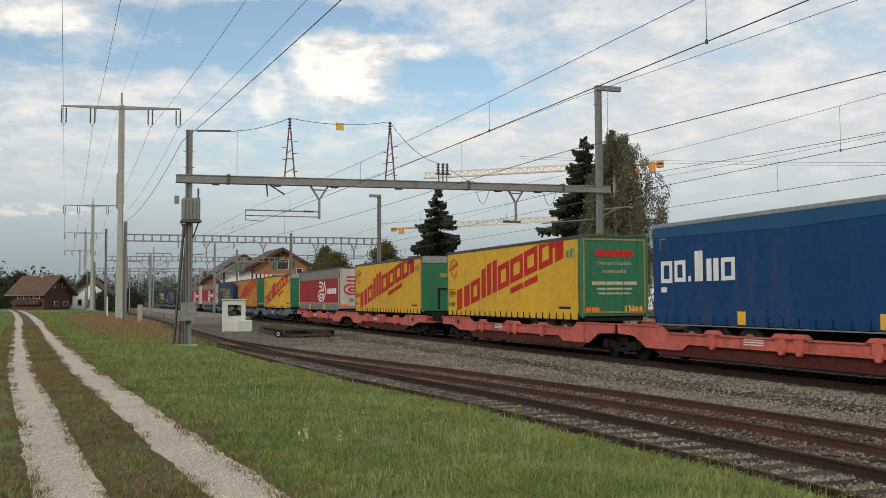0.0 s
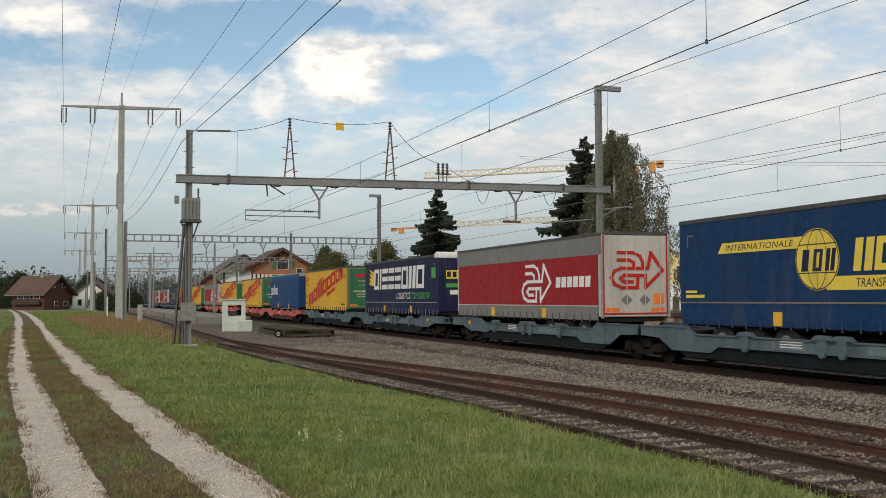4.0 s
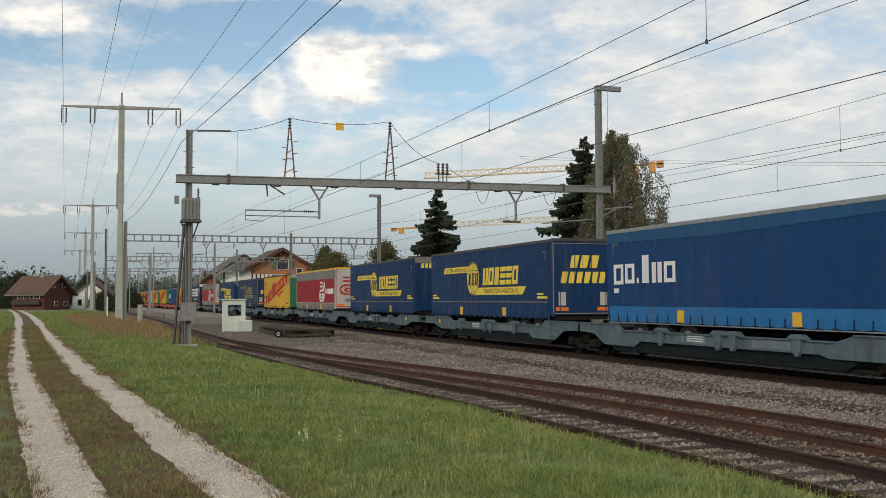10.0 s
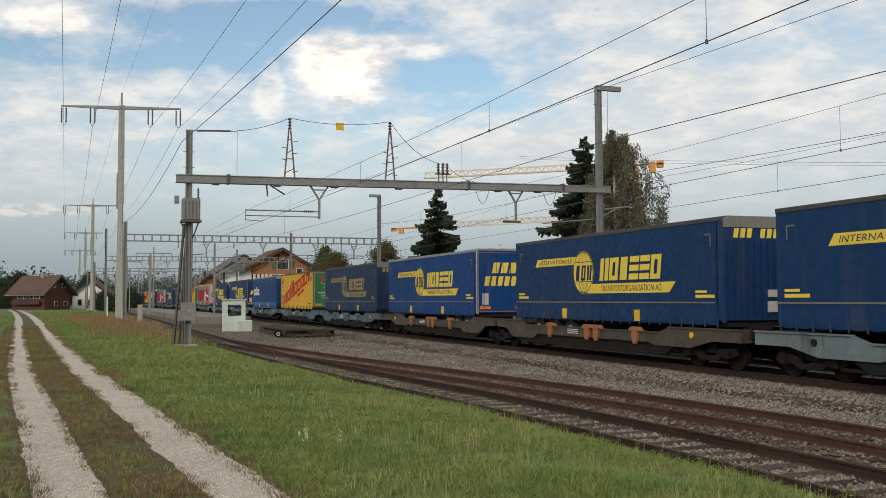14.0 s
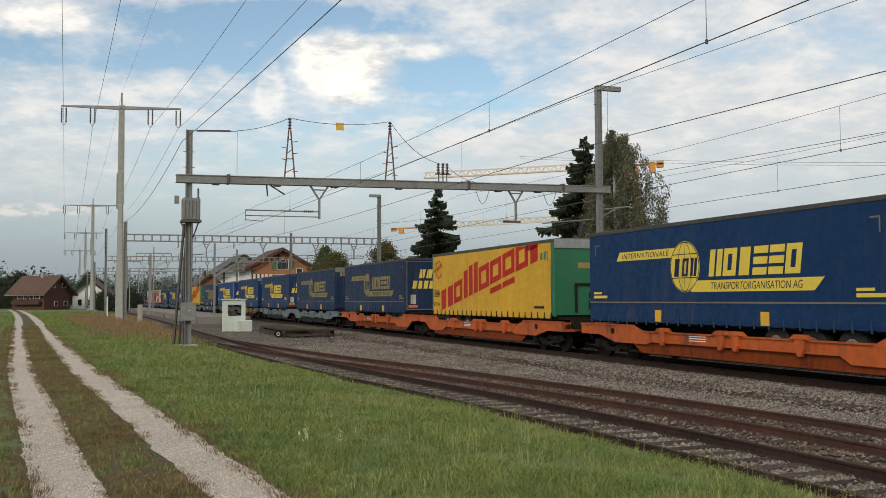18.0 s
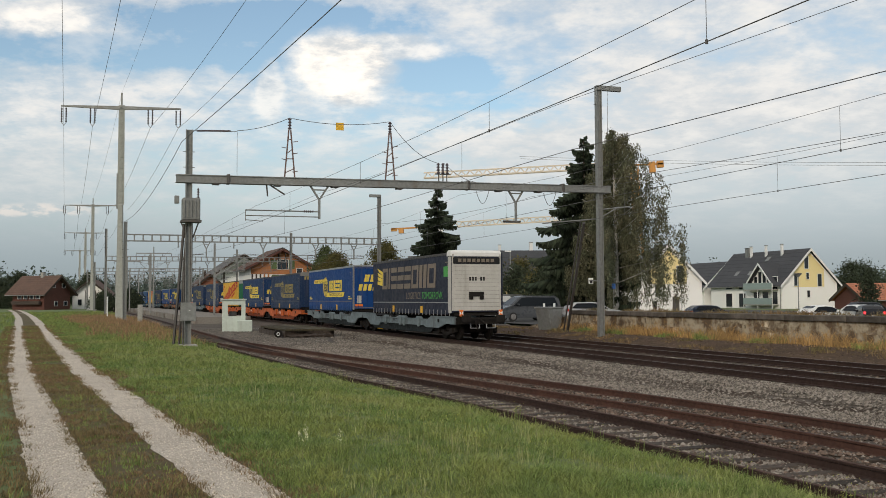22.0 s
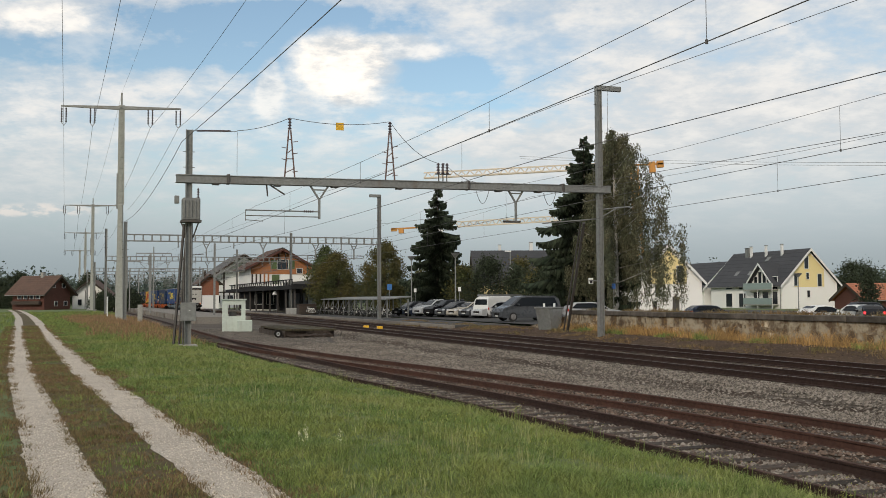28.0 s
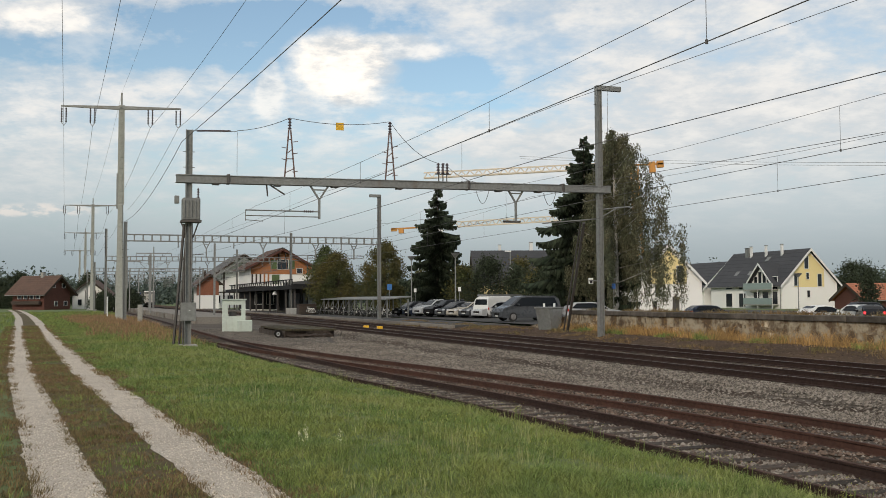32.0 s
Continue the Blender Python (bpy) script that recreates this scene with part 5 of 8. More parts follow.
def near_portal():
    p = thing("catenary_portal", on_track(24.0, 0.0), "grey steel portal with box beam across the tracks", "catenary portal", "catenary portals")
    ml = h_mast(p, -12.03, -0.1, 9.65, 0.28)
    mr = h_mast(p, 8.77, -0.2, 13.1, 0.28)
    bm = B()
    prism(bm, [(12.58, 7.26), (12.58, 7.58), (-9.35, 7.80), (-9.35, 7.48)], -0.17, 0.17, "x")
    prism(bm, [(12.6, 7.56), (12.6, 7.60), (-9.37, 7.82), (-9.37, 7.78)], -0.21, 0.21, "x")
    prism(bm, [(12.6, 7.24), (12.6, 7.28), (-9.37, 7.50), (-9.37, 7.46)], -0.21, 0.21, "x")
    part("beam", bm, STEEL, p, "long grey box beam")
    for n in (-10.3, -0.9 + 2.3, 6.6):
        bm = B()
        z = 7.42 + (n + 12.58) * 0.01
        box(bm, -0.225, 0.225, -n - 0.07, -n + 0.07, z - 0.2, z + 0.24)
        part("clamp", bm, STEEL_DARK, p, "dark beam clamp", 0.02)
    for n in (-10.9, -8.1, -5.4, -2.2, 3.0, 5.2):
        bm = B()
        z = 7.25 + (n + 12.58) * 0.01
        box(bm, -0.2, 0.2, -n - 0.2, -n + 0.1, z - 0.07, z)
        part("bracket", bm, STEEL_DARK, p)
    # feeder posts on the beam
    for n, top in ((-7.48, 9.9), (-2.61, 10.0)):
        bm = B()
        z = 7.62
        for dy in (-0.24, 0.24):
            bar(bm, (0, -n + dy, z), (0, -n + dy * 0.18, top), 0.06)
        for k in range(1, 5):
            zz = z + (top - z) * k / 5
            w = 0.24 * (1 - 0.82 * k / 5)
            bar(bm, (0, -n - w, zz), (0, -n + w, zz - (0.2 if k % 2 else 0)), 0.04)
        for zz in (z + 0.35, z + 1.2, z + 1.75):
            bar(bm, (0, -n - 0.38, zz), (0, -n - 0.1, zz - 0.05), 0.03)
            bar(bm, (0, -n + 0.38, zz - 0.3), (0, -n + 0.1, zz - 0.35), 0.03)
        post = part("feeder_post", bm, material_rusty(), p, "rusty lattice post")
        insulator(post, (0, -n, top), (0, -n, top + 0.55), 0.10, 4)
    bm = B()
    for dy in (-0.3, -0.1, 0.12):
        rod(bm, (0, 0.0 + dy, 7.7), (0, 0.0 + dy, 8.1), 0.03)
    bar(bm, (0, -0.5, 8.1), (0, 0.3, 8.1), 0.05)
    sw = part("switch_frame", bm, STEEL_DARK, p, "line disconnector")
    for dy in (-0.32, -0.1, 0.14):
        insulator(sw, (0, dy, 8.1), (0, dy, 8.65), 0.10, 4)
    # feeder wire, tag and down leads
    top_l, a, b = (0, 11.9, 9.62), (0, 7.48, 10.45), (0, 2.61, 10.55)
    wire(p, sagged(top_l, (0, 9.9, 9.68), 0.02, 3) + sagged((0, 9.9, 9.72), a, 0.12, 6) + sagged(a, b, 0.22, 10) + sagged(b, (0, 0.2, 8.65), 0.35, 8), 0.014, "feeder_wire")
    wire(p, sagged((0, -0.15, 8.65), (0, -2.2, 7.75), 0.25, 6), 0.012, "down_lead")
    wire(p, [(0, 9.9, 9.7), (0, 9.9, 7.6)], 0.01, "down_lead")
    for n in (2.2, 5.9):
        wire(p, sagged((0, -n + 0.35, 7.35), (0, -n - 0.35, 7.38), 0.65, 8), 0.014, "loop_lead")
    bm = B()
    rod(bm, (0, 11.7, 9.62), (0, 10.2, 9.7), 0.045, 0.03, 6)
    part("strain_insulator", bm, PORCELAIN, p)
    bm = B()
    box(bm, -0.01, 0.01, 4.9, 5.28, 10.0, 10.36)
    part("warning_tag", bm, TAG_YELLOW, p, "yellow warning tag on the feeder wire")
    hanger(p, -6.08, 7.3, 5.75)
    hanger(p, 4.0, 7.46, 5.85)
    steady_arm(p, -6.08, -9.5, 5.85)
    bm = B()
    bar(bm, (0, 8.55, 7.28), (0, 8.5, 6.75), 0.06)
    bar(bm, (0, 8.4, 7.28), (0, 7.7, 6.85), 0.06)
    part("arm", bm, STEEL_DARK, p)
    bm = B()
    rod(bm, (0, -3.3, 5.85), (0, -4.25, 5.85), 0.06, 0.05)
    part("dark_fitting", bm, STEEL_DARK, p)
    # cantilever beyond the far mast
    bm = B()
    rod(bm, (0.05, -8.9, 6.6), (0.05, -10.6, 6.8), 0.035)
    rod(bm, (0.05, -8.9, 6.2), (0.05, -9.9, 6.75), 0.03)
    rod(bm, (0.05, -8.6, 6.1), (0.05, -5.5, 5.8), 0.03)
    part("cantilever", bm, STEEL, mr)
    bm = B()
    box(bm, -0.1, 0.1, -10.1, -8.65, 12.86, 13.12)
    part("arm", bm, STEEL, mr, "short top arm", 0.01)
    wire(mr, [(0, -9.35, 12.9), (0, -9.3, 10.5)], 0.01, "down_lead")
    # boxes on the near mast
    bm = B()
    box(bm, -0.35, 0.35, 11.55, 12.32, 5.55, 6.55)
    tr = part("transformer", bm, STEEL, ml, "grey pole transformer", 0.04)
    bm = B()
    for k in range(5):
        y = 11.62 + 0.155 * k
        box(bm, -0.40, -0.34, y - 0.02, y + 0.02, 5.65, 6.45)
    part("cooling_fin", bm, STEEL, tr)
    bm = B()
    box(bm, -0.4, 0.4, 11.5, 12.38, 5.46, 5.55)
    bar(bm, (0, 12.35, 5.46), (0, 12.15, 4.9), 0.06)
    bar(bm, (0, 11.6, 5.46), (0, 11.85, 4.75), 0.06)
    part("bracket", bm, STEEL_DARK, tr)
    bm = B()
    box(bm, -0.12, 0.12, 12.45, 12.65, 6.3, 6.65)
    part("side_box", bm, STEEL, tr, "", 0.02)
    insulator(tr, (-0.1, 11.63, 6.55), (-0.1, 11.63, 7.0), 0.07, 4)
    bm = B()
    box(bm, -0.32, -0.14, 11.7, 12.36, 1.06, 1.88)
    cab = part("cabinet", bm, STEEL, ml, "grey cable cabinet on the mast", 0.02)
    bm = B()
    box(bm, -0.335, -0.32, 11.95, 12.02, 1.5, 1.53)
    part("lock", bm, LOGO_WHITE, cab)
    bm = B()
    rod(bm, (-0.05, 11.9, 1.9), (-0.05, 11.9, 5.5), 0.05)
    rod(bm, (-0.05, 12.25, 0.0), (-0.05, 12.2, 3.5), 0.04)
    part("cable_pipe", bm, STEEL_DARK, ml)
    # propping strut
    st = part("strut", bar(bar(B(), (0.3, 12.62, -0.1), (0.0, 12.22, 5.4), 0.09), (0.3, 12.38, -0.1), (0.0, 12.1, 5.4), 0.07), STEEL_DARK, ml, "dark propping strut")
    bm = B()
    for k in range(5):
        z = 0.7 + k
        bar(bm, (0.3 - z * 0.055, 12.6 - z * 0.074, z), (0.3 - z * 0.055, 12.36 - z * 0.05, z + 0.25), 0.04)
    part("lacing", bm, STEEL_DARK, st)
    return p


def material_rusty():
    if "rusty" not in CACHE:
        CACHE["rusty"] = material("rusty_paint", (0.20, 0.15, 0.15), (0.13, 0.07, 0.05), 0.75, 0.2, grain=8.0, amount=0.8, bump=0.1)
    return CACHE["rusty"]


near_portal()


def truss_portal(s, n0, n1, z, h0, h1, lamp=False):
    """Lattice-girder portal further along the line."""
    p = thing("catenary_portal", on_track(s, 0.0), "grey lattice girder portal across the tracks", "catenary portal", "catenary portals")
    h_mast(p, n0, -0.1, h0, 0.3)
    h_mast(p, n1, 0.0, h1, 0.3)
    bm = B()
    for dz in (0.0, 0.55):
        box(bm, -0.12, 0.12, -n1 - 0.1, -n0 + 0.1, z + dz, z + dz + 0.1)
    part("chord", bm, STEEL, p)
    k = int((n1 - n0) / 0.72)
    for i in range(k + 1):
        y = -n0 - (n1 - n0) * i / k
        part("lattice_post", mesh_cached("lattice_post", lambda: box(B(), -0.1, 0.1, -0.06, 0.06, 0.09, 0.56), STEEL), STEEL, p).matrix_basis = Matrix.Translation((0, y, z))
    if lamp:
        part("lamp_head", box(B(), -0.14, 0.14, -n1 - 0.12, -n1 + 0.95, h1 - 0.22, h1 + 0.04), STEEL, p, "flat lamp head on the mast top", 0.02)
    for n in (-6.6, -1.6, 3.2, 6.8):
        if n0 < n < n1:
            hanger(p, n, z + 0.02, z - 1.4, 0.3)
    for n in (-9.0, -4.2, 1.0, 5.6):
        steady_arm(p, n + 2.2, n, z - 1.3)
        part("drop_rod", rod(B(), (0, -n, z), (0, -n, z - 0.5), 0.05), STEEL, p)
    return p


MESHES = {}


def mesh_cached(key, build, mat, bevel=0.0):
    if key not in MESHES:
        MESHES[key] = mesh_of(key, build(), mat, bevel)
    return MESHES[key]


truss_portal(67.0, -13.4, 9.25, 7.05, 8.75, 11.75, True)
truss_portal(110.0, -14.2, 9.5, 7.0, 11.1, 11.0)
truss_portal(156.0, -14.6, 9.5, 6.9, 8.5, 11.0)
truss_portal(200.0, -14.6, 9.5, 6.9, 8.5, 9.0)
truss_portal(245.0, -14.6, 9.5, 6.9, 8.5, 9.0)


def far_mast(s, n, h, arm=0.0, zb=0.0):
    p = thing("catenary_mast", on_track(s, n, zb), "slim grey steel mast beside the platform track", "mast", "slim masts")
    bm = B()
    box(bm, -0.09, 0.09, -0.11, 0.11, 0, h)
    part("post", bm, STEEL, p)
    if arm:
        bm = B()
        rod(bm, (0, 0, h * 0.82), (0, -arm, h * 0.86), 0.03)
        rod(bm, (0, 0, h * 0.65), (0, -arm * 0.8, h * 0.85), 0.03)
        rod(bm, (0, -arm, h * 0.88), (0, -arm, h * 0.7), 0.02)
        part("cantilever", bm, STEEL, p)


for s, n, h, arm in ((92, -2.9, 8.4, 0), (132, -7.2, 9.0, -2.0), (132, -2.6, 9.0, 2.0), (170, -4.5, 10.5, 3), (178, -7.5, 8, -2), (215, -3, 9, 2),
                     (225, -7.6, 9, -2), (260, -3.5, 9, 2), (270, -12.5, 9, 2), (190, 7.4, 9, -2)):
    far_mast(s, n, h, arm)


def cross_mast(x, y, h, half):
    """Slim mast on the island platform with one long cross arm."""
    p = thing("line_mast", pose(x, y, 0.2, 0, 0, 12), "slim steel mast with one long cross arm on the platform", "mast", "slim masts")
    part("post", rod(B(), (0, 0, 0), (0, 0, h), 0.2, 0.11, 8), STEEL, p)
    part("cross_arm", bar(B(), (-half, 0, h - 1.3), (half, 0, h - 1.3), 0.16, 0.2), STEEL, p)
    for dx in (-half, -half * 0.5, half * 0.5, half):
        insulator(p, (dx, 0, h - 1.4), (dx, 0, h - 2.1), 0.09, 4)


cross_mast(-59.5, 200.0, 12.7, 3.5)
cross_mast(-85.0, 262.0, 13.5, 3.4)
# ---------------------------------------------------------------- power line masts
LINE = [(Vector((19.3, -32.0, 0)), 21.8), (Vector((-30.7, 92.4, 0.1)), 21.75), (Vector((-67.8, 188.0, 0.1)), 21.7), (Vector((-96.4, 262.0, 0.0)), 21.6),
        (Vector((-133, 356, 0)), 21.6)]
CONCRETE_MAST = material("grey_green_concrete", (0.34, 0.35, 0.32), (0.25, 0.25, 0.22), 0.9, grain=5.0, big=0.5, amount=0.7, bump=0.15, dirt=(0.16, 0.14, 0.1, 0.4), streak=True)


def power_mast(i):
    p, h = LINE[i]
    d = (LINE[min(i + 1, 4)][0] - LINE[max(i - 1, 0)][0]).normalized()
    m = thing("power_mast", pose(p.x, p.y, p.z, 0, 0, 190.0), "tall grey power mast with one cross arm and paired insulators", "power mast", "power masts")
    # x of the mast runs along the cross arm
    bm = B()
    prism(bm, [(-0.37, -0.3), (0.37, -0.3), (0.21, 11.0), (-0.21, 11.0)], -0.28, 0.28, "y")
    part("lower_shaft", bm, CONCRETE_MAST, m, "solid tapered shaft", 0.03)
    for sx in (-1, 1):
        bm = B()
        bar(bm, (sx * 0.16, 0, 11.0), (sx * 0.11, 0, h - 1.2), 0.08, 0.32)
        part("upper_rib", bm, CONCRETE_MAST, m)
    for k in range(9):
        z = 11.2 + k * 1.08
        w = 0.16 - 0.05 * k / 9
        bm = B()
        box(bm, -w, w, -0.12, 0.12, z, z + 0.62)
        part("web", bm, CONCRETE_MAST, m)
    bm = B()
    bar(bm, (0, 0, h - 1.3), (0, 0, h), 0.14)
    part("tip", bm, STEEL, m)
    for sx in (-1, 1):
        bm = B()
        z = h - 1.45
        prism(bm, [(0.0, z - 0.2), (sx * 5.5, z - 0.02), (sx * 5.5, z + 0.1), (0.0, z + 0.16)], -0.12, 0.12, "y")
        arm = part("cross_arm", bm, STEEL, m, "tapered steel cross arm")
        for x in (2.65, 5.25):
            for dx in (-0.2, 0.2):
                insulator(arm, (sx * x + dx, 0, z - 0.12), (sx * x + dx, 0, z - 1.55), 0.1, 9)
            bm = B()
            bar(bm, (sx * x - 0.2, 0, z - 1.55), (sx * x, 0, z - 1.85), 0.05)
            bar(bm, (sx * x + 0.2, 0, z - 1.55), (sx * x, 0, z - 1.85), 0.05)
            part("yoke", bm, STEEL, arm)
    bm = B()
    box(bm, 0.22, 0.4, -0.12, 0.06, 10.6, 14.0)
    part("cable_duct", bm, STEEL, m, "pale cable duct", 0.03)
    bm = B()
    box(bm, -0.8, 0.8, -0.8, 0.8, -0.5, 0.15)
    part("footing", bm, CONCRETE, m, "", 0.04)
    return m


for i in (1, 2, 3, 4):
    power_mast(i)

wires = thing("power_line", Matrix.Identity(4), "sagging conductors between the power masts", "power line")
for i in range(4):
    (p, h), (q, k) = LINE[i], LINE[i + 1]
    d = (q - p).normalized()
    side = Vector((-d.y, d.x, 0))
    cross = Vector((-math.cos(radians(10)), -math.sin(radians(10)), 0))
    for off, near in ((-5.25, -6.1), (-2.65, -2.95), (2.65, 3.8), (5.25, 6.75)):
        a, b = p + (side * near if i == 0 else cross * off), q + cross * off
        a.z, b.z = p.z + h - 3.3, q.z + k - 3.3
        wire(wires, sagged(a, b, 1.9 if i == 0 else 1.2, 24), (0.014, 0.016, 0.022, 0.03)[i], "conductor")
    a, b = p + Vector((0, 0, h)), q + Vector((0, 0, k))
    wire(wires, sagged(a, b, 1.0, 20), (0.008, 0.010, 0.014, 0.016)[i], "earth_wire")
# low-voltage pair that reaches the near portal's mast
low = thing("feeder_line", Matrix.Identity(4), "thin feeder wire passing the portal mast", "feeder line")
wire(low, sagged(at(24.0, -12.35, 9.1), at(-62, -6.58, 9.9), 0.6, 20), 0.014, "conductor")
wire(low, sagged(at(24.0, -12.35, 9.1), at(67, -14.0, 8.6), 0.9, 14), 0.014, "conductor")
far_wires = thing("feeder_line", Matrix.Identity(4), "thin wires crossing beyond the tracks", "feeder line")
for y0, y1 in ((23.95, 22.9), (23.6, 22.4)):
    wire(far_wires, sagged((12.0, 150.0, y0), (95.0, 150.0, y1), 0.6, 16), 0.022, "conductor")
for n, z0, z1 in ((8.9, 8.1, 8.0),):
    wire(far_wires, sagged(at(24, n, z0), at(-62, n + 2, z1), 0.7, 16), 0.012, "conductor")
    wire(far_wires, sagged(at(24, n, z0), at(67, n, z1 + 1), 0.4, 12), 0.012, "conductor")
# ---------------------------------------------------------------- walls, platforms, yard
YARD_Z = 0.2
OLD_STONE = material("old_wall_render", (0.52, 0.44, 0.32), (0.16, 0.11, 0.07), 0.95, gloss=0.2, grain=2.2, big=1.4, amount=1.0, bump=0.6, dirt=(0.34, 0.20, 0.075, 0.85), mix_lo=0.42, mix_hi=0.58, vary=0.3)
CAP_STONE = material("dark_coping_stone", (0.13, 0.112, 0.094), (0.07, 0.059, 0.05), 0.95, gloss=0.15, grain=5.0, big=1.0, amount=0.9, bump=0.5, vary=0.25)
PALE_KERB = material("platform_kerb", (0.22, 0.195, 0.165), (0.12, 0.105, 0.088), 0.9, grain=6.0, big=0.8, amount=0.7, bump=0.3, vary=0.15)
WHITE_WALL = material("white_plaster", (0.84, 0.83, 0.80), (0.76, 0.75, 0.71), 0.9, grain=8.0, big=0.3, amount=0.5, bump=0.08)
YELLOW_WALL = material("pale_yellow_plaster", (0.78, 0.65, 0.33), (0.72, 0.58, 0.28), 0.9, grain=8.0, big=0.3, amount=0.5, bump=0.08)
ROOF_TILE = material("dark_roof_tiles", (0.055, 0.056, 0.06), (0.035, 0.036, 0.04), 0.75, grain=9.0, big=0.4, amount=0.8, bump=0.5)
ROOF_BROWN = material("brown_roof_tiles", (0.13, 0.075, 0.052), (0.075, 0.045, 0.035), 0.85, grain=7.0, big=0.5, amount=0.8, bump=0.5)
WOOD_ORANGE = material("orange_brown_boards", (0.42, 0.17, 0.065), (0.30, 0.115, 0.045), 0.8, grain=4.0, big=0.7, amount=0.8, bump=0.2, streak=True)
WOOD_DARK = material("dark_timber", (0.055, 0.038, 0.028), (0.032, 0.024, 0.018), 0.85, grain=6.0, big=0.8, amount=0.8, bump=0.3)
CANOPY_DARK = material("dark_canopy_timber_and_shade", (0.026, 0.025, 0.026), (0.015, 0.015, 0.016), 0.85, gloss=0.2, grain=6.0, big=0.8, amount=0.8, bump=0.3)
WOOD_RED = material("red_brown_boards", (0.115, 0.042, 0.03), (0.07, 0.028, 0.02), 0.85, grain=6.0, big=0.8, amount=0.8, bump=0.3)
SHUTTER = material("green_shutter", (0.09, 0.13, 0.05), None, 0.8, amount=0.5, bump=0.1)
WINDOW_DARK = glass_material("window_glass", (0.025, 0.03, 0.035))
FRAME_WHITE = material("white_frame", (0.72, 0.72, 0.70), None, 0.6, amount=0.2, bump=0)
BALCONY = material("grey_green_panel", (0.26, 0.33, 0.31), (0.2, 0.26, 0.25), 0.6, amount=0.4, bump=0.05)
BARK = material("bark", (0.075, 0.055, 0.042), (0.04, 0.03, 0.024), 0.95, grain=7.0, amount=0.8, bump=0.6)
BIRCH_BARK = material("birch_bark", (0.5, 0.48, 0.44), (0.12, 0.11, 0.1), 0.9, grain=3.0, big=2.0, amount=0.8, bump=0.3)
SPRUCE = material("spruce_needles", (0.026, 0.038, 0.024), (0.042, 0.052, 0.03), 0.85, gloss=0.2, grain=1.0, amount=0.8, bump=0, island=0.45)
BIRCH = material("birch_leaves", (0.088, 0.098, 0.057), (0.14, 0.126, 0.074), 0.8, gloss=0.3, grain=0.6, amount=0.8, bump=0, island=0.45)
LEAF_MAPLE = material("maple_leaves", (0.052, 0.064, 0.022), (0.125, 0.098, 0.03), 0.8, gloss=0.3, grain=0.35, big=0.3, amount=0.9, bump=0, island=0.4)
# Darker copy of the green leaves, with shade painted into its colour.
LEAF_DARK = material("dark_leaves_painted_shade", (0.034, 0.046, 0.028), (0.055, 0.066, 0.038), 0.85, gloss=0.2, grain=0.5, amount=0.8, bump=0, island=0.4)
# Far leaves are paler and bluer: distance haze is put into the colour.
FAR_LEAF = material("far_leaves_painted_haze", (0.075, 0.10, 0.085), (0.105, 0.125, 0.105), 0.95, gloss=0.1, grain=0.05, big=0.02, amount=0.8, bump=0, island=0.25)
LEAF_GREEN = material("dark_green_leaves", (0.055, 0.075, 0.028), (0.085, 0.10, 0.038), 0.8, gloss=0.3, grain=0.5, amount=0.8, bump=0, island=0.45)


def stone_wall():
    """Old loading-bank wall along the yard, with coping slabs."""
    w = thing("bank_wall", on_track(0, 0), "weathered ochre bank wall with dark coping slabs", "wall", kind="structure")
    bm = B()
    box(bm, -30.0, 33.0, -12.1, -11.6, -0.5, 1.02)
    part("wall_face", bm, OLD_STONE, w)
    me = mesh_cached("coping", lambda: box(B(), 0.01, 1.79, -12.25, -11.5, 1.0, 1.24), CAP_STONE, 0.02)
    for i in range(35):
        ob = part("coping", me, CAP_STONE, w)
        ob.matrix_basis = pose(-30.0 + 1.8 * i, 0.012 * math.sin(i * 3.3), 0.01 * math.sin(i * 2.1))
    stone = mesh_cached("wall_stone", lambda: box(B(), 0, 1.12, -11.62, -11.585, 0, 0.42), OLD_STONE, 0.012)
    for i in range(52):
        for j in range(3):
            if random.random() < 0.4:
                ob = part("stone", stone, OLD_STONE, w)
                ob.matrix_basis = pose(-29.8 + 1.2 * i + 0.9 * random.random(), 0.012 * random.random(), -0.3 + 0.44 * j + 0.1 * random.random(), 0, 9 * (random.random() - 0.5)) @ Matrix.Diagonal((0.35 + 0.7 * random.random(), 1, 0.4 + 0.7 * random.random(), 1))
    # low end towards the station
    bm = B()
    prism(bm, [(33.0, -0.4), (39.0, -0.4), (39.0, 0.1), (33.0, 0.95)], -12.1, -11.6, "y")
    part("wall_ramp", bm, OLD_STONE, w)


stone_wall()
sheet("yard", [-40, -10, 10, 30, 50, 70, 90, 110, 140], lambda s: 12.4, lambda s: 70.0, YARD_Z - 0.05, ASPHALT, "grey asphalt station yard and car park", "yard", 48)
bank = thing("bank_top", on_track(0, 0), "grassy earth top behind the bank wall", "bank", kind="structure")
bm = B()
prism(bm, [(-12.1, -0.2), (-14.5, -0.2), (-13.2, 1.12), (-12.1, 1.2)], -30, 33, "x")
part("earth", bm, LITTER, bank)

# side platform by the station, and the island platform
PAVING = material("worn_platform_gravel", (0.27, 0.25, 0.22), (0.17, 0.15, 0.13), 0.95, gloss=0.15, grain=9.0, big=0.4, amount=0.8, bump=0.5)


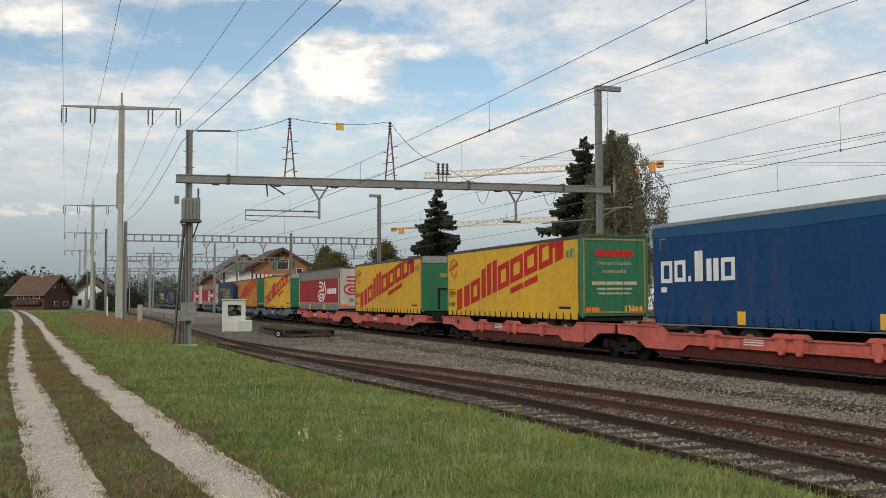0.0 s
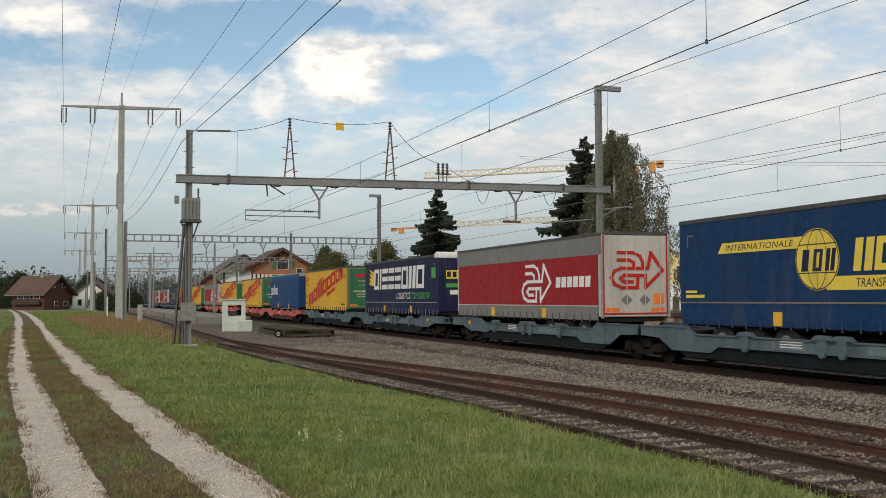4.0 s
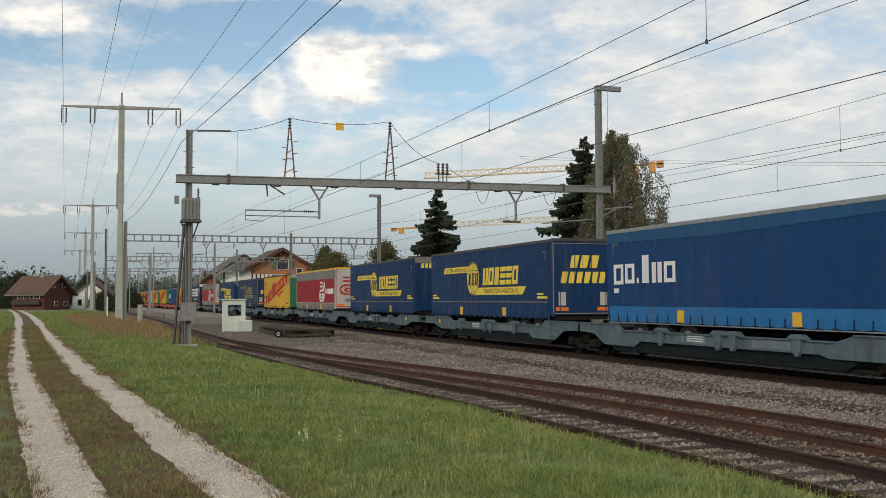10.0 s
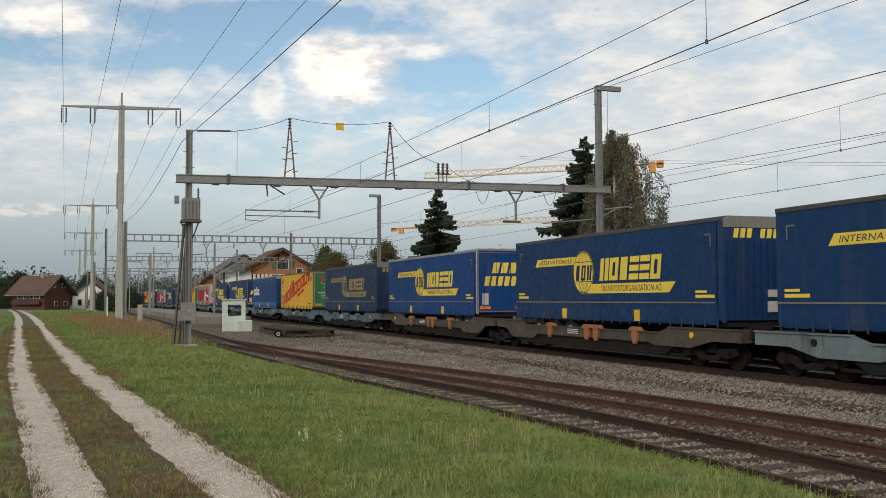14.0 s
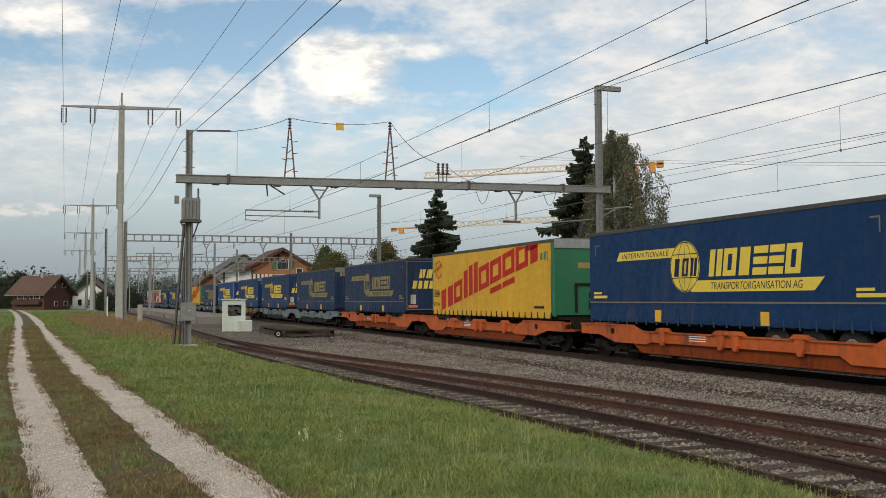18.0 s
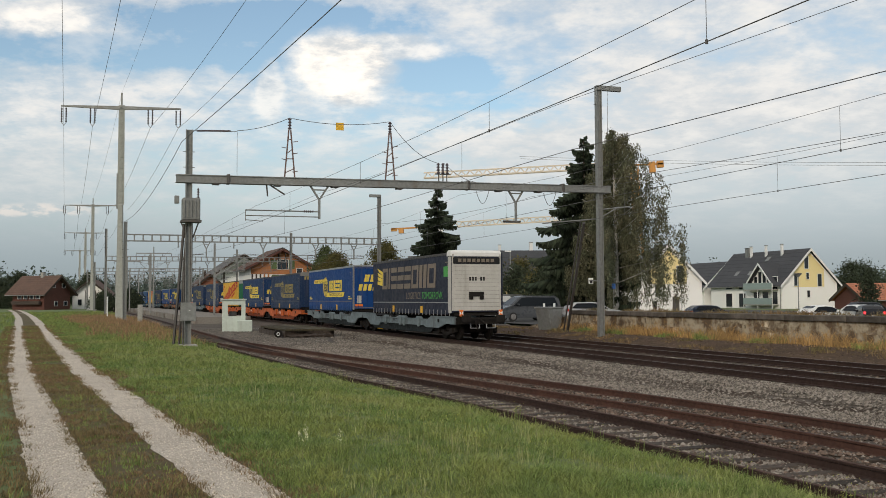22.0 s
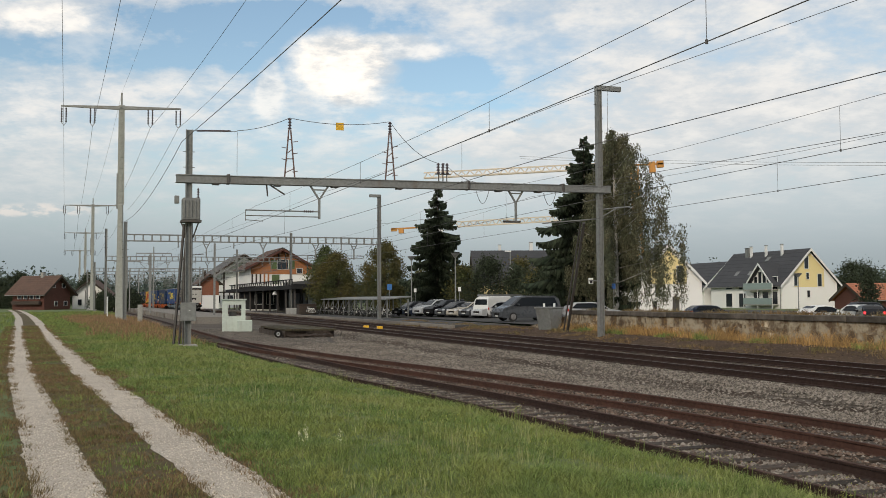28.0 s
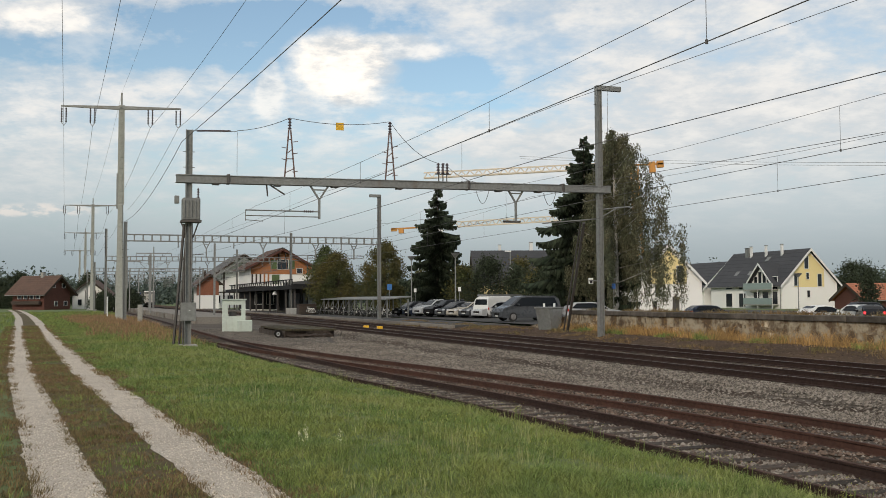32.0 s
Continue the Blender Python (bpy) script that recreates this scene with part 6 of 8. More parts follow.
def platform(s0, s1, n0, n1, z, label):
    p = thing("platform", on_track(s0, (n0 + n1) / 2) if s0 < 60 else on_track(s0, (n0 + n1) / 2), label, "platform", kind="structure")
    L, W = s1 - s0, (n1 - n0) / 2
    k = max(1, int(L / 12))
    for i in range(k):
        a, b = L * i / k, L * (i + 1) / k
        bm = B()
        d0 = -(bend(s0 + a) - bend(s0))
        box(bm, a, b, -W + 0.3 + d0, W - 0.3 + d0, -0.5, z)
        part("paving", bm, ASPHALT if z < 0.2 else PAVING, p)
        for sg in (-1, 1):
            bm = B()
            y0, y1 = sorted((sg * (W - 0.29) + d0, sg * W + d0))
            box(bm, a + 0.01, b - 0.01, y0, y1, -0.5, z + 0.012)
            part("kerb", bm, PALE_KERB, p, "", 0.02)
    return p


platform(44.0, 192.0, 7.9, 12.4, 0.10, "low asphalt side platform with a worn kerb")
platform(78.0, 260.0, -6.6, -1.0, 0.30, "low island platform with pale concrete kerb")

# ---------------------------------------------------------------- buildings


def window(parent, m, w, h, shutter=False):
    f = part("window", box(box(box(box(B(), -w / 2 - 0.07, -w / 2, -0.06, 0.05, 0, h), w / 2, w / 2 + 0.07, -0.06, 0.05, 0, h), -w / 2 - 0.07, w / 2 + 0.07, -0.06, 0.05, h, h + 0.07),
                               -w / 2 - 0.1, w / 2 + 0.1, -0.1, 0.05, -0.07, 0), FRAME_WHITE, parent)
    f.matrix_basis = m
    part("pane", box(B(), -w / 2, w / 2, -0.012, 0.01, 0, h), WINDOW_DARK, f, "dark glass")
    if shutter:
        for sg in (-1, 1):
            part("shutter", box(B(), *sorted((sg * (w / 2 + 0.1), sg * (w / 2 + 0.1 + w * 0.55))), -0.09, -0.045, 0, h), SHUTTER, f)
    return f


def gable_house(name, m, length, width, eave, ridge, wall_mat, roof_mat, label, over=0.6, gable_mat=None, gable_z=None):
    """x along the ridge, y across; the origin at the base of the middle."""
    h = thing(name, m, label, "house")
    hw = width / 2
    bm = B()
    prism(bm, [(-hw, -0.4), (hw, -0.4), (hw, eave), (0, ridge - 0.15), (-hw, eave)], -length / 2, length / 2, "x")
    part("wall", bm, wall_mat, h)
    k = (ridge - eave) / hw
    for sg in (-1, 1):
        bm = B()
        y1 = hw + over
        pts = [(0, ridge), (sg * y1, ridge - k * y1), (sg * y1, ridge - k * y1 + 0.22), (0, ridge + 0.24)]
        prism(bm, pts, -length / 2 - over, length / 2 + over, "x")
        r = part("roof", bm, roof_mat, h)
        nrow = 9
        for i in range(nrow):
            ya, yb = y1 * i / nrow, y1 * (i + 0.96) / nrow
            bm = B()
            prism(bm, [(sg * ya, ridge + 0.245 - k * ya), (sg * yb, ridge + 0.275 - k * yb), (sg * yb, ridge + 0.24 - k * yb), (sg * ya, ridge + 0.235 - k * ya)],
                  -length / 2 - over, length / 2 + over, "x")
            part("tile_course", bm, roof_mat, r)
        for ex in (-1, 1):
            bm = B()
            x = ex * (length / 2 + over)
            prism(bm, [(0, ridge - 0.2), (sg * y1, ridge - k * y1 - 0.2), (sg * y1, ridge - k * y1 + 0.26), (0, ridge + 0.27)], *sorted((x, x + ex * 0.05)), "x")
            part("verge_board", bm, FRAME_WHITE if wall_mat is WHITE_WALL and roof_mat is ROOF_TILE else WOOD_DARK, h)
        bm = B()
        rod(bm, (-length / 2 - over, sg * (y1 + 0.06), ridge - k * y1 + 0.08), (length / 2 + over, sg * (y1 + 0.06), ridge - k * y1 + 0.08), 0.07)
        part("gutter", bm, STEEL, h)
    return h


def facing(x0, y0, x1, y1):
    return math.degrees(math.atan2(y1 - y0, x1 - x0))


def chimney(parent, x, y, z0, z1, w=0.3, mat=None):
    bm = B()
    box(bm, x - w / 2, x + w / 2, y - w / 2, y + w / 2, z0, z1)
    c = part("chimney", bm, mat or FRAME_WHITE, parent)
    bm = B()
    box(bm, x - w / 2 - 0.06, x + w / 2 + 0.06, y - w / 2 - 0.06, y + w / 2 + 0.06, z1, z1 + 0.08)
    part("cap", bm, STEEL, c)


def white_house_one():
    """White gabled house, its gable turned to the yard, half hidden by the birch."""
    h = gable_house("house", pose(30.6, 138.2, 0, 0, 0, 88), 14.5, 8.8, 4.3, 9.0, WHITE_WALL, ROOF_TILE, "white gabled house with pale yellow upper gable, behind the birch")
    x = -7.25 - 0.03
    bm = B()
    prism(bm, [(-2.4, 3.8), (2.6, 3.8), (2.6, 5.8), (0, 8.5), (-2.4, 6.0)], x - 0.004, x, "x")
    part("yellow_panel", bm, YELLOW_WALL, h, "pale yellow plaster panel")
    turn = Matrix.Rotation(-math.pi / 2, 4, "Z")
    for y, z, w, hh in ((-1.5, 4.0, 0.8, 2.2), (1.5, 2.6, 0.7, 1.1), (1.9, -0.1 + 0.6, 0.5, 1.0)):
        window(h, Matrix.Translation((x - 0.02, y, z)) @ turn, w, hh)
    bm = B()
    box(bm, x - 0.05, x, -0.9 - 0.45, -0.9 + 0.45, -0.1, 2.1)
    part("door", bm, STEEL_DARK, h, "grey front door")
    return h


def white_house_two():
    h = gable_house("house", pose(57.05, 169.6, 0, 0, 0, 106.5), 21.0, 10.6, 4.25, 9.7, WHITE_WALL, ROOF_TILE, "long white house with dark tiled roof, dormer and balconies")
    x = -10.5 - 0.03
    turn = Matrix.Rotation(-math.pi / 2, 4, "Z")
    bm = B()
    prism(bm, [(-2.8, 3.6), (2.9, 3.6), (2.9, 6.4), (0, 9.3), (-2.8, 6.5)], x - 0.004, x, "x")
    part("yellow_panel", bm, YELLOW_WALL, h, "pale yellow plaster panel")
    for y, z, w, hh in ((0.6, 6.6, 0.75, 2.0), (2.7, 3.8, 0.6, 1.9), (0.4, 4.9, 0.5, 1.0), (-1.9, 3.7, 0.75, 2.0), (0.3, 1.9, 0.5, 1.1)):
        window(h, Matrix.Translation((x - 0.02, y, z)) @ turn, w, hh)
    part("downpipe", rod(B(), (-10.2, 5.4, 0.0), (-10.2, 5.4, 4.2), 0.07, 0.07, 6), STEEL, h)
    # gabled dormer with balconies on the long side that faces the line (+y)
    flip = Matrix.Rotation(math.pi, 4, "Z")
    d = part("dormer", prism(B(), [(-9.0, 4.2), (-2.4, 4.2), (-5.7, 7.3)], 1.0, 5.6, "y"), WHITE_WALL, h, "white gabled dormer")
    for sg in (-1, 1):
        bm = B()
        prism(bm, [(-5.7, 7.45), (-5.7 + sg * 3.9, 3.75), (-5.7 + sg * 3.9, 4.0), (-5.7, 7.7)], 0.5, 6.4, "y")
        part("dormer_roof", bm, ROOF_TILE, d)
        bm = B()
        prism(bm, [(-5.7, 7.3), (-5.7 + sg * 3.95, 3.55), (-5.7 + sg * 3.95, 3.95), (-5.7, 7.68)], 6.4, 6.46, "y")
        part("verge_board", bm, FRAME_WHITE, d)
    for i in range(4):
        window(d, Matrix.Translation((-7.5 + 1.2 * i, 5.64, 4.35)) @ flip, 0.9, 1.8 if i in (1, 2) else 1.0)
    for z in (0.6, 3.1):
        b = part("balcony", box(B(), -9.6, -1.6, 5.1, 6.6, z, z + 0.16), CONCRETE, h)
        part("balcony_panel", box(B(), -9.6, -1.6, 6.55, 6.62, z + 0.16, z + 1.2), BALCONY, b, "grey-green balcony panel")
        for xx in (-9.6, -5.6, -1.6):
            part("balcony_post", box(B(), xx - 0.05, xx + 0.05, 6.48, 6.58, z - 2.4, z + 1.15), FRAME_WHITE, b)
        for i in range(3):
            window(h, Matrix.Translation((-8.6 + 2.5 * i, 5.33, z + 0.2)) @ flip, 1.6, 2.0)
    for xx in (0.6, 4.6):
        window(h, Matrix.Translation((xx, 5.33, 0.3)) @ flip, 1.9, 2.3)
        window(h, Matrix.Translation((xx, 5.33, 3.35)) @ flip, 1.9, 0.6)
    for xx, zz in ((0.5, 5.8), (4.5, 5.8), (-1.5, 8.2), (-3.0, 5.9)):
        k = (9.7 - 4.25) / 5.1
        y = (9.7 - zz) / k
        sl = part("skylight", box(B(), -0.5, 0.5, -0.5, 0.5, 0.0, 0.12), STEEL, h, "roof window")
        sl.matrix_basis = Matrix.Translation((xx, y, zz + 0.28)) @ Matrix.Rotation(-math.atan(k), 4, "X")
    for xx in (-4.5, 0.0, 4.4):
        chimney(h, xx, 0.8, 8.6, 10.9, 0.35)
    chimney(h, 5.6, 0.5, 8.9, 10.7, 0.9, STEEL)
    # lower wing that joins it at the far end
    wing = gable_house("house", pose(51.2, 187.5, 0, 0, 0, 106.5), 12.0, 9.6, 3.9, 8.4, WHITE_WALL, ROOF_TILE, "lower white wing with dark roof and a balcony")
    b = part("balcony", box(B(), -5.8, 1.0, 4.7, 6.2, 3.0, 3.16), CONCRETE, wing)
    part("balcony_panel", box(B(), -5.8, 1.0, 6.15, 6.22, 3.16, 4.2), BALCONY, b, "grey-green balcony panel")
    for i in range(2):
        window(wing, Matrix.Translation((-4.4 + 3.0 * i, 4.83, 0.3)) @ flip, 2.0, 2.2)
    return h


def white_house_three():
    """Dark roof behind the hedge."""
    h = gable_house("house", pose(15.0, 154.0, 0, 0, 0, 3), 20.0, 11.0, 4.4, 9.3, YELLOW_WALL, ROOF_TILE, "house with broad dark tiled roof behind the hedge")
    for xx, zz in ((1.5, 7.6), (2.0, 5.6), (-4.5, 6.2)):
        k = (9.3 - 4.4) / 5.5
        sl = part("skylight", box(B(), -0.45, 0.45, -0.5, 0.5, 0.0, 0.1), STEEL, h, "roof window")
        sl.matrix_basis = Matrix.Translation((xx, -(9.3 - zz) / k, zz + 0.28)) @ Matrix.Rotation(math.atan(k), 4, "X")
    chimney(h, -1.0, 0.5, 9.0, 10.8, 0.5)
    chimney(h, -6.0, 0.5, 9.0, 10.4, 0.4)
    return h


white_house_one()
white_house_two()
white_house_three()
low = gable_house("house", pose(68.0, 150.0, 0, 0, 0, 10), 12, 8, 1.6, 3.8, WOOD_RED, material("orange_roof_tiles", (0.42, 0.16, 0.085), (0.3, 0.11, 0.06), 0.85, grain=6.0, amount=0.7, bump=0.4),
                  "low house with an orange tiled roof")


def station():
    """Station: timber gable over a white storey, a long dark canopy on the track side."""
    st = gable_house("station_building", on_track(155.0, 16.0, 0.3), 12.0, 10.8, 7.4, 10.5, WHITE_WALL, ROOF_BROWN, "station building with orange timber gable and white storey", 1.1)
    x = -6.03
    turn = Matrix.Rotation(-math.pi / 2, 4, "Z")
    bm = B()
    prism(bm, [(-5.35, 6.1), (5.35, 6.1), (5.35, 7.45), (0, 10.25), (-5.35, 7.45)], x - 0.05, x, "x")
    part("gable_boarding", bm, WOOD_ORANGE, st, "orange-brown gable boarding")
    for k in range(13):
        y = -5.2 + 0.86 * k
        part("batten", box(B(), x - 0.08, x - 0.05, y - 0.02, y + 0.02, 6.1, 7.3 + (5.3 - abs(y)) * 0.5), WOOD_ORANGE, st)
    window(st, Matrix.Translation((x - 0.06, -0.2, 7.0)) @ turn, 1.9, 1.6, True)
    window(st, Matrix.Translation((x - 0.06, -3.2, 6.3)) @ turn, 1.0, 0.8)
    for sg in (-1, 1):
        part("verge_beam", bar(B(), (x - 1.05, 0, 10.35), (x - 1.05, sg * 6.5, 6.95), 0.3, 0.35), WOOD_RED, st, "brown verge beam")
        part("gable_post", bar(B(), (x - 0.9, sg * 0.6, 10.0), (x - 0.1, sg * 0.6, 8.6), 0.2), WOOD_DARK, st)
    for k, y in enumerate((5.1, 4.4, 3.7, 3.0, 2.3)):
        part("timber_post", box(B(), x - 0.06, x - 0.003, y - 0.14, y + 0.14, 4.4, 6.1), WOOD_ORANGE if k > 2 else WOOD_DARK, st)
    part("shutter", box(B(), x - 0.09, x - 0.004, 0.4, 1.7, 4.4, 6.0), SHUTTER, st, "green shutter")
    part("downpipe", rod(B(), (x - 0.1, -4.6, 3.5), (x - 0.1, -4.6, 9.4), 0.12), STEEL, st)
    # The near-black timber colour stands in for shade on the ground floor walls.
    part("ground_floor", box(B(), x - 0.02, 6.02, -5.42, 5.42, 0.0, 4.0), CANOPY_DARK, st, "ground floor, dark colour painted in for canopy shade")
    for y in (4.0, 2.0, 0.0, -2.0, -4.0):
        window(st, Matrix.Translation((x - 0.05, y, 0.9)) @ turn, 1.2, 1.9)
    # the canopy: x along the platform
    can = thing("platform_canopy", on_track(108.0, 11.6, 0.1), "long dark timber platform canopy with a lattice railing", "canopy")
    part("canopy_roof", box(B(), 0, 62, -5.2, 2.4, 3.55, 3.75), CANOPY_DARK, can, "dark flat canopy roof", 0.0)
    part("fascia", box(B(), -0.1, 62, 2.4, 2.5, 3.25, 3.8), CANOPY_DARK, can)
    part("fascia", box(B(), -0.14, -0.02, -5.2, 2.5, 3.25, 3.95), CANOPY_DARK, can)
    part("skylight_strip", box(B(), 0.5, 22, -5.0, -0.8, 3.78, 4.5), STEEL_DARK, can, "grey raised roof strip")
    for k in range(30):
        xx = 0.4 + 1.9 * k
        part("railing_post", bar(B(), (xx, 2.3, 3.75), (xx, 2.3, 4.55), 0.12), CANOPY_DARK, can)
        part("railing_brace", bar(B(), (xx, 2.3, 3.8), (xx + 0.95, 2.3, 4.5), 0.09), STEEL, can)
    part("railing_bar", bar(B(), (0.2, 2.3, 4.55), (58, 2.3, 4.55), 0.12), CANOPY_DARK, can)
    for k in range(11):
        xx = 0.6 + 6.0 * k
        for y in (1.9, -3.0):
            bm = B()
            box(bm, xx - 0.11, xx + 0.11, y - 0.11, y + 0.11, 0, 3.5)
            bar(bm, (xx, y, 2.6), (xx + 0.9, y, 3.5), 0.1)
            part("canopy_post", bm, STEEL_DARK, can)
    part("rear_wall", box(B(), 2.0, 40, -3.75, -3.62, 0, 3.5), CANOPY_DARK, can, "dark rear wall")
    for k in range(6):
        part("wall_panel", box(B(), 3.0 + 5 * k, 6.6 + 5 * k, -3.62, -3.56, 0.7, 2.9), material_dim(), can, "grey glazed panel")
    part("end_wall", box(B(), 1.9, 2.0, -3.6, -0.2, 0, 3.5), material_dim(), can, "grey-blue end wall")
    part("lantern", rod(B(), (14.0, 2.0, 2.6), (14.0, 2.0, 3.1), 0.42, 0.15, 10), LOGO_WHITE, can, "round pale lamp")
    wall = thing("planter_wall", on_track(101.0, 9.2, 0.1), "low pale concrete wall at the platform end", "wall")
    part("block", box(B(), 0, 9.0, -1.6, 0.4, -0.1, 0.75), CONCRETE, wall, "", 0.04)
    tank = thing("platform_cabinet", on_track(99.0, 9.0, 0.1), "dark rounded cabinet on the platform", "cabinet")
    part("body", box(B(), -0.9, 0.9, -1.3, 0.9, 0, 1.2), WOOD_DARK, tank, "", 0.12)
    part("lid", box(B(), -0.95, 0.95, -1.35, 0.95, 1.2, 1.32), WOOD_DARK, tank, "", 0.04)
    # white house with a very wide roof further on
    wing = gable_house("chalet", on_track(222.0, 20.6, 0.0), 18.0, 18.5, 6.3, 12.6, WHITE_WALL, material("grey_roof_tiles", (0.12, 0.115, 0.11), (0.08, 0.07, 0.065), 0.8, grain=6.0, amount=0.8, bump=0.4),
                       "white timber-framed house with a very wide grey roof", 2.0)
    xg = -9.03
    for y in (-7.5, -4.5, -1.5, 1.5, 4.5, 7.5):
        part("timber_post", box(B(), xg - 0.05, xg - 0.0, y - 0.18, y + 0.18, 0, 8.5 if abs(y) < 5 else 6.4), WOOD_DARK, wing)
        window(wing, Matrix.Translation((xg - 0.05, y + 1.5, 1.2)) @ turn, 1.3, 1.8)
    part("cross_timber", box(B(), xg - 0.05, xg, -9.2, 9.2, 3.6, 3.9), WOOD_DARK, wing)
    for sg in (-1, 1):
        part("brace_timber", bar(B(), (xg - 1.9, 0, 11.6), (xg - 1.9, sg * 11.2, 5.0), 0.35, 0.45), STEEL, wing, "weathered grey verge timber")
    part("tie_timber", bar(B(), (xg - 1.9, -5.5, 8.9), (xg - 1.9, 5.5, 8.9), 0.3), STEEL, wing)
    brick = gable_house("house", on_track(203.0, 10.9, 0.0), 7.0, 3.9, 5.9, 7.5, material("brick_red_wall", (0.27, 0.105, 0.06), (0.19, 0.07, 0.04), 0.9, grain=4.0, amount=0.6, bump=0.2), ROOF_BROWN, "red-brown house beside the far platform", 0.8)
    chimney(brick, 1.5, 0.5, 7.2, 8.6, 0.7, WOOD_DARK)
    part("lower_storey", box(B(), -3.53, 3.53, -1.98, 1.98, 0, 3.0), WHITE_WALL, brick, "white ground floor")


def material_dim():
    if "dim" not in CACHE:
        CACHE["dim"] = material("dull_blue_grey_panel", (0.075, 0.09, 0.10), (0.05, 0.06, 0.065), 0.5, grain=3.0, amount=0.6, bump=0.05)
    return CACHE["dim"]


station()


def shelter():
    sh = thing("bicycle_shelter", on_track(73.0, 12.9, 0.1), "long low bicycle shelter with grey roof and diagonal braces", "shelter")
    L = 33.0
    bm = B()
    prism(bm, [(-1.3, 2.05), (1.35, 1.8), (1.35, 1.92), (-1.3, 2.17)], -0.3, L + 0.3, "x")
    part("roof", bm, STEEL, sh, "grey sheet roof")
    for i in range(14):
        x = L * i / 13
        for y in (-1.1, 1.1):
            part("post", box(B(), x - 0.06, x + 0.06, y - 0.06, y + 0.06, -0.1, 1.9), STEEL, sh)
        if i < 13:
            part("brace", bar(B(), (x, 1.1, 1.85), (x + L / 13, 1.1, 0.2), 0.08), STEEL, sh, "pale diagonal brace")
    part("rail", box(B(), 0, L, 1.07, 1.13, 0.45, 0.53), STEEL, sh)
    return sh


shelter()
RUBBER = TYRE


def bicycle(m, col):
    b = thing("bicycle", m, "parked bicycle leaning in the shelter", "bicycle", "parked bicycles")
    fr = B()
    for a, c in (((0.0, 0.35), (0.45, 0.3)), ((0.45, 0.3), (0.3, 0.85)), ((0.3, 0.8), (0.85, 0.8)), ((0.85, 0.85), (0.45, 0.3)), ((0.85, 0.95), (1.02, 0.35)), ((0.0, 0.35), (0.3, 0.8))):
        rod(fr, (a[0], 0, a[1]), (c[0], 0, c[1]), 0.02, 0.02, 5)
    part("bicycle_frame", fr, col, b)
    for x in (0.0, 1.02):
        bm = B()
        for i in range(14):
            t, u = 2 * math.pi * i / 14, 2 * math.pi * (i + 1) / 14
            rod(bm, (x + 0.33 * math.cos(t), 0, 0.35 + 0.33 * math.sin(t)), (x + 0.33 * math.cos(u), 0, 0.35 + 0.33 * math.sin(u)), 0.02, 0.02, 4)
        part("wheel", bm, RUBBER, b)
    part("handlebar", rod(B(), (0.85, -0.28, 1.0), (0.85, 0.28, 1.0), 0.015, 0.015, 5), STEEL, b)
    part("saddle", box(B(), 0.17, 0.42, -0.07, 0.07, 0.88, 0.94), RUBBER, b, "", 0.02)
    return b


bike = bicycle(on_track(74.2, 12.6, 0.1, 95), LOGO_WHITE)
dark_bike = bicycle(on_track(75.0, 12.7, 0.1, 88), LOGO_BLACK)
for i in range(30):
    copy_thing(dark_bike if i % 3 else bike, on_track(75.9 + 0.98 * i, 12.6 + 0.1 * math.sin(i * 2.2), 0.1, 95 + 8 * math.sin(i * 1.7)))
for i in range(4):
    copy_thing(bike, on_track(95.5 + 1.1 * i, 9.6, 0.1, 60 - 7 * i))

# ---------------------------------------------------------------- vehicles
CAR_GLASS = glass_material("car_glass", (0.008, 0.010, 0.012), 0.03, 1.28)
LAMP_GLASS = glass_material("lamp_glass", (0.55, 0.56, 0.58), 0.1)
TAIL_RED = glow_material("lit_tail_lamp", (1.0, 0.05, 0.06), 2.2)
PLATE = material("plate", (0.6, 0.6, 0.58), None, 0.5, amount=0.2, bump=0)


def paint(name, col, rough=0.25):
    m = material(name, col, tuple(c * 0.85 for c in col), rough, 0.0, gloss=0.3, grain=3.0, big=1.0, amount=0.4, bump=0)
    return m


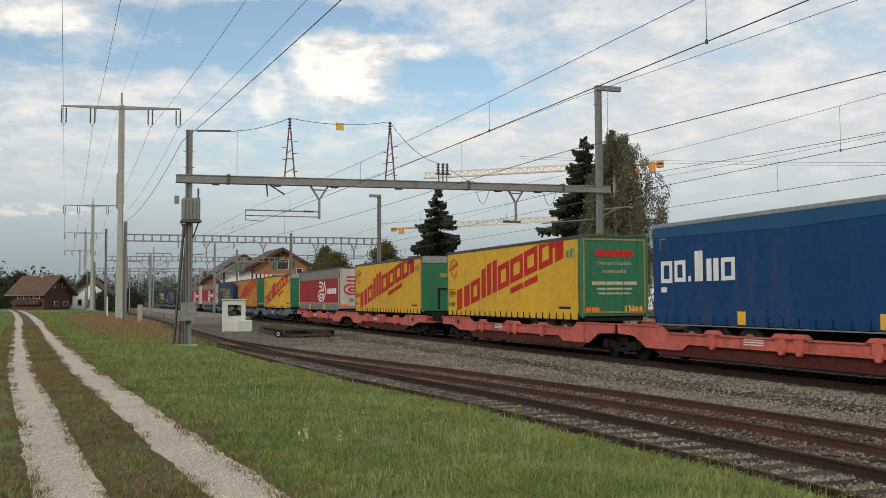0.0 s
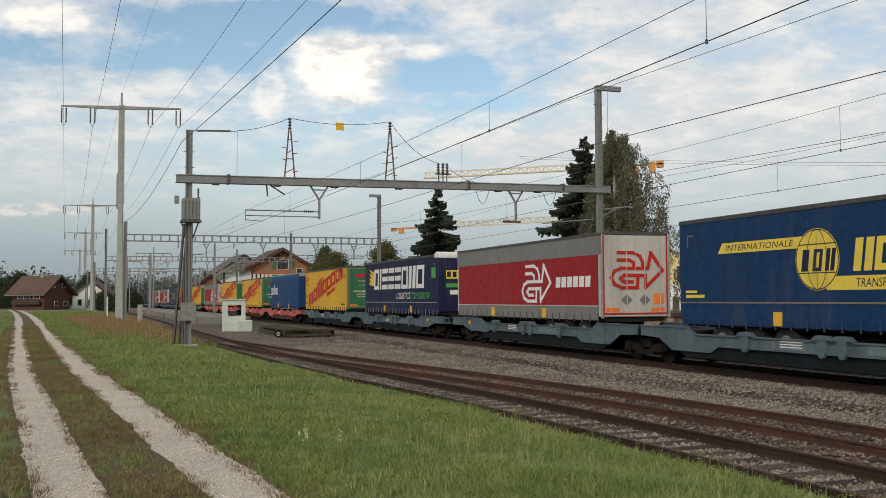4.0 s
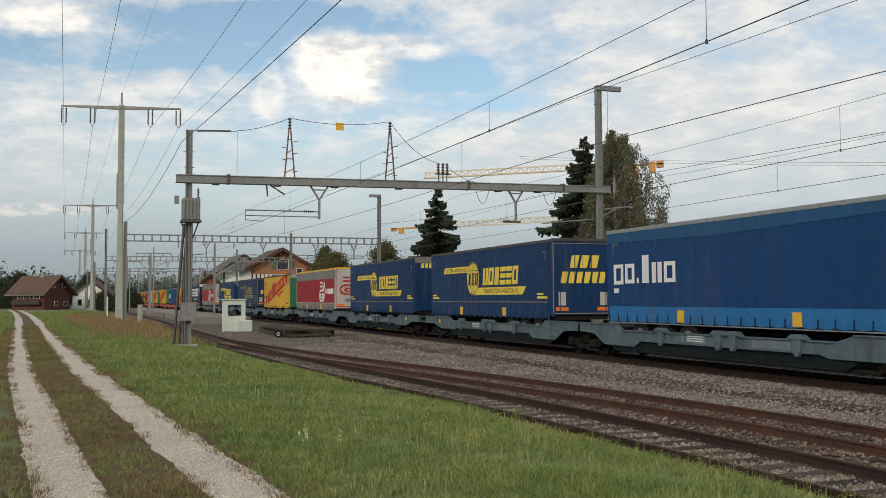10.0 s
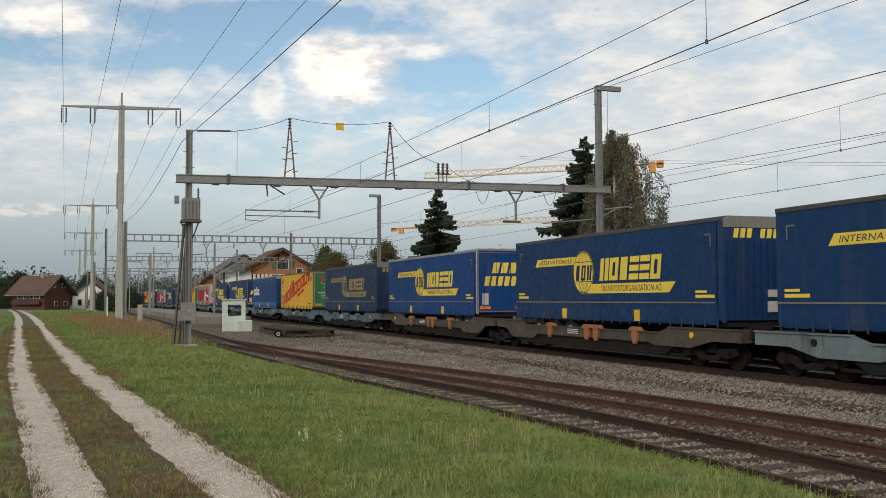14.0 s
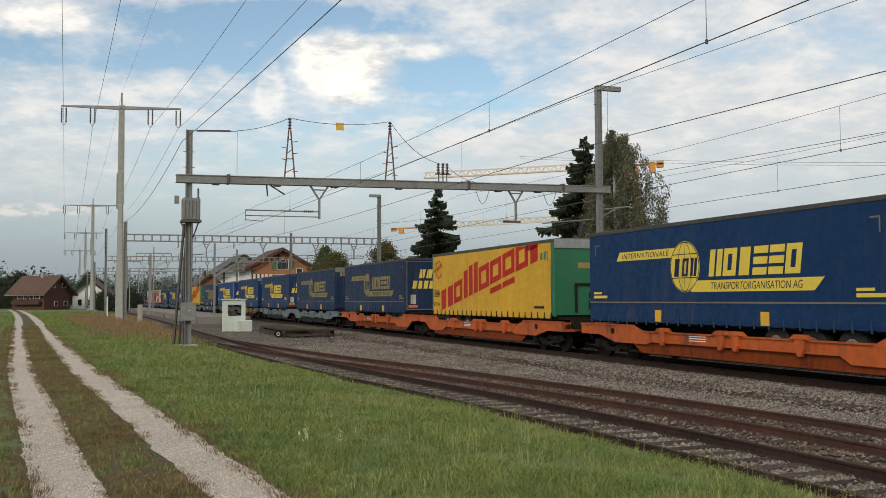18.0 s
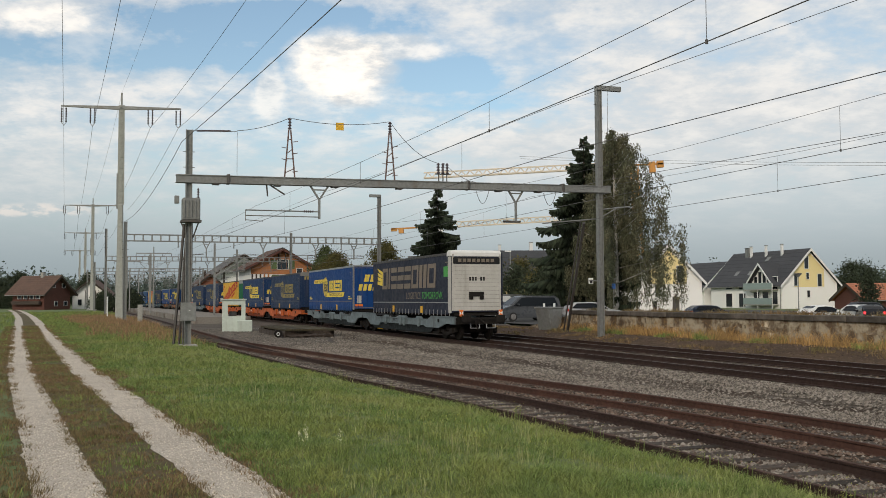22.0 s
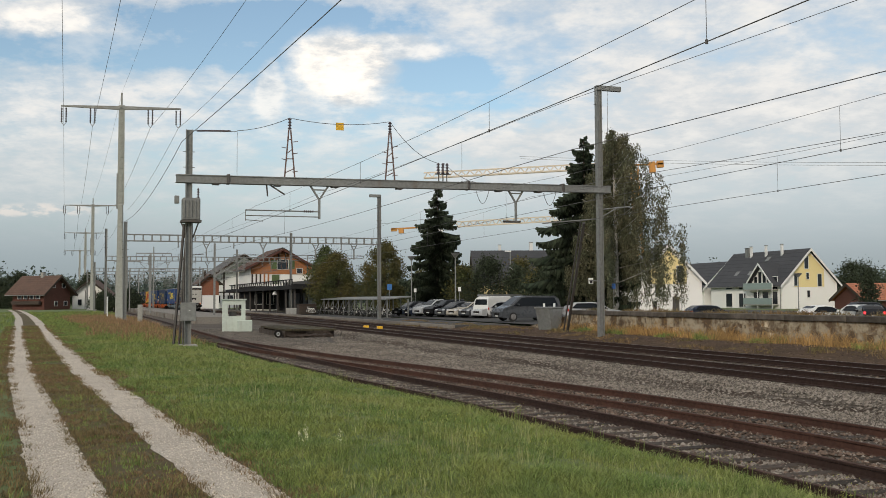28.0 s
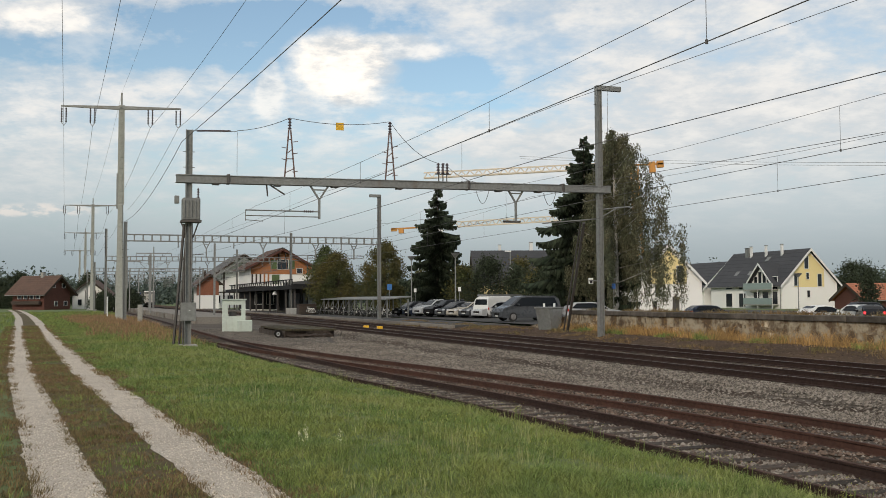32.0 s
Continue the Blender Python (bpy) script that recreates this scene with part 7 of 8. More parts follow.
def car(m, mat, label, prof, glass, width=1.75, wheels=(0.85, 3.4), r=0.31, lit=False, category="car", group="parked cars", roof_rack=False):
    """Front at x = 0. prof: side outline (x, z) of the body; glass: side outline of the window band."""
    c = thing("car" if category == "car" else "van", m, label, category, group)
    hw = width / 2
    bm = B()
    # lofted across five sections with tumblehome
    zmax = max(z for _, z in prof)
    belt = glass[0][1]
    rings = []
    for y in (-1.0, -0.86, 0.86, 1.0):
        ring = []
        for x, z in prof:
            t = max(0.0, (z - belt) / max(0.01, zmax - belt))
            inset = 1.0 - 0.17 * t
            zz = z - (0.05 * (abs(y) > 0.9) * (0.4 + t))
            ring.append(bm.verts.new((x, y * hw * inset, zz)))
        rings.append(ring)
    n = len(prof)
    for a, b in zip(rings, rings[1:]):
        for i in range(n):
            bm.faces.new((a[i], a[(i + 1) % n], b[(i + 1) % n], b[i]))
    bm.faces.new(rings[0][::-1])
    bm.faces.new(rings[-1])
    part("body", bm, mat, c)
    for sg in (-1, 1):
        bm = B()
        vs = []
        for x, z in glass:
            t = (z - belt) / max(0.01, zmax - belt)
            vs.append((x, sg * (hw * (1.0 - 0.17 * t) + 0.012), z - 0.02))
        bm.faces.new([bm.verts.new(v) for v in vs])
        ext = bmesh.ops.extrude_face_region(bm, geom=list(bm.faces))
        for v in [e for e in ext["geom"] if isinstance(e, bmesh.types.BMVert)]:
            v.co.y -= sg * 0.03
        part("side_window", bm, CAR_GLASS, c, "dark side glass")
    # windscreen and rear glass lie on the outline
    back = 7 if category == "van" else 6
    for k, nm in ((3, "windscreen"), (back, "rear_window")):
        (x0, z0), (x1, z1) = prof[k], prof[k + 1]
        d = Vector((x1 - x0, z1 - z0)).normalized()
        nx, nz = -d.y * 0.012, d.x * 0.012
        bm = B()
        w0 = 0.84 - 0.15 * max(0.0, (z0 - belt) / (zmax - belt))
        w1 = 0.84 - 0.15 * max(0.0, (z1 - belt) / (zmax - belt))
        a, b = (0.08, 0.95) if nm == "windscreen" else (0.08, 0.75)
        q = [(x0 + (x1 - x0) * f + nx * g, s * hw * (w0 + (w1 - w0) * f), z0 + (z1 - z0) * f + nz * g) for g in (1.0, -1.0) for f, s in ((a, -1), (a, 1), (b, 1), (b, -1))]
        vs = [bm.verts.new(v) for v in q]
        for fc in ((0, 1, 2, 3), (7, 6, 5, 4), (0, 4, 5, 1), (1, 5, 6, 2), (2, 6, 7, 3), (3, 7, 4, 0)):
            bm.faces.new([vs[e] for e in fc])
        part(nm, bm, CAR_GLASS, c, "dark glass")
    for x in wheels:
        for sg in (-1, 1):
            bm = B()
            rod(bm, (x, sg * (hw - 0.2), r), (x, sg * (hw + 0.015), r), r, r, 18)
            w = part("wheel", bm, TYRE, c, "", 0.02)
            part("rim", rod(B(), (x, sg * (hw + 0.01), r), (x, sg * (hw + 0.03), r), r * 0.66, r * 0.6, 12), RIM, w, "silver rim")
    L = max(x for x, _ in prof)
    for sg in (-1, 1):
        part("headlight", box(B(), 0.02, 0.22, *sorted((sg * (hw - 0.42), sg * (hw - 0.04))), 0.60, 0.76), LAMP_GLASS, c, "clear headlight", 0.03)
        part("tail_light", box(B(), L - 0.2, L - 0.005, *sorted((sg * (hw - 0.2), sg * (hw - 0.02))), 0.72, 0.95), TAIL_RED if lit else LOGO_RED, c, "red tail light", 0.03)
        part("mirror", box(B(), glass[0][0] + 0.35, glass[0][0] + 0.5, *sorted((sg * hw, sg * (hw + 0.17))), glass[0][1] + 0.02, glass[0][1] + 0.16), mat, c, "", 0.03)
    part("grille", box(B(), -0.015, 0.05, -0.45, 0.45, 0.45, 0.62), GRIME, c)
    if roof_rack:
        for sg in (-1, 1):
            part("roof_rack", box(B(), 0.4, 4.9, *sorted((sg * 0.55, sg * 0.65)), 1.98, 2.14), ALU, c, "pale roof rack rail")
    part("number_plate", box(B(), -0.03, 0.0, -0.26, 0.26, 0.36, 0.46), PLATE, c, "pale plate")
    part("number_plate", box(B(), L - 0.01, L + 0.012, -0.26, 0.26, 0.55, 0.66), PLATE, c, "pale plate")
    return c


HATCH = ([(0.0, 0.3), (0.0, 0.62), (0.12, 0.76), (0.95, 0.94), (1.75, 1.42), (2.3, 1.5), (3.2, 1.46), (3.75, 1.2), (4.0, 0.95), (4.05, 0.45), (3.95, 0.25), (0.1, 0.2)],
         [(1.05, 0.95), (1.8, 1.38), (2.4, 1.44), (3.1, 1.4), (3.6, 1.0)])
ESTATE = ([(0.0, 0.3), (0.0, 0.6), (0.15, 0.74), (1.2, 0.92), (2.0, 1.38), (2.6, 1.45), (3.9, 1.43), (4.45, 1.15), (4.62, 0.9), (4.65, 0.45), (4.5, 0.25), (0.1, 0.2)],
          [(1.35, 0.95), (2.05, 1.34), (2.7, 1.4), (3.8, 1.38), (4.25, 1.0)])
SUV = ([(0.0, 0.4), (0.0, 0.8), (0.15, 0.95), (1.15, 1.1), (1.85, 1.62), (2.4, 1.7), (3.8, 1.68), (4.3, 1.3), (4.4, 0.6), (4.3, 0.35), (0.1, 0.3)],
       [(1.25, 1.12), (1.9, 1.58), (2.4, 1.64), (3.7, 1.62), (4.1, 1.18)])
VAN = ([(0.0, 0.35), (0.0, 0.75), (0.12, 1.0), (0.75, 1.2), (1.65, 1.88), (2.1, 1.97), (4.7, 1.96), (5.0, 1.75), (5.12, 1.0), (5.12, 0.4), (5.0, 0.3), (0.1, 0.28)],
       [(0.95, 1.2), (1.72, 1.8), (2.2, 1.86), (4.6, 1.84), (4.85, 1.22)])
SILVER, BLACK, WHITE_P = paint("silver_paint", (0.42, 0.43, 0.44), 0.3), paint("black_paint", (0.008, 0.008, 0.01), 0.2), paint("white_paint", (0.72, 0.72, 0.70), 0.3)
ANTHRACITE, NAVY_P, BEIGE = paint("anthracite_paint", (0.062, 0.066, 0.072), 0.3), paint("dark_blue_paint", (0.02, 0.03, 0.055), 0.25), paint("champagne_paint", (0.42, 0.38, 0.32), 0.3)


def ground_at(x, y, z, turn):
    return pose(x, y, z, 0, 0, turn)


Z0 = YARD_Z + 0.02
row = [(BLACK, "black hatchback parked nose to the railway", HATCH), (NAVY_P, "dark blue estate parked nose to the railway", ESTATE), (SILVER, "silver people carrier with a long roof", SUV),
       (BLACK, "black off-roader parked in the row", SUV), (ANTHRACITE, "dark grey hatchback in the row", HATCH), (BEIGE, "champagne estate parked in the row", ESTATE), (ANTHRACITE, "dark estate in the row", ESTATE), (SILVER, "silver hatchback next to the white van", HATCH)]
for i, (mat, label, shape) in enumerate(row):
    f = i / 7
    car(ground_at(-4.9 + 7.9 * f, 101.0 - 12.5 * f, Z0, 33), mat, label, *shape)
car(ground_at(7.2, 92.2, Z0, 222), WHITE_P, "white delivery van with a roof rack", VAN[0], [(0.95, 1.2), (1.72, 1.8), (2.0, 1.83), (2.05, 1.83), (2.05, 1.22)], 1.95, (0.95, 4.0), 0.34, category="van", group="", roof_rack=True)
car(ground_at(4.15, 75.6, Z0, 22), ANTHRACITE, "dark grey passenger van", *VAN, 1.92, (0.95, 4.0), 0.35, category="van", group="")
# cars beyond the bank wall
LOW = Z0 - 0.42
for x, y, z, mat, shape, turn, label, lit in ((32.6, 79.0, LOW, WHITE_P, HATCH, 195, "white hatchback beyond the bank wall", False), (40.6, 88.0, LOW, BLACK, SUV, 190, "dark off-roader beyond the bank wall", False),
                                              (36.1, 84.0, LOW, BLACK, HATCH, -100, "black car with lit tail lamps", True), (36.2, 81.5, LOW, WHITE_P, HATCH, 100, "white hatchback beside the dark cars", False), (14.0, 76.0, Z0, SILVER, ESTATE, 185, "silver car under the birch", False),
                                              (12.5, 86.0, Z0, SILVER, HATCH, 190, "silver hatchback behind the mast", False), (27.4, 92.0, LOW, NAVY_P, ESTATE, 190, "dark car beyond the wall", False)):
    car(ground_at(x, y, z, turn), mat, label, *shape, lit=lit)
# ---------------------------------------------------------------- trees


def leaf_cloud(name, centres, per, spread, size, mat, parent, label="", seed=1, droop=0.0, flat=1.0, wide=0.5):
    """Many small leaf quads round the given clump centres, one mesh."""
    rng = np.random.default_rng(seed)
    c = np.repeat(np.array(centres, float), per, axis=0)
    n = len(c)
    p = c + rng.normal(size=(n, 3)) * spread * np.array([1, 1, flat])
    d = rng.normal(size=(n, 3))
    d /= np.linalg.norm(d, axis=1)[:, None]
    e = np.cross(d, rng.normal(size=(n, 3)))
    e /= np.linalg.norm(e, axis=1)[:, None]
    if droop:
        d = d * (1 - droop) + np.array([0, 0, -1.0]) * droop
    s = size * (0.5 + rng.random(n))[:, None]
    v = np.stack([p - d * s, p + e * s * wide, p + d * s, p - e * s * wide], 1).reshape(-1, 3)
    f = np.arange(4 * n).reshape(-1, 4)
    me = from_arrays(name, v.tolist(), f.tolist(), mat)
    return part(name, me, mat, parent, label)


def limbs(parent, trunk_h, r, mat, branches):
    bm = B()
    segs = 6
    for i in range(segs):
        a, b = i / segs, (i + 1) / segs
        rod(bm, (0.06 * math.sin(a * 5) * r * 4, 0.05 * math.cos(a * 4) * r * 4, a * trunk_h - 0.2 * (i == 0)), (0.06 * math.sin(b * 5) * r * 4, 0.05 * math.cos(b * 4) * r * 4, b * trunk_h),
            r * (1 - 0.85 * a), r * (1 - 0.85 * b), 9)
    part("trunk", bm, mat, parent)
    for a, b, rr in branches:
        part("limb", rod(B(), a, b, rr, rr * 0.3, 6), mat, parent)


def spruce(m, h, w, label, seed, bare=0.05, widest=0.4):
    """Whorls of arching boughs, each a drooping frond of needle sprays."""
    t = thing("spruce", m, label, "tree")
    rng = random.Random(seed)
    br, vs, fs = [], [], []
    z = h * bare
    while z < h * 0.985:
        u = z / h
        reach = w * min(1.0 - widest, (1 - u) ** 0.74) * (0.8 + 0.4 * rng.random()) * (1.0 if u < 0.8 else 0.82) + 0.06
        k = 8 if u < 0.7 else 6
        off = rng.random() * 6.3
        for j in range(k):
            a = off + 2 * math.pi * (j + 0.6 * rng.random()) / k
            rr = reach * (0.62 + 0.5 * rng.random())
            zb = z + 1.1 * (rng.random() - 0.5)
            ca, sa = math.cos(a), math.sin(a)
            sag, lift = (0.5 + 0.15 * rng.random()) * (1.0 if u < 0.75 else 3.2 * (1.0 - u) + 0.2), 0.32
            spine = lambda g: (rr * g * ca, rr * g * sa, zb + 0.10 * rr * g - sag * rr * g * g + lift * rr * g ** 4)
            if rr > 0.8 and len(br) < 90:
                br.append(((0, 0, z), spine(0.8), 0.04 * (1 - u) + 0.012))
            n = max(4, int(rr / 0.12))
            for q in range(n):
                g = (q + 0.6) / n
                p = spine(g)
                half = (0.14 + 0.5 * rr * 0.36 * math.sin(math.pi * min(1, 0.18 + 0.82 * g))) * (0.7 + 0.6 * rng.random())
                for sg in (-1, 1, rng.choice((-0.4, 0.4)), 0.0):
                    dx = ca * 0.55 * half - sa * sg * half + rng.uniform(-0.08, 0.08)
                    dy = sa * 0.55 * half + ca * sg * half + rng.uniform(-0.08, 0.08)
                    dz = -half * (0.45 + 0.5 * rng.random()) - (0.25 if sg == 0.0 else 0.0)
                    wd = 0.07 + 0.07 * rng.random()
                    i = len(vs)
                    vs += [(p[0] - ca * wd, p[1] - sa * wd, p[2]), (p[0] + ca * wd, p[1] + sa * wd, p[2] + 0.03),
                           (p[0] + dx + ca * wd * 0.5, p[1] + dy + sa * wd * 0.5, p[2] + dz), (p[0] + dx * 0.9 - ca * wd * 0.4, p[1] + dy * 0.9 - sa * wd * 0.4, p[2] + dz * 1.15)]
                    fs.append((i, i + 1, i + 2, i + 3))
        z += (0.50 + 0.25 * rng.random()) * (1.0 if u < 0.6 else 0.8)
    limbs(t, h * 0.98, 0.013 * h, BARK, br)
    part("crown", from_arrays("crown", vs, fs, SPRUCE), SPRUCE, t, "dark drooping needle boughs")
    core = [(0.2 * w * (1 - i / 40) * math.cos(i * 2.4), 0.25 * w * (1 - i / 40) * math.sin(i * 2.4), h * (0.06 + 0.66 * i / 40)) for i in range(40)]
    leaf_cloud("inner_needles", core, 60, 0.4, 0.2, SPRUCE, t, "", seed, 0.4, 1.0, 0.4)
    return t


def broadleaf(m, h, w, label, seed, mat, n=150, leaf=0.15, per=75, low=0.14, spread=0.42, name="tree"):
    t = thing(name, m, label, "tree")
    rng = random.Random(seed)
    clumps, br = [], []
    for i in range(n):
        a = rng.random() * 6.283
        u = rng.random()
        z = h * (low + (1 - low) * u)
        prof = math.sin(math.pi * min(1.0, 0.16 + 0.84 * u ** 0.85)) ** 0.75
        r = w * prof * (0.35 + 0.65 * rng.random() ** 0.5) * (0.85 + 0.3 * math.sin(3 * a + seed))
        clumps.append((r * math.cos(a), r * math.sin(a), z))
        if i % (3 if n > 120 else 7) == 0:
            br.append(((0, 0, max(0.1, z * 0.55)), clumps[-1], 0.02 * h * 0.35))
    limbs(t, h * 0.8, 0.02 * h, BARK, br)
    leaf_cloud("crown", clumps, per, spread, leaf, mat, t, "", seed, 0.15, 0.85)
    return t


def birch(m, h, label, seed, k=1.0):
    """Rising limbs with long hanging strands of small leaves, fuller on one side."""
    t = thing("birch", m, label, "tree")
    rng = random.Random(seed)
    br, clumps = [], []
    rows = [(0.0, 3.4), (0.2, 4.7), (0.45, 4.4), (0.62, 3.5), (0.8, 2.6), (0.93, 1.4), (1.0, 0.6)]
    for i in range(76):
        u = 0.25 + 0.73 * (i + 0.5) / 76
        z = h * u
        a = 2.4 * i + rng.random()
        side = 1.0 + 0.26 * math.cos(a + 0.3)
        reach = k * lerp_rows(rows, u) * (0.55 + 0.5 * rng.random()) * side
        tip = Vector((reach * math.cos(a), reach * math.sin(a), z + 0.25))
        if i % 2 == 0:
            br.append(((0, 0, z - 1.2), tuple(tip), 0.05))
        for j in range(14):
            g = 0.08 + 0.95 * rng.random() ** 0.75
            bx, by, bz = tip.x * g, tip.y * g, z + 0.25 * g
            drop = (1.4 + 3.6 * rng.random() ** 1.5) * (0.45 + 0.8 * (1 - u))
            if g > 0.85 and rng.random() < 0.3:
                drop *= 1.5
            drop = min(drop, bz - 0.7 - 0.8 * rng.random())
            ph = rng.random() * 6
            for q in range(int(drop / 0.17)):
                w = q * 0.17
                if rng.random() < 0.22:
                    continue
                clumps.append((bx + 0.07 * math.sin(w * 2 + ph) + 0.04 * w * math.cos(a), by + 0.07 * math.cos(w * 2.3 + ph) + 0.04 * w * math.sin(a), bz - w))
    limbs(t, h * 0.96, 0.26, BIRCH_BARK, br)
    leaf_cloud("crown", clumps, 15, 0.12, 0.092, BIRCH, t, "hanging strands of small leaves", seed, 0.5, 1.0, 0.42)
    return t


spruce(pose(-0.6, 112.0, 0.05), 15.4, 4.9, "dark pointed spruce beside the car park", 3, 0.04, 0.2)
spruce(pose(12.0, 82.0, 0.05), 15.6, 6.0, "tall dark spruce beside the birch", 5, 0.05, 0.3)
birch(pose(14.0, 79.0, 0.05), 15.6, "tall weeping birch with thinning leaves", 8, 1.06)
broadleaf(pose(-13.7, 126.0, 0.1), 7.4, 3.4, "round maple turning yellow behind the shelter", 11, LEAF_MAPLE, 200, 0.11, 120, 0.1, 0.4)
broadleaf(pose(-7.4, 123.0, 0.1), 8.8, 3.3, "pointed green maple behind the shelter", 12, LEAF_MAPLE, 200, 0.11, 120, 0.1, 0.4)
broadleaf(pose(-18.2, 150.0, 0.1), 9.6, 3.2, "dark tree behind the station", 13, LEAF_GREEN)
for i, (x, y, h, w) in enumerate(((2.2, 109.0, 5.2, 2.2), (5.0, 107.0, 6.2, 2.8), (8.0, 106.0, 5.2, 2.4), (11.0, 100.0, 5.4, 2.8), (9.8, 92.0, 4.4, 2.2), (13.0, 88.0, 4.6, 2.3), (-2.6, 118.0, 5.0, 2.2), (2.5, 119, 5.5, 2.6), (14.5, 108.0, 6.4, 3.0), (9.0, 113.0, 6.2, 3.0))):
    broadleaf(pose(x, y, 0.05), h, w, "dense green shrub behind the parked cars", 40 + i, LEAF_DARK if i % 3 else LEAF_MAPLE, 100, 0.13, 70, 0.04, 0.42, "shrub")
for i, (x, y, h, w) in enumerate(((70.3, 168.0, 7.4, 2.6), (82.0, 190.0, 8.5, 5.0), (86, 176, 8, 5.0))):
    broadleaf(pose(x, y, 0.0), h, w, "dark bushy tree beyond the houses", 60 + i, LEAF_DARK, 80, 0.18, 60, 0.04, 0.7)
broadleaf(pose(48.9, 112.0, 0.0), 5.0, 1.2, "dark bushy tree beyond the houses", 59, LEAF_DARK, 80, 0.13, 60, 0.04, 0.34)
for i, (x, y, h, w) in enumerate(((-101.0, 232.0, 8.2, 6.0), (-110.0, 240.0, 7.0, 6.0), (-84, 232, 8.0, 4.5), (-92, 228, 7, 5), (-66.0, 205.0, 3.4, 2.6), (-70, 201, 3.0, 2.2))):
    broadleaf(pose(x, y, 0.0), h, w, "dark tree by the farmhouse", 80 + i, LEAF_DARK, 150, 0.17, 110, 0.04, 0.55)


# ---------------------------------------------------------------- far left and distance
farm = gable_house("farmhouse", pose(-84.5, 205.0, 0, 0, 0, 160), 8.2, 7.6, 3.9, 7.0, WOOD_RED, ROOF_BROWN, "dark red-brown farmhouse with a broad brown roof", 1.1)
for xx in (-3.4, -1.4, 0.6, 2.6):
    window(farm, Matrix.Translation((xx * 0.8, 4.03, 2.4)) @ Matrix.Rotation(math.pi, 4, "Z"), 0.9, 1.0)
part("balcony", box(B(), -3.6, 3.6, 4.0, 4.8, 1.2, 1.9), WOOD_DARK, farm, "dark balcony")
for yy, zz in ((-1.8, 5.0), (1.2, 5.0), (-2.4, 1.2), (0.4, 1.2)):
    window(farm, Matrix.Translation((-4.13, yy, zz - 0.3)) @ Matrix.Rotation(-math.pi / 2, 4, "Z"), 0.9, 0.9)
chimney(farm, -0.5, 0.2, 6.6, 7.9, 0.7, CONCRETE)
wh = gable_house("house", pose(-78.5, 219.0, 0, 0, 0, 100), 9.0, 7.5, 3.4, 6.4, WHITE_WALL, ROOF_BROWN, "small white house with dark timber framing", 0.8)
for xx in (-2.2, 0, 2.2):
    window(wh, Matrix.Translation((-4.53, xx, 1.0)) @ Matrix.Rotation(-math.pi / 2, 4, "Z"), 0.8, 1.2)
    bm = B()
    box(bm, -4.56, -4.5, xx - 1.2, xx - 1.05, 0, 4.2)
    part("timber_post", bm, WOOD_DARK, wh)
sheet("farm_road", [128, 129.5, 131, 132.5], lambda s: path_n(s) - 80, lambda s: path_n(s) + 0.5, 0.03, GRAVEL, "pale farm road crossing towards the farmhouse", "road", 30, 0.3)


def far_trees():
    """Wooded skyline on all sides, one joined scatter of clumps."""
    rng = np.random.default_rng(5)
    cs = []
    for i in range(2600):
        a = radians(-75 + 150 * rng.random())
        d = 420 + 260 * rng.random()
        h = (9 + 7 * rng.random()) * (0.85 + 0.16 * math.sin(a * 9) + 0.1 * math.sin(a * 23))
        x, y = d * math.sin(a), d * math.cos(a)
        for k in range(3):
            cs.append((x + rng.normal() * 3, y + rng.normal() * 3, max(0.8, h * (0.25 + 0.35 * k))))
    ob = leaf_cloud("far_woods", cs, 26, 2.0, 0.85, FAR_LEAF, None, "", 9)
    tagged(ob, "dark woods along the horizon, haze painted into the leaf colour", "woods", kind="stuff")


far_trees()


def hills():
    bm = B()
    pts = []
    for i in range(81):
        a = radians(-80 + 2 * i)
        h = 34 + 16 * math.sin(a * 5 + 1) + 9 * math.sin(a * 13) + 14 * (a > 0.1)
        pts.append((1500 * math.sin(a), 1500 * math.cos(a), h))
    low = [bm.verts.new((x, y, -5)) for x, y, h in pts]
    mid = [bm.verts.new((x * 1.05, y * 1.05, h * 0.7)) for x, y, h in pts]
    top = [bm.verts.new((x * 1.15, y * 1.15, h)) for x, y, h in pts]
    for a, b in ((low, mid), (mid, top)):
        for i in range(80):
            bm.faces.new((a[i], a[i + 1], b[i + 1], b[i]))
    # The pale blue-grey stands in for distance haze, painted onto the hills.
    ob = part("backdrop", bm, material("hill_painted_haze", (0.30, 0.37, 0.42), (0.24, 0.31, 0.35), 1.0, grain=0.02, big=0.004, amount=0.6, bump=0), None)
    tagged(ob, "wooded hills on the horizon, haze painted into their colour", "hills", kind="structure")


hills()


JIB_PALE = material("pale_orange_jib_paint", (0.68, 0.60, 0.50), (0.58, 0.46, 0.35), 0.6, amount=0.5, bump=0)


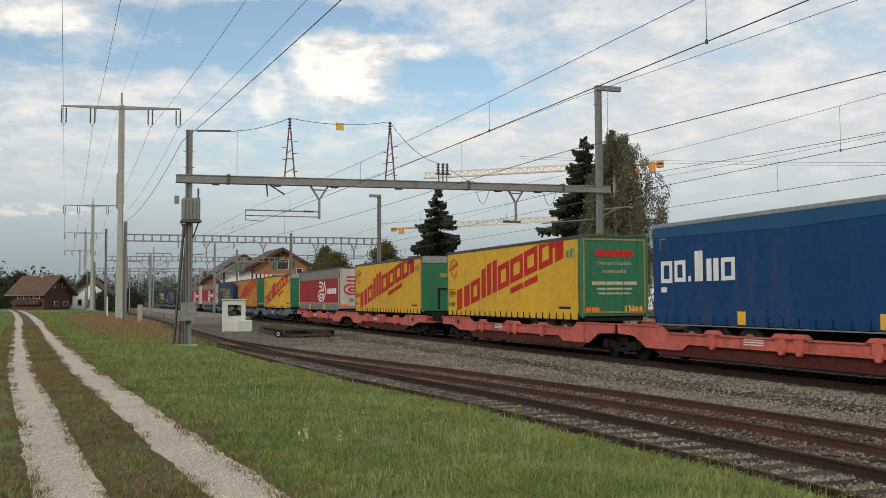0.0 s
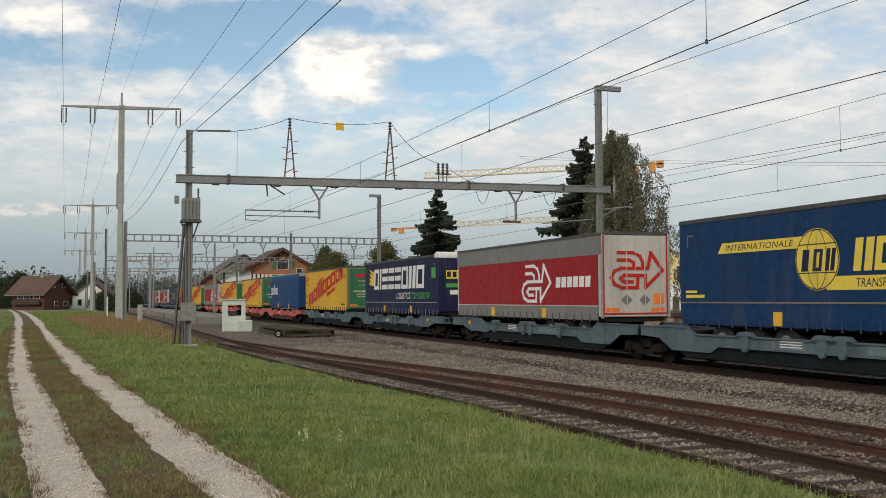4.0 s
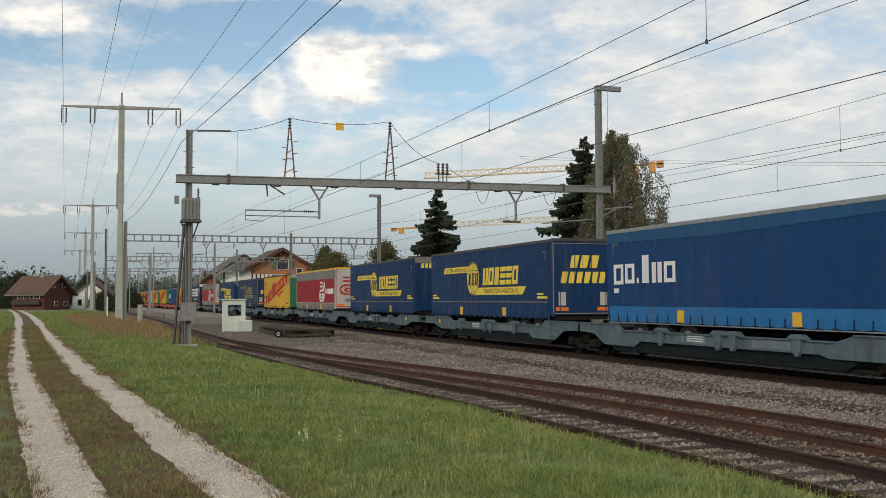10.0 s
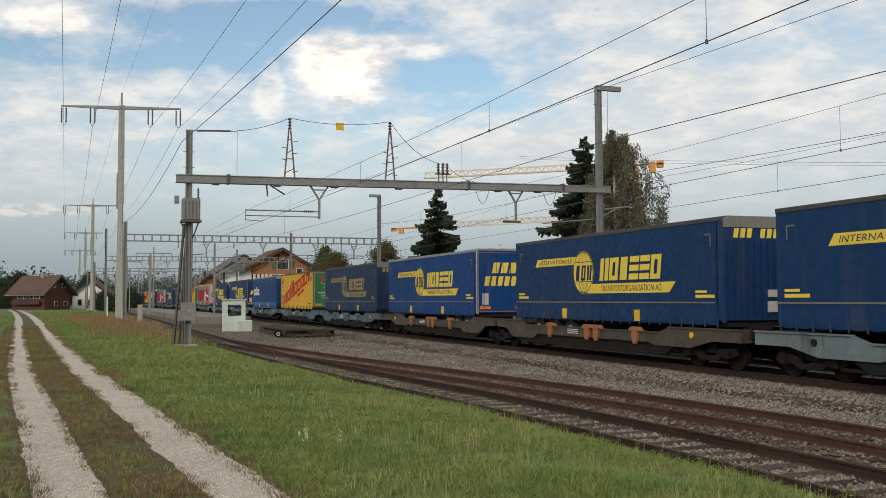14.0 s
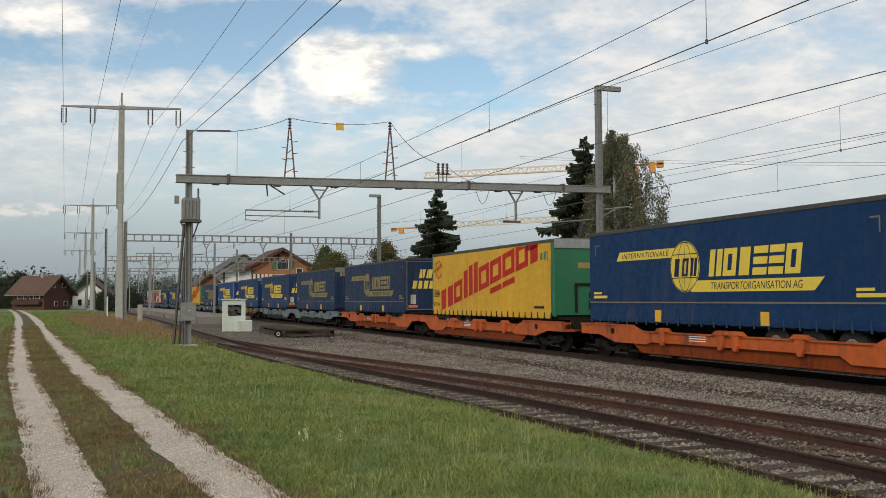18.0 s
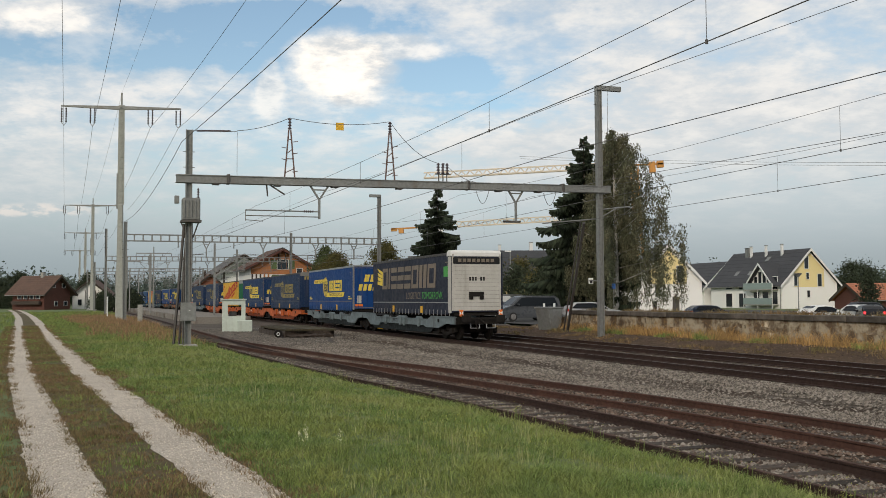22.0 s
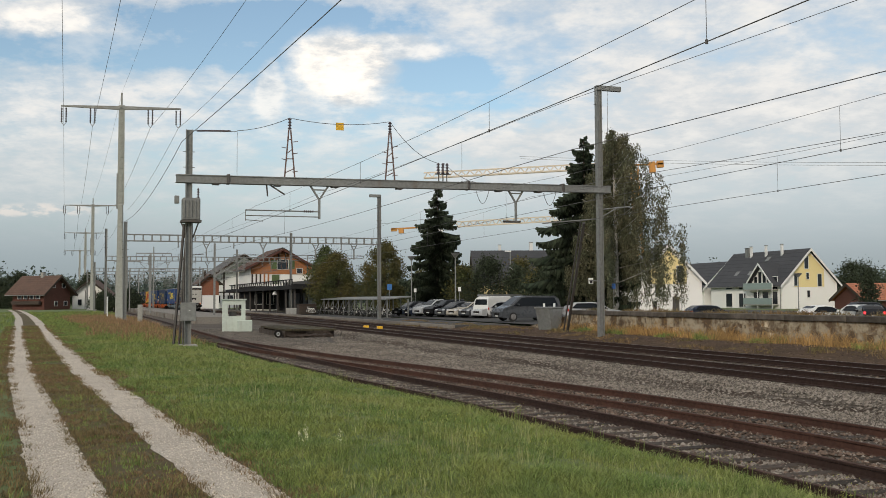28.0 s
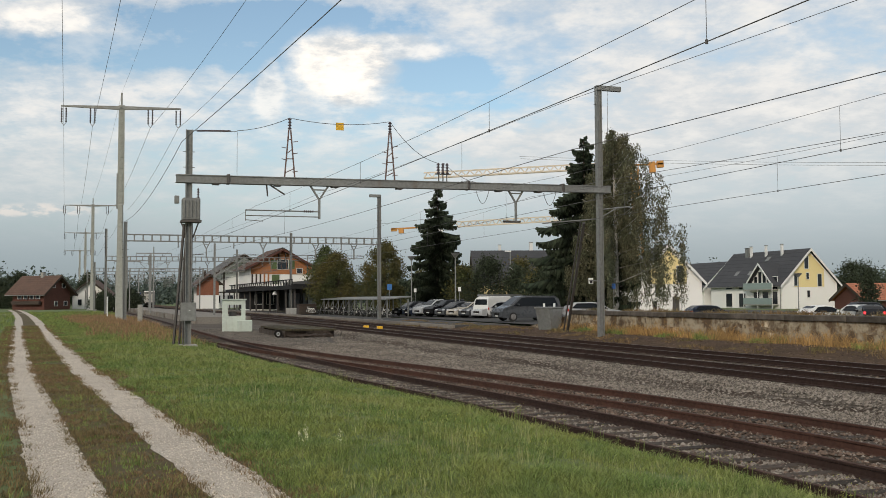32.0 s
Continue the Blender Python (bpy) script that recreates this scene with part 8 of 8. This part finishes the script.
def crane(m, length, back, label, col, weight=1.0):
    """Tower crane: mast, lattice jib, counter-jib."""
    c = thing("tower_crane", m, label, "crane", "cranes")
    h = 0.0
    bm = B()
    for z in range(16):
        for a, b in (((-0.8, -0.8), (0.8, -0.8)), ((0.8, -0.8), (0.8, 0.8)), ((0.8, 0.8), (-0.8, 0.8)), ((-0.8, 0.8), (-0.8, -0.8))):
            bar(bm, (*a, -2 * z), (*b, -2 * z - 2), 0.12)
        for a in ((-0.8, -0.8), (0.8, -0.8), (0.8, 0.8), (-0.8, 0.8)):
            bar(bm, (*a, -2 * z), (*a, -2 * z - 2), 0.2)
    part("tower", bm, col, c)
    n = int(length / 2)
    jib = part("jib", bar(B(), (0, 0, 1.3), (-2 * n, 0, 1.3), 0.3), JIB_PALE, c, "pale lattice jib")
    for y in (-0.6, 0.6):
        part("chord", bar(B(), (0, y, 0), (-2 * n, y, 0), 0.3), JIB_PALE, jib)
    up_, down_ = mesh_of("lacing", bar(B(), (0, -0.6, 0), (-1, 0, 1.3), 0.2), JIB_PALE), mesh_of("lacing", bar(B(), (-1, 0, 1.3), (-2, -0.6, 0), 0.2), JIB_PALE)
    for i in range(n):
        for me in (up_, down_):
            part("lacing", me, JIB_PALE, jib).matrix_basis = Matrix.Translation((-2 * i, 0, 0))
    bm = B()
    box(bm, 0, back, -0.5, 0.5, 0.2, 0.55)
    part("counter_jib", bm, col, c)
    bm = B()
    box(bm, back - 3.4, back - 2.0, -0.6, 0.6, -1.7 * weight, 1.0 * weight)
    part("counterweight", bm, col, c, "orange counterweight", 0.1)
    part("winch", box(B(), back - 1.6, back, -0.5, 0.5, -0.5 * weight, 1.1 * weight), col, c, "", 0.1)
    part("cab", box(B(), -1.6, 0.2, 0.8, 2.2, -1.4, 0.4), LOGO_WHITE, c)
    return c


CRANE_ORANGE = material("orange_crane_paint", (0.60, 0.27, 0.06), (0.45, 0.18, 0.04), 0.5, amount=0.4, bump=0)
crane(pose(45.5, 230.0, 33.0, 0, -2.8, 0), 50.0, 7.0, "orange tower crane with a pale jib", CRANE_ORANGE)
crane(pose(-1.7, 260.0, 20.9, 0, 3.0, 180), 36.0, 12.2, "orange tower crane with a long jib", CRANE_ORANGE, 0.55)


# ---------------------------------------------------------------- small things along the line
CREAM = material("pale_green_paint", (0.52, 0.58, 0.52), (0.40, 0.45, 0.40), 0.7, grain=5.0, big=0.7, amount=0.6, bump=0.1, dirt=(0.25, 0.22, 0.17, 0.5), streak=True)


def booth():
    """Weathered line-side booth with an open window."""
    b = thing("booth", on_track(53.5, -6.0, -0.38, -8), "weathered pale green line-side booth with open window", "booth")
    w, d, h = 0.85, 0.75, 2.35
    # front faces -x; window opening goes through
    for x0, x1 in ((-d, -d + 0.06), (d - 0.06, d)):
        for ya, yb, za, zb in ((-w, w, 0, 1.15), (-w, w, 2.0, h), (-w, -w + 0.3, 1.15, 2.0), (w - 0.4, w, 1.15, 2.0)):
            part("panel", box(B(), x0, x1, ya, yb, za, zb), CREAM, b)
    for y0, y1 in ((-w, -w + 0.05), (w - 0.05, w)):
        for za, zb in ((0, 1.15), (2.0, h)):
            part("side_panel", box(B(), -d + 0.06, d - 0.06, y0, y1, za, zb), CREAM, b)
    part("roof", box(B(), -d - 0.12, d + 0.12, -w - 0.1, w + 0.1, h, h + 0.08), CREAM, b, "", 0.02)
    part("floor", box(B(), -d + 0.07, d - 0.07, -w + 0.06, w - 0.06, 0.0, 0.1), WOOD_DARK, b)
    part("equipment", box(B(), -0.1, 0.3, -0.2, 0.35, 0.1, 1.5), STEEL_DARK, b, "dark equipment inside", 0.03)
    k = thing("cable_box", on_track(52.4, -5.35, -0.38, -8), "low pale slatted cable box beside the booth", "box")
    part("body", box(B(), -0.4, 0.4, -0.55, 0.55, 0, 0.85), CREAM, k, "", 0.03)
    for i in range(6):
        part("slat", box(B(), -0.43, -0.4, -0.5 + 0.18 * i, -0.4 + 0.18 * i, 0.06, 0.8), CREAM, k)


booth()

MOSSY = material("mossy_old_planks", (0.085, 0.072, 0.046), (0.05, 0.044, 0.03), 0.95, gloss=0.15, grain=5.0, big=0.9, amount=0.9, bump=0.6, vary=0.25)
deck = thing("timber_deck", on_track(43.5, -3.3, -0.36), "low mossy timber loading deck with a dark front", "deck")
rngd = random.Random(14)
for i in range(7):
    part("plank", box(B(), -4.5 + rngd.uniform(-0.3, 0.5), 5.5 + rngd.uniform(-0.6, 0.3), -1.6 + 0.45 * i, -1.2 + 0.45 * i, 0.40, 0.50 + rngd.uniform(-0.02, 0.03)), MOSSY, deck)
for xx in (-4, -1, 2, 5):
    part("bearer", box(B(), xx - 0.12, xx + 0.12, -1.6, 1.5, -0.05, 0.40), WOOD_DARK, deck)
for i in range(9):
    x = -4.4 + 1.1 * i
    part("front_board", box(B(), x, x + 1.02, 1.5, 1.56, 0.0, 0.38 + rngd.uniform(-0.08, 0.04)), WOOD_DARK, deck)
for i in range(7):
    y = -1.55 + 0.45 * i
    part("end_board", box(B(), -4.2, -4.14, y, y + 0.41, 0.0, 0.36 + rngd.uniform(-0.1, 0.04)), WOOD_DARK, deck)
for i in range(6):
    part("loose_board", bar(B(), (-4.9 - 0.2 * i, 0.9 - 0.4 * i, 0.06 + 0.03 * i), (-3.6 - 0.25 * i, 1.8 - 0.5 * i, 0.2), 0.2, 0.06), WOOD_DARK, deck)
sig = thing("shunting_signal", on_track(39.5, -5.2, -0.38), "small black ground signal with a white ring", "signal")
part("post", rod(B(), (0, 0, 0), (0, 0, 0.35), 0.04), STEEL_DARK, sig)
part("lamp_head", rod(B(), (-0.1, 0, 0.26), (0.1, 0, 0.26), 0.24, 0.24, 14), GRIME, sig, "round dark signal head")
part("white_ring", rod(B(), (-0.115, 0, 0.24), (-0.1, 0, 0.24), 0.11, 0.11, 14), LOGO_WHITE, sig)
part("ring_centre", rod(B(), (-0.125, 0, 0.24), (-0.115, 0, 0.24), 0.075, 0.075, 14), GRIME, sig)
part("arm", bar(B(), (0, -0.2, 0.25), (0.1, -0.9, 0.42), 0.05), STEEL_DARK, sig)

bin_ = thing("grit_bin", on_track(33.4, 10.4, -0.1, 20), "tapered grey grit container beside the wall", "container")
part("body", prism(B(), [(-0.35, 0), (0.35, 0), (0.68, 1.45), (-0.68, 1.45)], -0.55, 0.55, "x"), STEEL, bin_, "", 0.03)
part("lid", prism(B(), [(-0.72, 1.45), (0.72, 1.45), (0.72, 1.55), (-0.72, 1.55)], -0.6, 0.6, "x"), STEEL, bin_, "", 0.02)
for y in (-0.45, 0.45):
    part("lifting_lug", rod(B(), (0, y, 1.55), (0, y, 1.78), 0.07), LOGO_WHITE, bin_)
brace = thing("mast_brace", on_track(28.0, 9.2), "dark leaning steel brace behind the mast", "brace")
part("leg", bar(B(), (2.2, -0.75, -0.2), (-2.5, 0.55, 6.0), 0.13), STEEL_DARK, brace)
part("leg", bar(B(), (2.3, -0.55, -0.2), (-2.5, 0.75, 6.0), 0.07), STEEL_DARK, brace)
sg = thing("track_sign", on_track(25.0, 8.75, 0), "small white square sign fixed on the mast", "sign")
part("plate", box(B(), -0.02, 0.02, -0.13, 0.13, 2.75, 3.05), LOGO_WHITE, sg)
part("mark", box(B(), -0.03, -0.02, -0.08, 0.08, 2.78, 2.95), LOGO_BLACK, sg)
part("bracket", bar(B(), (0.03, 0.1, 2.9), (-0.9, -0.3, 2.9), 0.05), STEEL, sg)


def yard_lamp(x, y, h, label, cone=True):
    t = thing("street_lamp", pose(x, y, YARD_Z), label, "street lamp", "yard lamps")
    part("post", rod(B(), (0, 0, 0), (0, 0, h - 0.35), 0.075, 0.055, 8), STEEL, t)
    if cone:
        part("shade", rod(B(), (0, 0, h - 0.4), (0, 0, h - 0.02), 0.1, 0.42, 14), STEEL, t, "cone-shaped glass lamp head")
        part("cap", rod(B(), (0, 0, h - 0.02), (0, 0, h + 0.05), 0.44, 0.38, 14), STEEL_DARK, t)
    else:
        part("head", box(B(), -0.6, 0.1, -0.12, 0.12, h - 0.35, h - 0.22), LOGO_WHITE, t)
    return t


yard_lamp(-3.4, 104.5, 6.3, "slim grey yard lamp with cone head")
yard_lamp(1.2, 95.0, 6.2, "slim grey yard lamp with cone head")
yard_lamp(40.1, 110.0, 4.4, "short grey yard lamp with cone head")
yard_lamp(7.6, 110.0, 7.4, "tall lamp with a flat white head", False)
for x, y, label, mat in ((-5.5, 100.0, "blue station sign beside the shelter", material("blue_sign", (0.03, 0.16, 0.42), None, 0.5, amount=0.3, bump=0)), (-3.0, 104.3, "white plate below the lamp", LOGO_WHITE), (1.6, 94.8, "white plate below the lamp", LOGO_WHITE),
                         (23.5, 96.0, "pale road sign by the white house", LOGO_WHITE), (51.5, 110.0, "white direction sign at the yard", LOGO_WHITE), (13.3, 76.0, "blue parking sign under the birch", material("parking_blue", (0.03, 0.13, 0.40), None, 0.5, amount=0.3, bump=0))):
    t = thing("sign", pose(x, y, YARD_Z), label, "sign")
    top = 3.3 if "station" in label else 2.9
    part("post", rod(B(), (0, 0.03, 0), (0, 0.03, top), 0.035), STEEL, t)
    wdt = 0.24 if "station" in label else (0.9 if "direction" in label else 0.14)
    part("plate", box(B(), -wdt, wdt, -0.02, 0.0, top - (0.6 if wdt > 0.2 else 0.4), top), mat, t, "", 0.0)
for s, n, h, w in ((70, -12.0, 1.55, 0.42), ):
    pp = thing("marker_post", on_track(s, n, 0.05), "short white concrete marker post in dry grass", "post")
    part("post", box(B(), -0.15, 0.15, -w / 2, w / 2, -0.1, h), CONCRETE, pp, "", 0.03)
pl_ = thing("marker_pole", on_track(80, -14.6, 0.05), "slim pale pole beside the power mast", "pole")
part("pole", rod(B(), (0, 0, 0), (0, 0, 2.3), 0.06), LOGO_WHITE, pl_)
for s, n in ((48.5, 2.9), (46.3, 3.3)):
    bx = thing("point_box", on_track(s, n, -0.2), "small yellow box between the rails", "box", "yellow boxes")
    part("body", box(B(), -0.2, 0.2, -0.17, 0.17, 0, 0.26), TAG_YELLOW, bx, "", 0.03)


# ---------------------------------------------------------------- grass, stones


def blades(name, count, s0, s1, n_lo, n_hi, height, width, mat, label, seed, keep=None, bias=1.6, lean=0.55, tuft=7, spread=0.07, lift=0.0):
    """Grass in tufts: bent two-piece blades that fall outward, one joined scatter. Denser towards the near end."""
    rng = np.random.default_rng(seed)
    vs, fs = [], []
    made = tries = 0
    while made < count and tries < count * 3:
        tries += 1
        s = s0 + (s1 - s0) * rng.random() ** bias
        a, b = n_lo(s), n_hi(s)
        n = a + (b - a) * rng.random()
        if keep and not keep(s, n):
            continue
        patch = 0.78 + 0.75 * noise.noise((s * 0.55, n * 0.55, seed)) + 0.55 * noise.noise((s * 1.9, n * 1.9, seed + 9))
        if patch < 0.25 and rng.random() < 0.5:
            continue
        far = 1.0 + max(0.0, (s + 12.0)) * 0.035
        p = at(s, n, ground_z(s, n) - 0.01 + lift)
        r = rng.random((tuft, 6))
        for k0 in range(tuft):
            r0, r1, r2, r3, r4, r5 = r[k0]
            l = r0 * 6.283
            q = spread * r1
            x, y, z = p.x + math.cos(l) * q, p.y + math.sin(l) * q, p.z
            h = height * (0.4 + 0.75 * r2) * max(0.35, patch)
            w = width * far * (0.6 + 0.8 * r3)
            t = r4 * 6.283
            dx, dy = math.cos(t) * w, math.sin(t) * w
            f = lean * h * (0.4 + r5)
            lx, ly = math.cos(l) * f, math.sin(l) * f
            k = len(vs)
            vs += [(x - dx, y - dy, z), (x + dx, y + dy, z), (x + dx * 0.75 + lx * 0.4, y + dy * 0.75 + ly * 0.4, z + h * 0.68),
                   (x - dx * 0.75 + lx * 0.4, y - dy * 0.75 + ly * 0.4, z + h * 0.68), (x + lx * 1.3, y + ly * 1.3, z + h)]
            fs += [(k, k + 1, k + 2, k + 3), (k + 3, k + 2, k + 4)]
        made += tuft
    ob = new(name, from_arrays(name, vs, fs, mat))
    return tagged(ob, label, "grass", kind="stuff")


blades("meadow_grass", 370000, -14, 62, lambda s: path_n(s) + 1.15 + 0.2 * noise.noise((s * 0.9, 0, 0)), lambda s: edge_n(s) + 0.3, 0.125, 0.0034, GRASS, "lush green meadow grass between path and siding", 1, lean=0.85)
blades("meadow_grass", 26000, -14, 60, lambda s: path_n(s) - 6.5, lambda s: path_n(s) - 1.25, 0.13, 0.005, GRASS, "green grass beside the farm track", 2)
blades("meadow_grass", 42000, 58, 150, lambda s: path_n(s) + 1.2, lambda s: edge_n(s) + 0.3, 0.2, 0.0045, GRASS, "green meadow grass beyond the masts", 31, bias=1.2, lean=0.6, tuft=6, spread=0.2)
blades("meadow_grass", 30000, 58, 150, lambda s: path_n(s) - 28.0, lambda s: path_n(s) - 1.2, 0.2, 0.006, GRASS, "green meadow grass left of the farm track", 32, bias=1.2, lean=0.6, tuft=6, spread=0.25)
blades("seed_heads", 9000, -13, 40, lambda s: path_n(s) + 1.7, lambda s: edge_n(s) + 0.5, 0.24, 0.0022, SEED, "pale seed heads standing in the meadow", 12, tuft=3, lean=0.3)
blades("path_grass", 78000, -14, 58, lambda s: path_n(s) - 0.56 + 0.1 * noise.noise((s * 2.3, 1, 0)), lambda s: path_n(s) + 0.48 + 0.1 * noise.noise((s * 2.3, 2, 0)), 0.075, 0.004, DRY_GRASS, "low brownish grass between the wheel tracks", 3)
blades("path_grass", 13000, -14, 55, lambda s: path_n(s) - 0.42, lambda s: path_n(s) + 0.35, 0.085, 0.004, GRASS, "low green grass between the wheel tracks", 13)
blades("verge_grass", 30000, -14, 58, lambda s: path_n(s) + 0.96 + 0.12 * noise.noise((s * 1.7, 3, 0)), lambda s: path_n(s) + 1.6, 0.085, 0.004, DRY_GRASS, "dry brown verge grass", 4)
blades("verge_grass", 26000, -14, 58, lambda s: path_n(s) - 1.65, lambda s: path_n(s) - 0.98 + 0.12 * noise.noise((s * 1.7, 4, 0)), 0.085, 0.004, DRY_GRASS, "dry brown verge grass", 6)
blades("reddish_grass", 20000, 25, 95, lambda s: path_n(s) + 3.4 + 2.2 * noise.noise((s * 0.3, 3, 0)), lambda s: edge_n(s) + 0.1, 0.52, 0.0032, RED_GRASS, "tall reddish dry grass round the masts", 5, bias=1.0, lean=0.4, spread=0.16, keep=lambda s, n: random.random() < 0.25 + 0.06 * (s - 25) and noise.noise((s * 0.25, n * 0.4, 5)) > -0.35)
blades("meadow_grass", 14000, 24, 60, lambda s: path_n(s) + 3.0, lambda s: edge_n(s) + 0.3, 0.3, 0.004, GRASS, "taller green grass before the masts", 21, bias=1.0, spread=0.15)
blades("wall_grass", 10000, -14, 33, lambda s: 10.3 + 0.7 * noise.noise((s * 0.4, 0, 0)), lambda s: 11.5, 0.62, 0.004, STRAW, "straw-coloured tall grass at the wall's foot", 7, bias=1.0, lean=0.5, spread=0.3, keep=lambda s, n: noise.noise((s * 0.55, n * 0.8, 2)) + 0.35 * (n - 11.0) > -0.05)
blades("wall_grass", 6000, -14, 33, lambda s: 10.0, lambda s: 11.5, 0.35, 0.005, GRASS, "green weeds at the wall's foot", 17, bias=1.0, lean=0.4, spread=0.2, keep=lambda s, n: noise.noise((s * 0.5, 1, 0)) > 0.1)
blades("cinder_weeds", 14000, -14, 60, lambda s: 7.6, lambda s: 10.6, 0.16, 0.006, DRY_GRASS, "brown weeds on the cinder strip", 18, bias=1.0, keep=lambda s, n: noise.noise((s * 0.4, n * 0.6, 0)) > 0.0)
blades("bank_grass", 9000, -20, 33, lambda s: 12.3, lambda s: 13.1, 0.34, 0.007, DRY_GRASS, "dry grass on top of the bank", 8, bias=1.0, spread=0.15, lift=1.05, keep=lambda s, n: noise.noise((s * 0.35, n, 4)) > -0.1)


def clear_of_rails(s, n):
    for line in (siding_a(s) if s < 34 else siding_b(s), siding_b(s)):
        for d in (-0.75, 0.75):
            if abs(n - line - d) < 0.1:
                return False
    return True


def between_sleepers(s, n):
    return clear_of_rails(s, n) and (abs((s + 25) % 0.62 - 0.31) < 0.17 or abs(n * 37.7 % 1.0) < 0.12)


stones("siding_ballast", 3500, -13, 40, lambda s: edge_n(s) + 0.4, lambda s: siding_b(s) - 0.8, 0.026, STONE_RUST, "dark rusty ballast stones beside the siding", "ballast", 1.5, 0.012, clear_of_rails)
stones("siding_ballast", 7000, -13, 40, lambda s: siding_b(s) + 0.8, lambda s: siding_a(s) + 1.0, 0.03, STONE, "grey loose stones in the sidings", "ballast", 1.5, 0.05, clear_of_rails)
stones("siding_ballast", 15000, -13, 40, lambda s: siding_b(s) + 0.8, lambda s: siding_a(s) + 1.0, 0.036, STONE_RUST, "dark rusty ballast stones in the sidings", "ballast", 1.5, 0.045, clear_of_rails)
stones("siding_ballast", 4000, -13, 40, lambda s: siding_b(s) - 0.7, lambda s: siding_b(s) + 0.7, 0.034, STONE_RUST, "dark rusty ballast stones between the siding rails", "ballast", 1.5, 0.03, clear_of_rails)
stones("siding_ballast", 11000, -13, 34, lambda s: siding_b(s) - 0.68, lambda s: siding_b(s) + 0.66, 0.034, STONE, "pale loose stones between the siding rails", "ballast", 1.3, 0.03, between_sleepers)
stones("ballast_strip", 78000, -12, 62, lambda s: siding_a(s) + 0.85, lambda s: 0.35, 0.036, STONE, "grey crushed stone strip between siding and main line", "ballast", 1.35, 0.03,
       keep=lambda s, n: not (s > 31 and n < -3.4 + 2.0 * smooth(30, 44, s)) and not (-5 < s < 37 and -1.9 < n + 0.25 * math.sin(s * 0.4) < -1.25 and random.random() < 0.7))
stones("gravel_patch_stones", 6000, 31, 60, lambda s: siding_b(s) + 1.0, lambda s: -3.8 + 2.2 * smooth(30, 44, s), 0.03, STONE, "loose stones on the fine gravel", "gravel", 1.2, 0.04)
stones("cinder_stones", 7000, -12, 50, lambda s: 7.2, lambda s: 10.8, 0.026, STONE_RUST, "brown cinders and small stones beside the far track", "gravel", 1.0, 0.012)
stones("main_ballast", 7000, -8, 50, lambda s: 0.7, lambda s: 7.0, 0.042, STONE_RUST, "brown ballast between the main line rails", "ballast", 1.2, 0.02)
stones("main_ballast", 5000, -8, 60, lambda s: 2.7, lambda s: 3.5, 0.045, STONE, "pale ballast between the two main tracks", "ballast", 1.2, 0.05)
stones("path_pebbles", 20000, -14, 45, lambda s: path_n(s) - 1.12, lambda s: path_n(s) - 0.46, 0.0085, PEBBLE, "small pale pebbles on the wheel track", "gravel", 2.2, 0.02)
stones("path_pebbles", 20000, -14, 45, lambda s: path_n(s) + 0.42, lambda s: path_n(s) + 1.12, 0.0085, PEBBLE, "small pale pebbles on the wheel track", "gravel", 2.2, 0.02)


# ---------------------------------------------------------------- flowering weeds
FLOWER_WHITE = material("cream_flowers", (0.75, 0.72, 0.50), (0.6, 0.6, 0.35), 0.8, amount=0.4, bump=0, island=0.2)
FLOWER_YELLOW = material("yellow_green_flowers", (0.34, 0.34, 0.07), (0.26, 0.3, 0.08), 0.8, amount=0.5, bump=0, island=0.3)


def weeds(name, spots, mat, label, seed, h0=0.3, size=0.012, per=26, group=""):
    """Flowering stems, each plant a thing."""
    rng = random.Random(seed)
    for s, n in spots:
        p = at(s, n, ground_z(s, n))
        t = thing(name, pose(p.x, p.y, p.z), label, "weed", group)
        for k in range(2):
            bx, by = rng.uniform(-0.05, 0.05), rng.uniform(-0.05, 0.05)
            h = h0 * rng.uniform(0.8, 1.2)
            part("stem", rod(B(), (bx * 0.3, by * 0.3, -0.02), (bx, by, h), 0.004, 0.003, 4), GRASS, t)
        leaf_cloud("flower_head", [(0, 0, h0 * 0.95)], per, 0.018 if per > 40 else 0.045, size, mat, t, "", seed + abs(int(s * 10)), 0.0, 2.2 if per > 40 else 1.6)


weeds("white_flower", [(-8.89, -13.67), (-8.51, -13.51), (-8.97, -13.59), (-9.26, -13.26)], FLOWER_WHITE, "cream flower spike standing in the grass", 3, 0.24, 0.0085, 44, "cream flowers")
rngw = random.Random(4)
weeds("yellow_weed", [(rngw.uniform(-10.0, -6.5), rngw.uniform(-12.2, -10.6)) for _ in range(40)], FLOWER_YELLOW, "yellow-green flowering weed in the meadow", 6, 0.2, 0.009, 20, "yellow weeds")
weeds("yellow_weed", [(s, edge_n(s) + rngw.uniform(-0.1, 0.45)) for s in [rngw.uniform(-13, 6) for _ in range(44)]], FLOWER_YELLOW, "pale flowering weed at the meadow's edge", 9, 0.24, 0.008, 20, "yellow weeds")
motions()
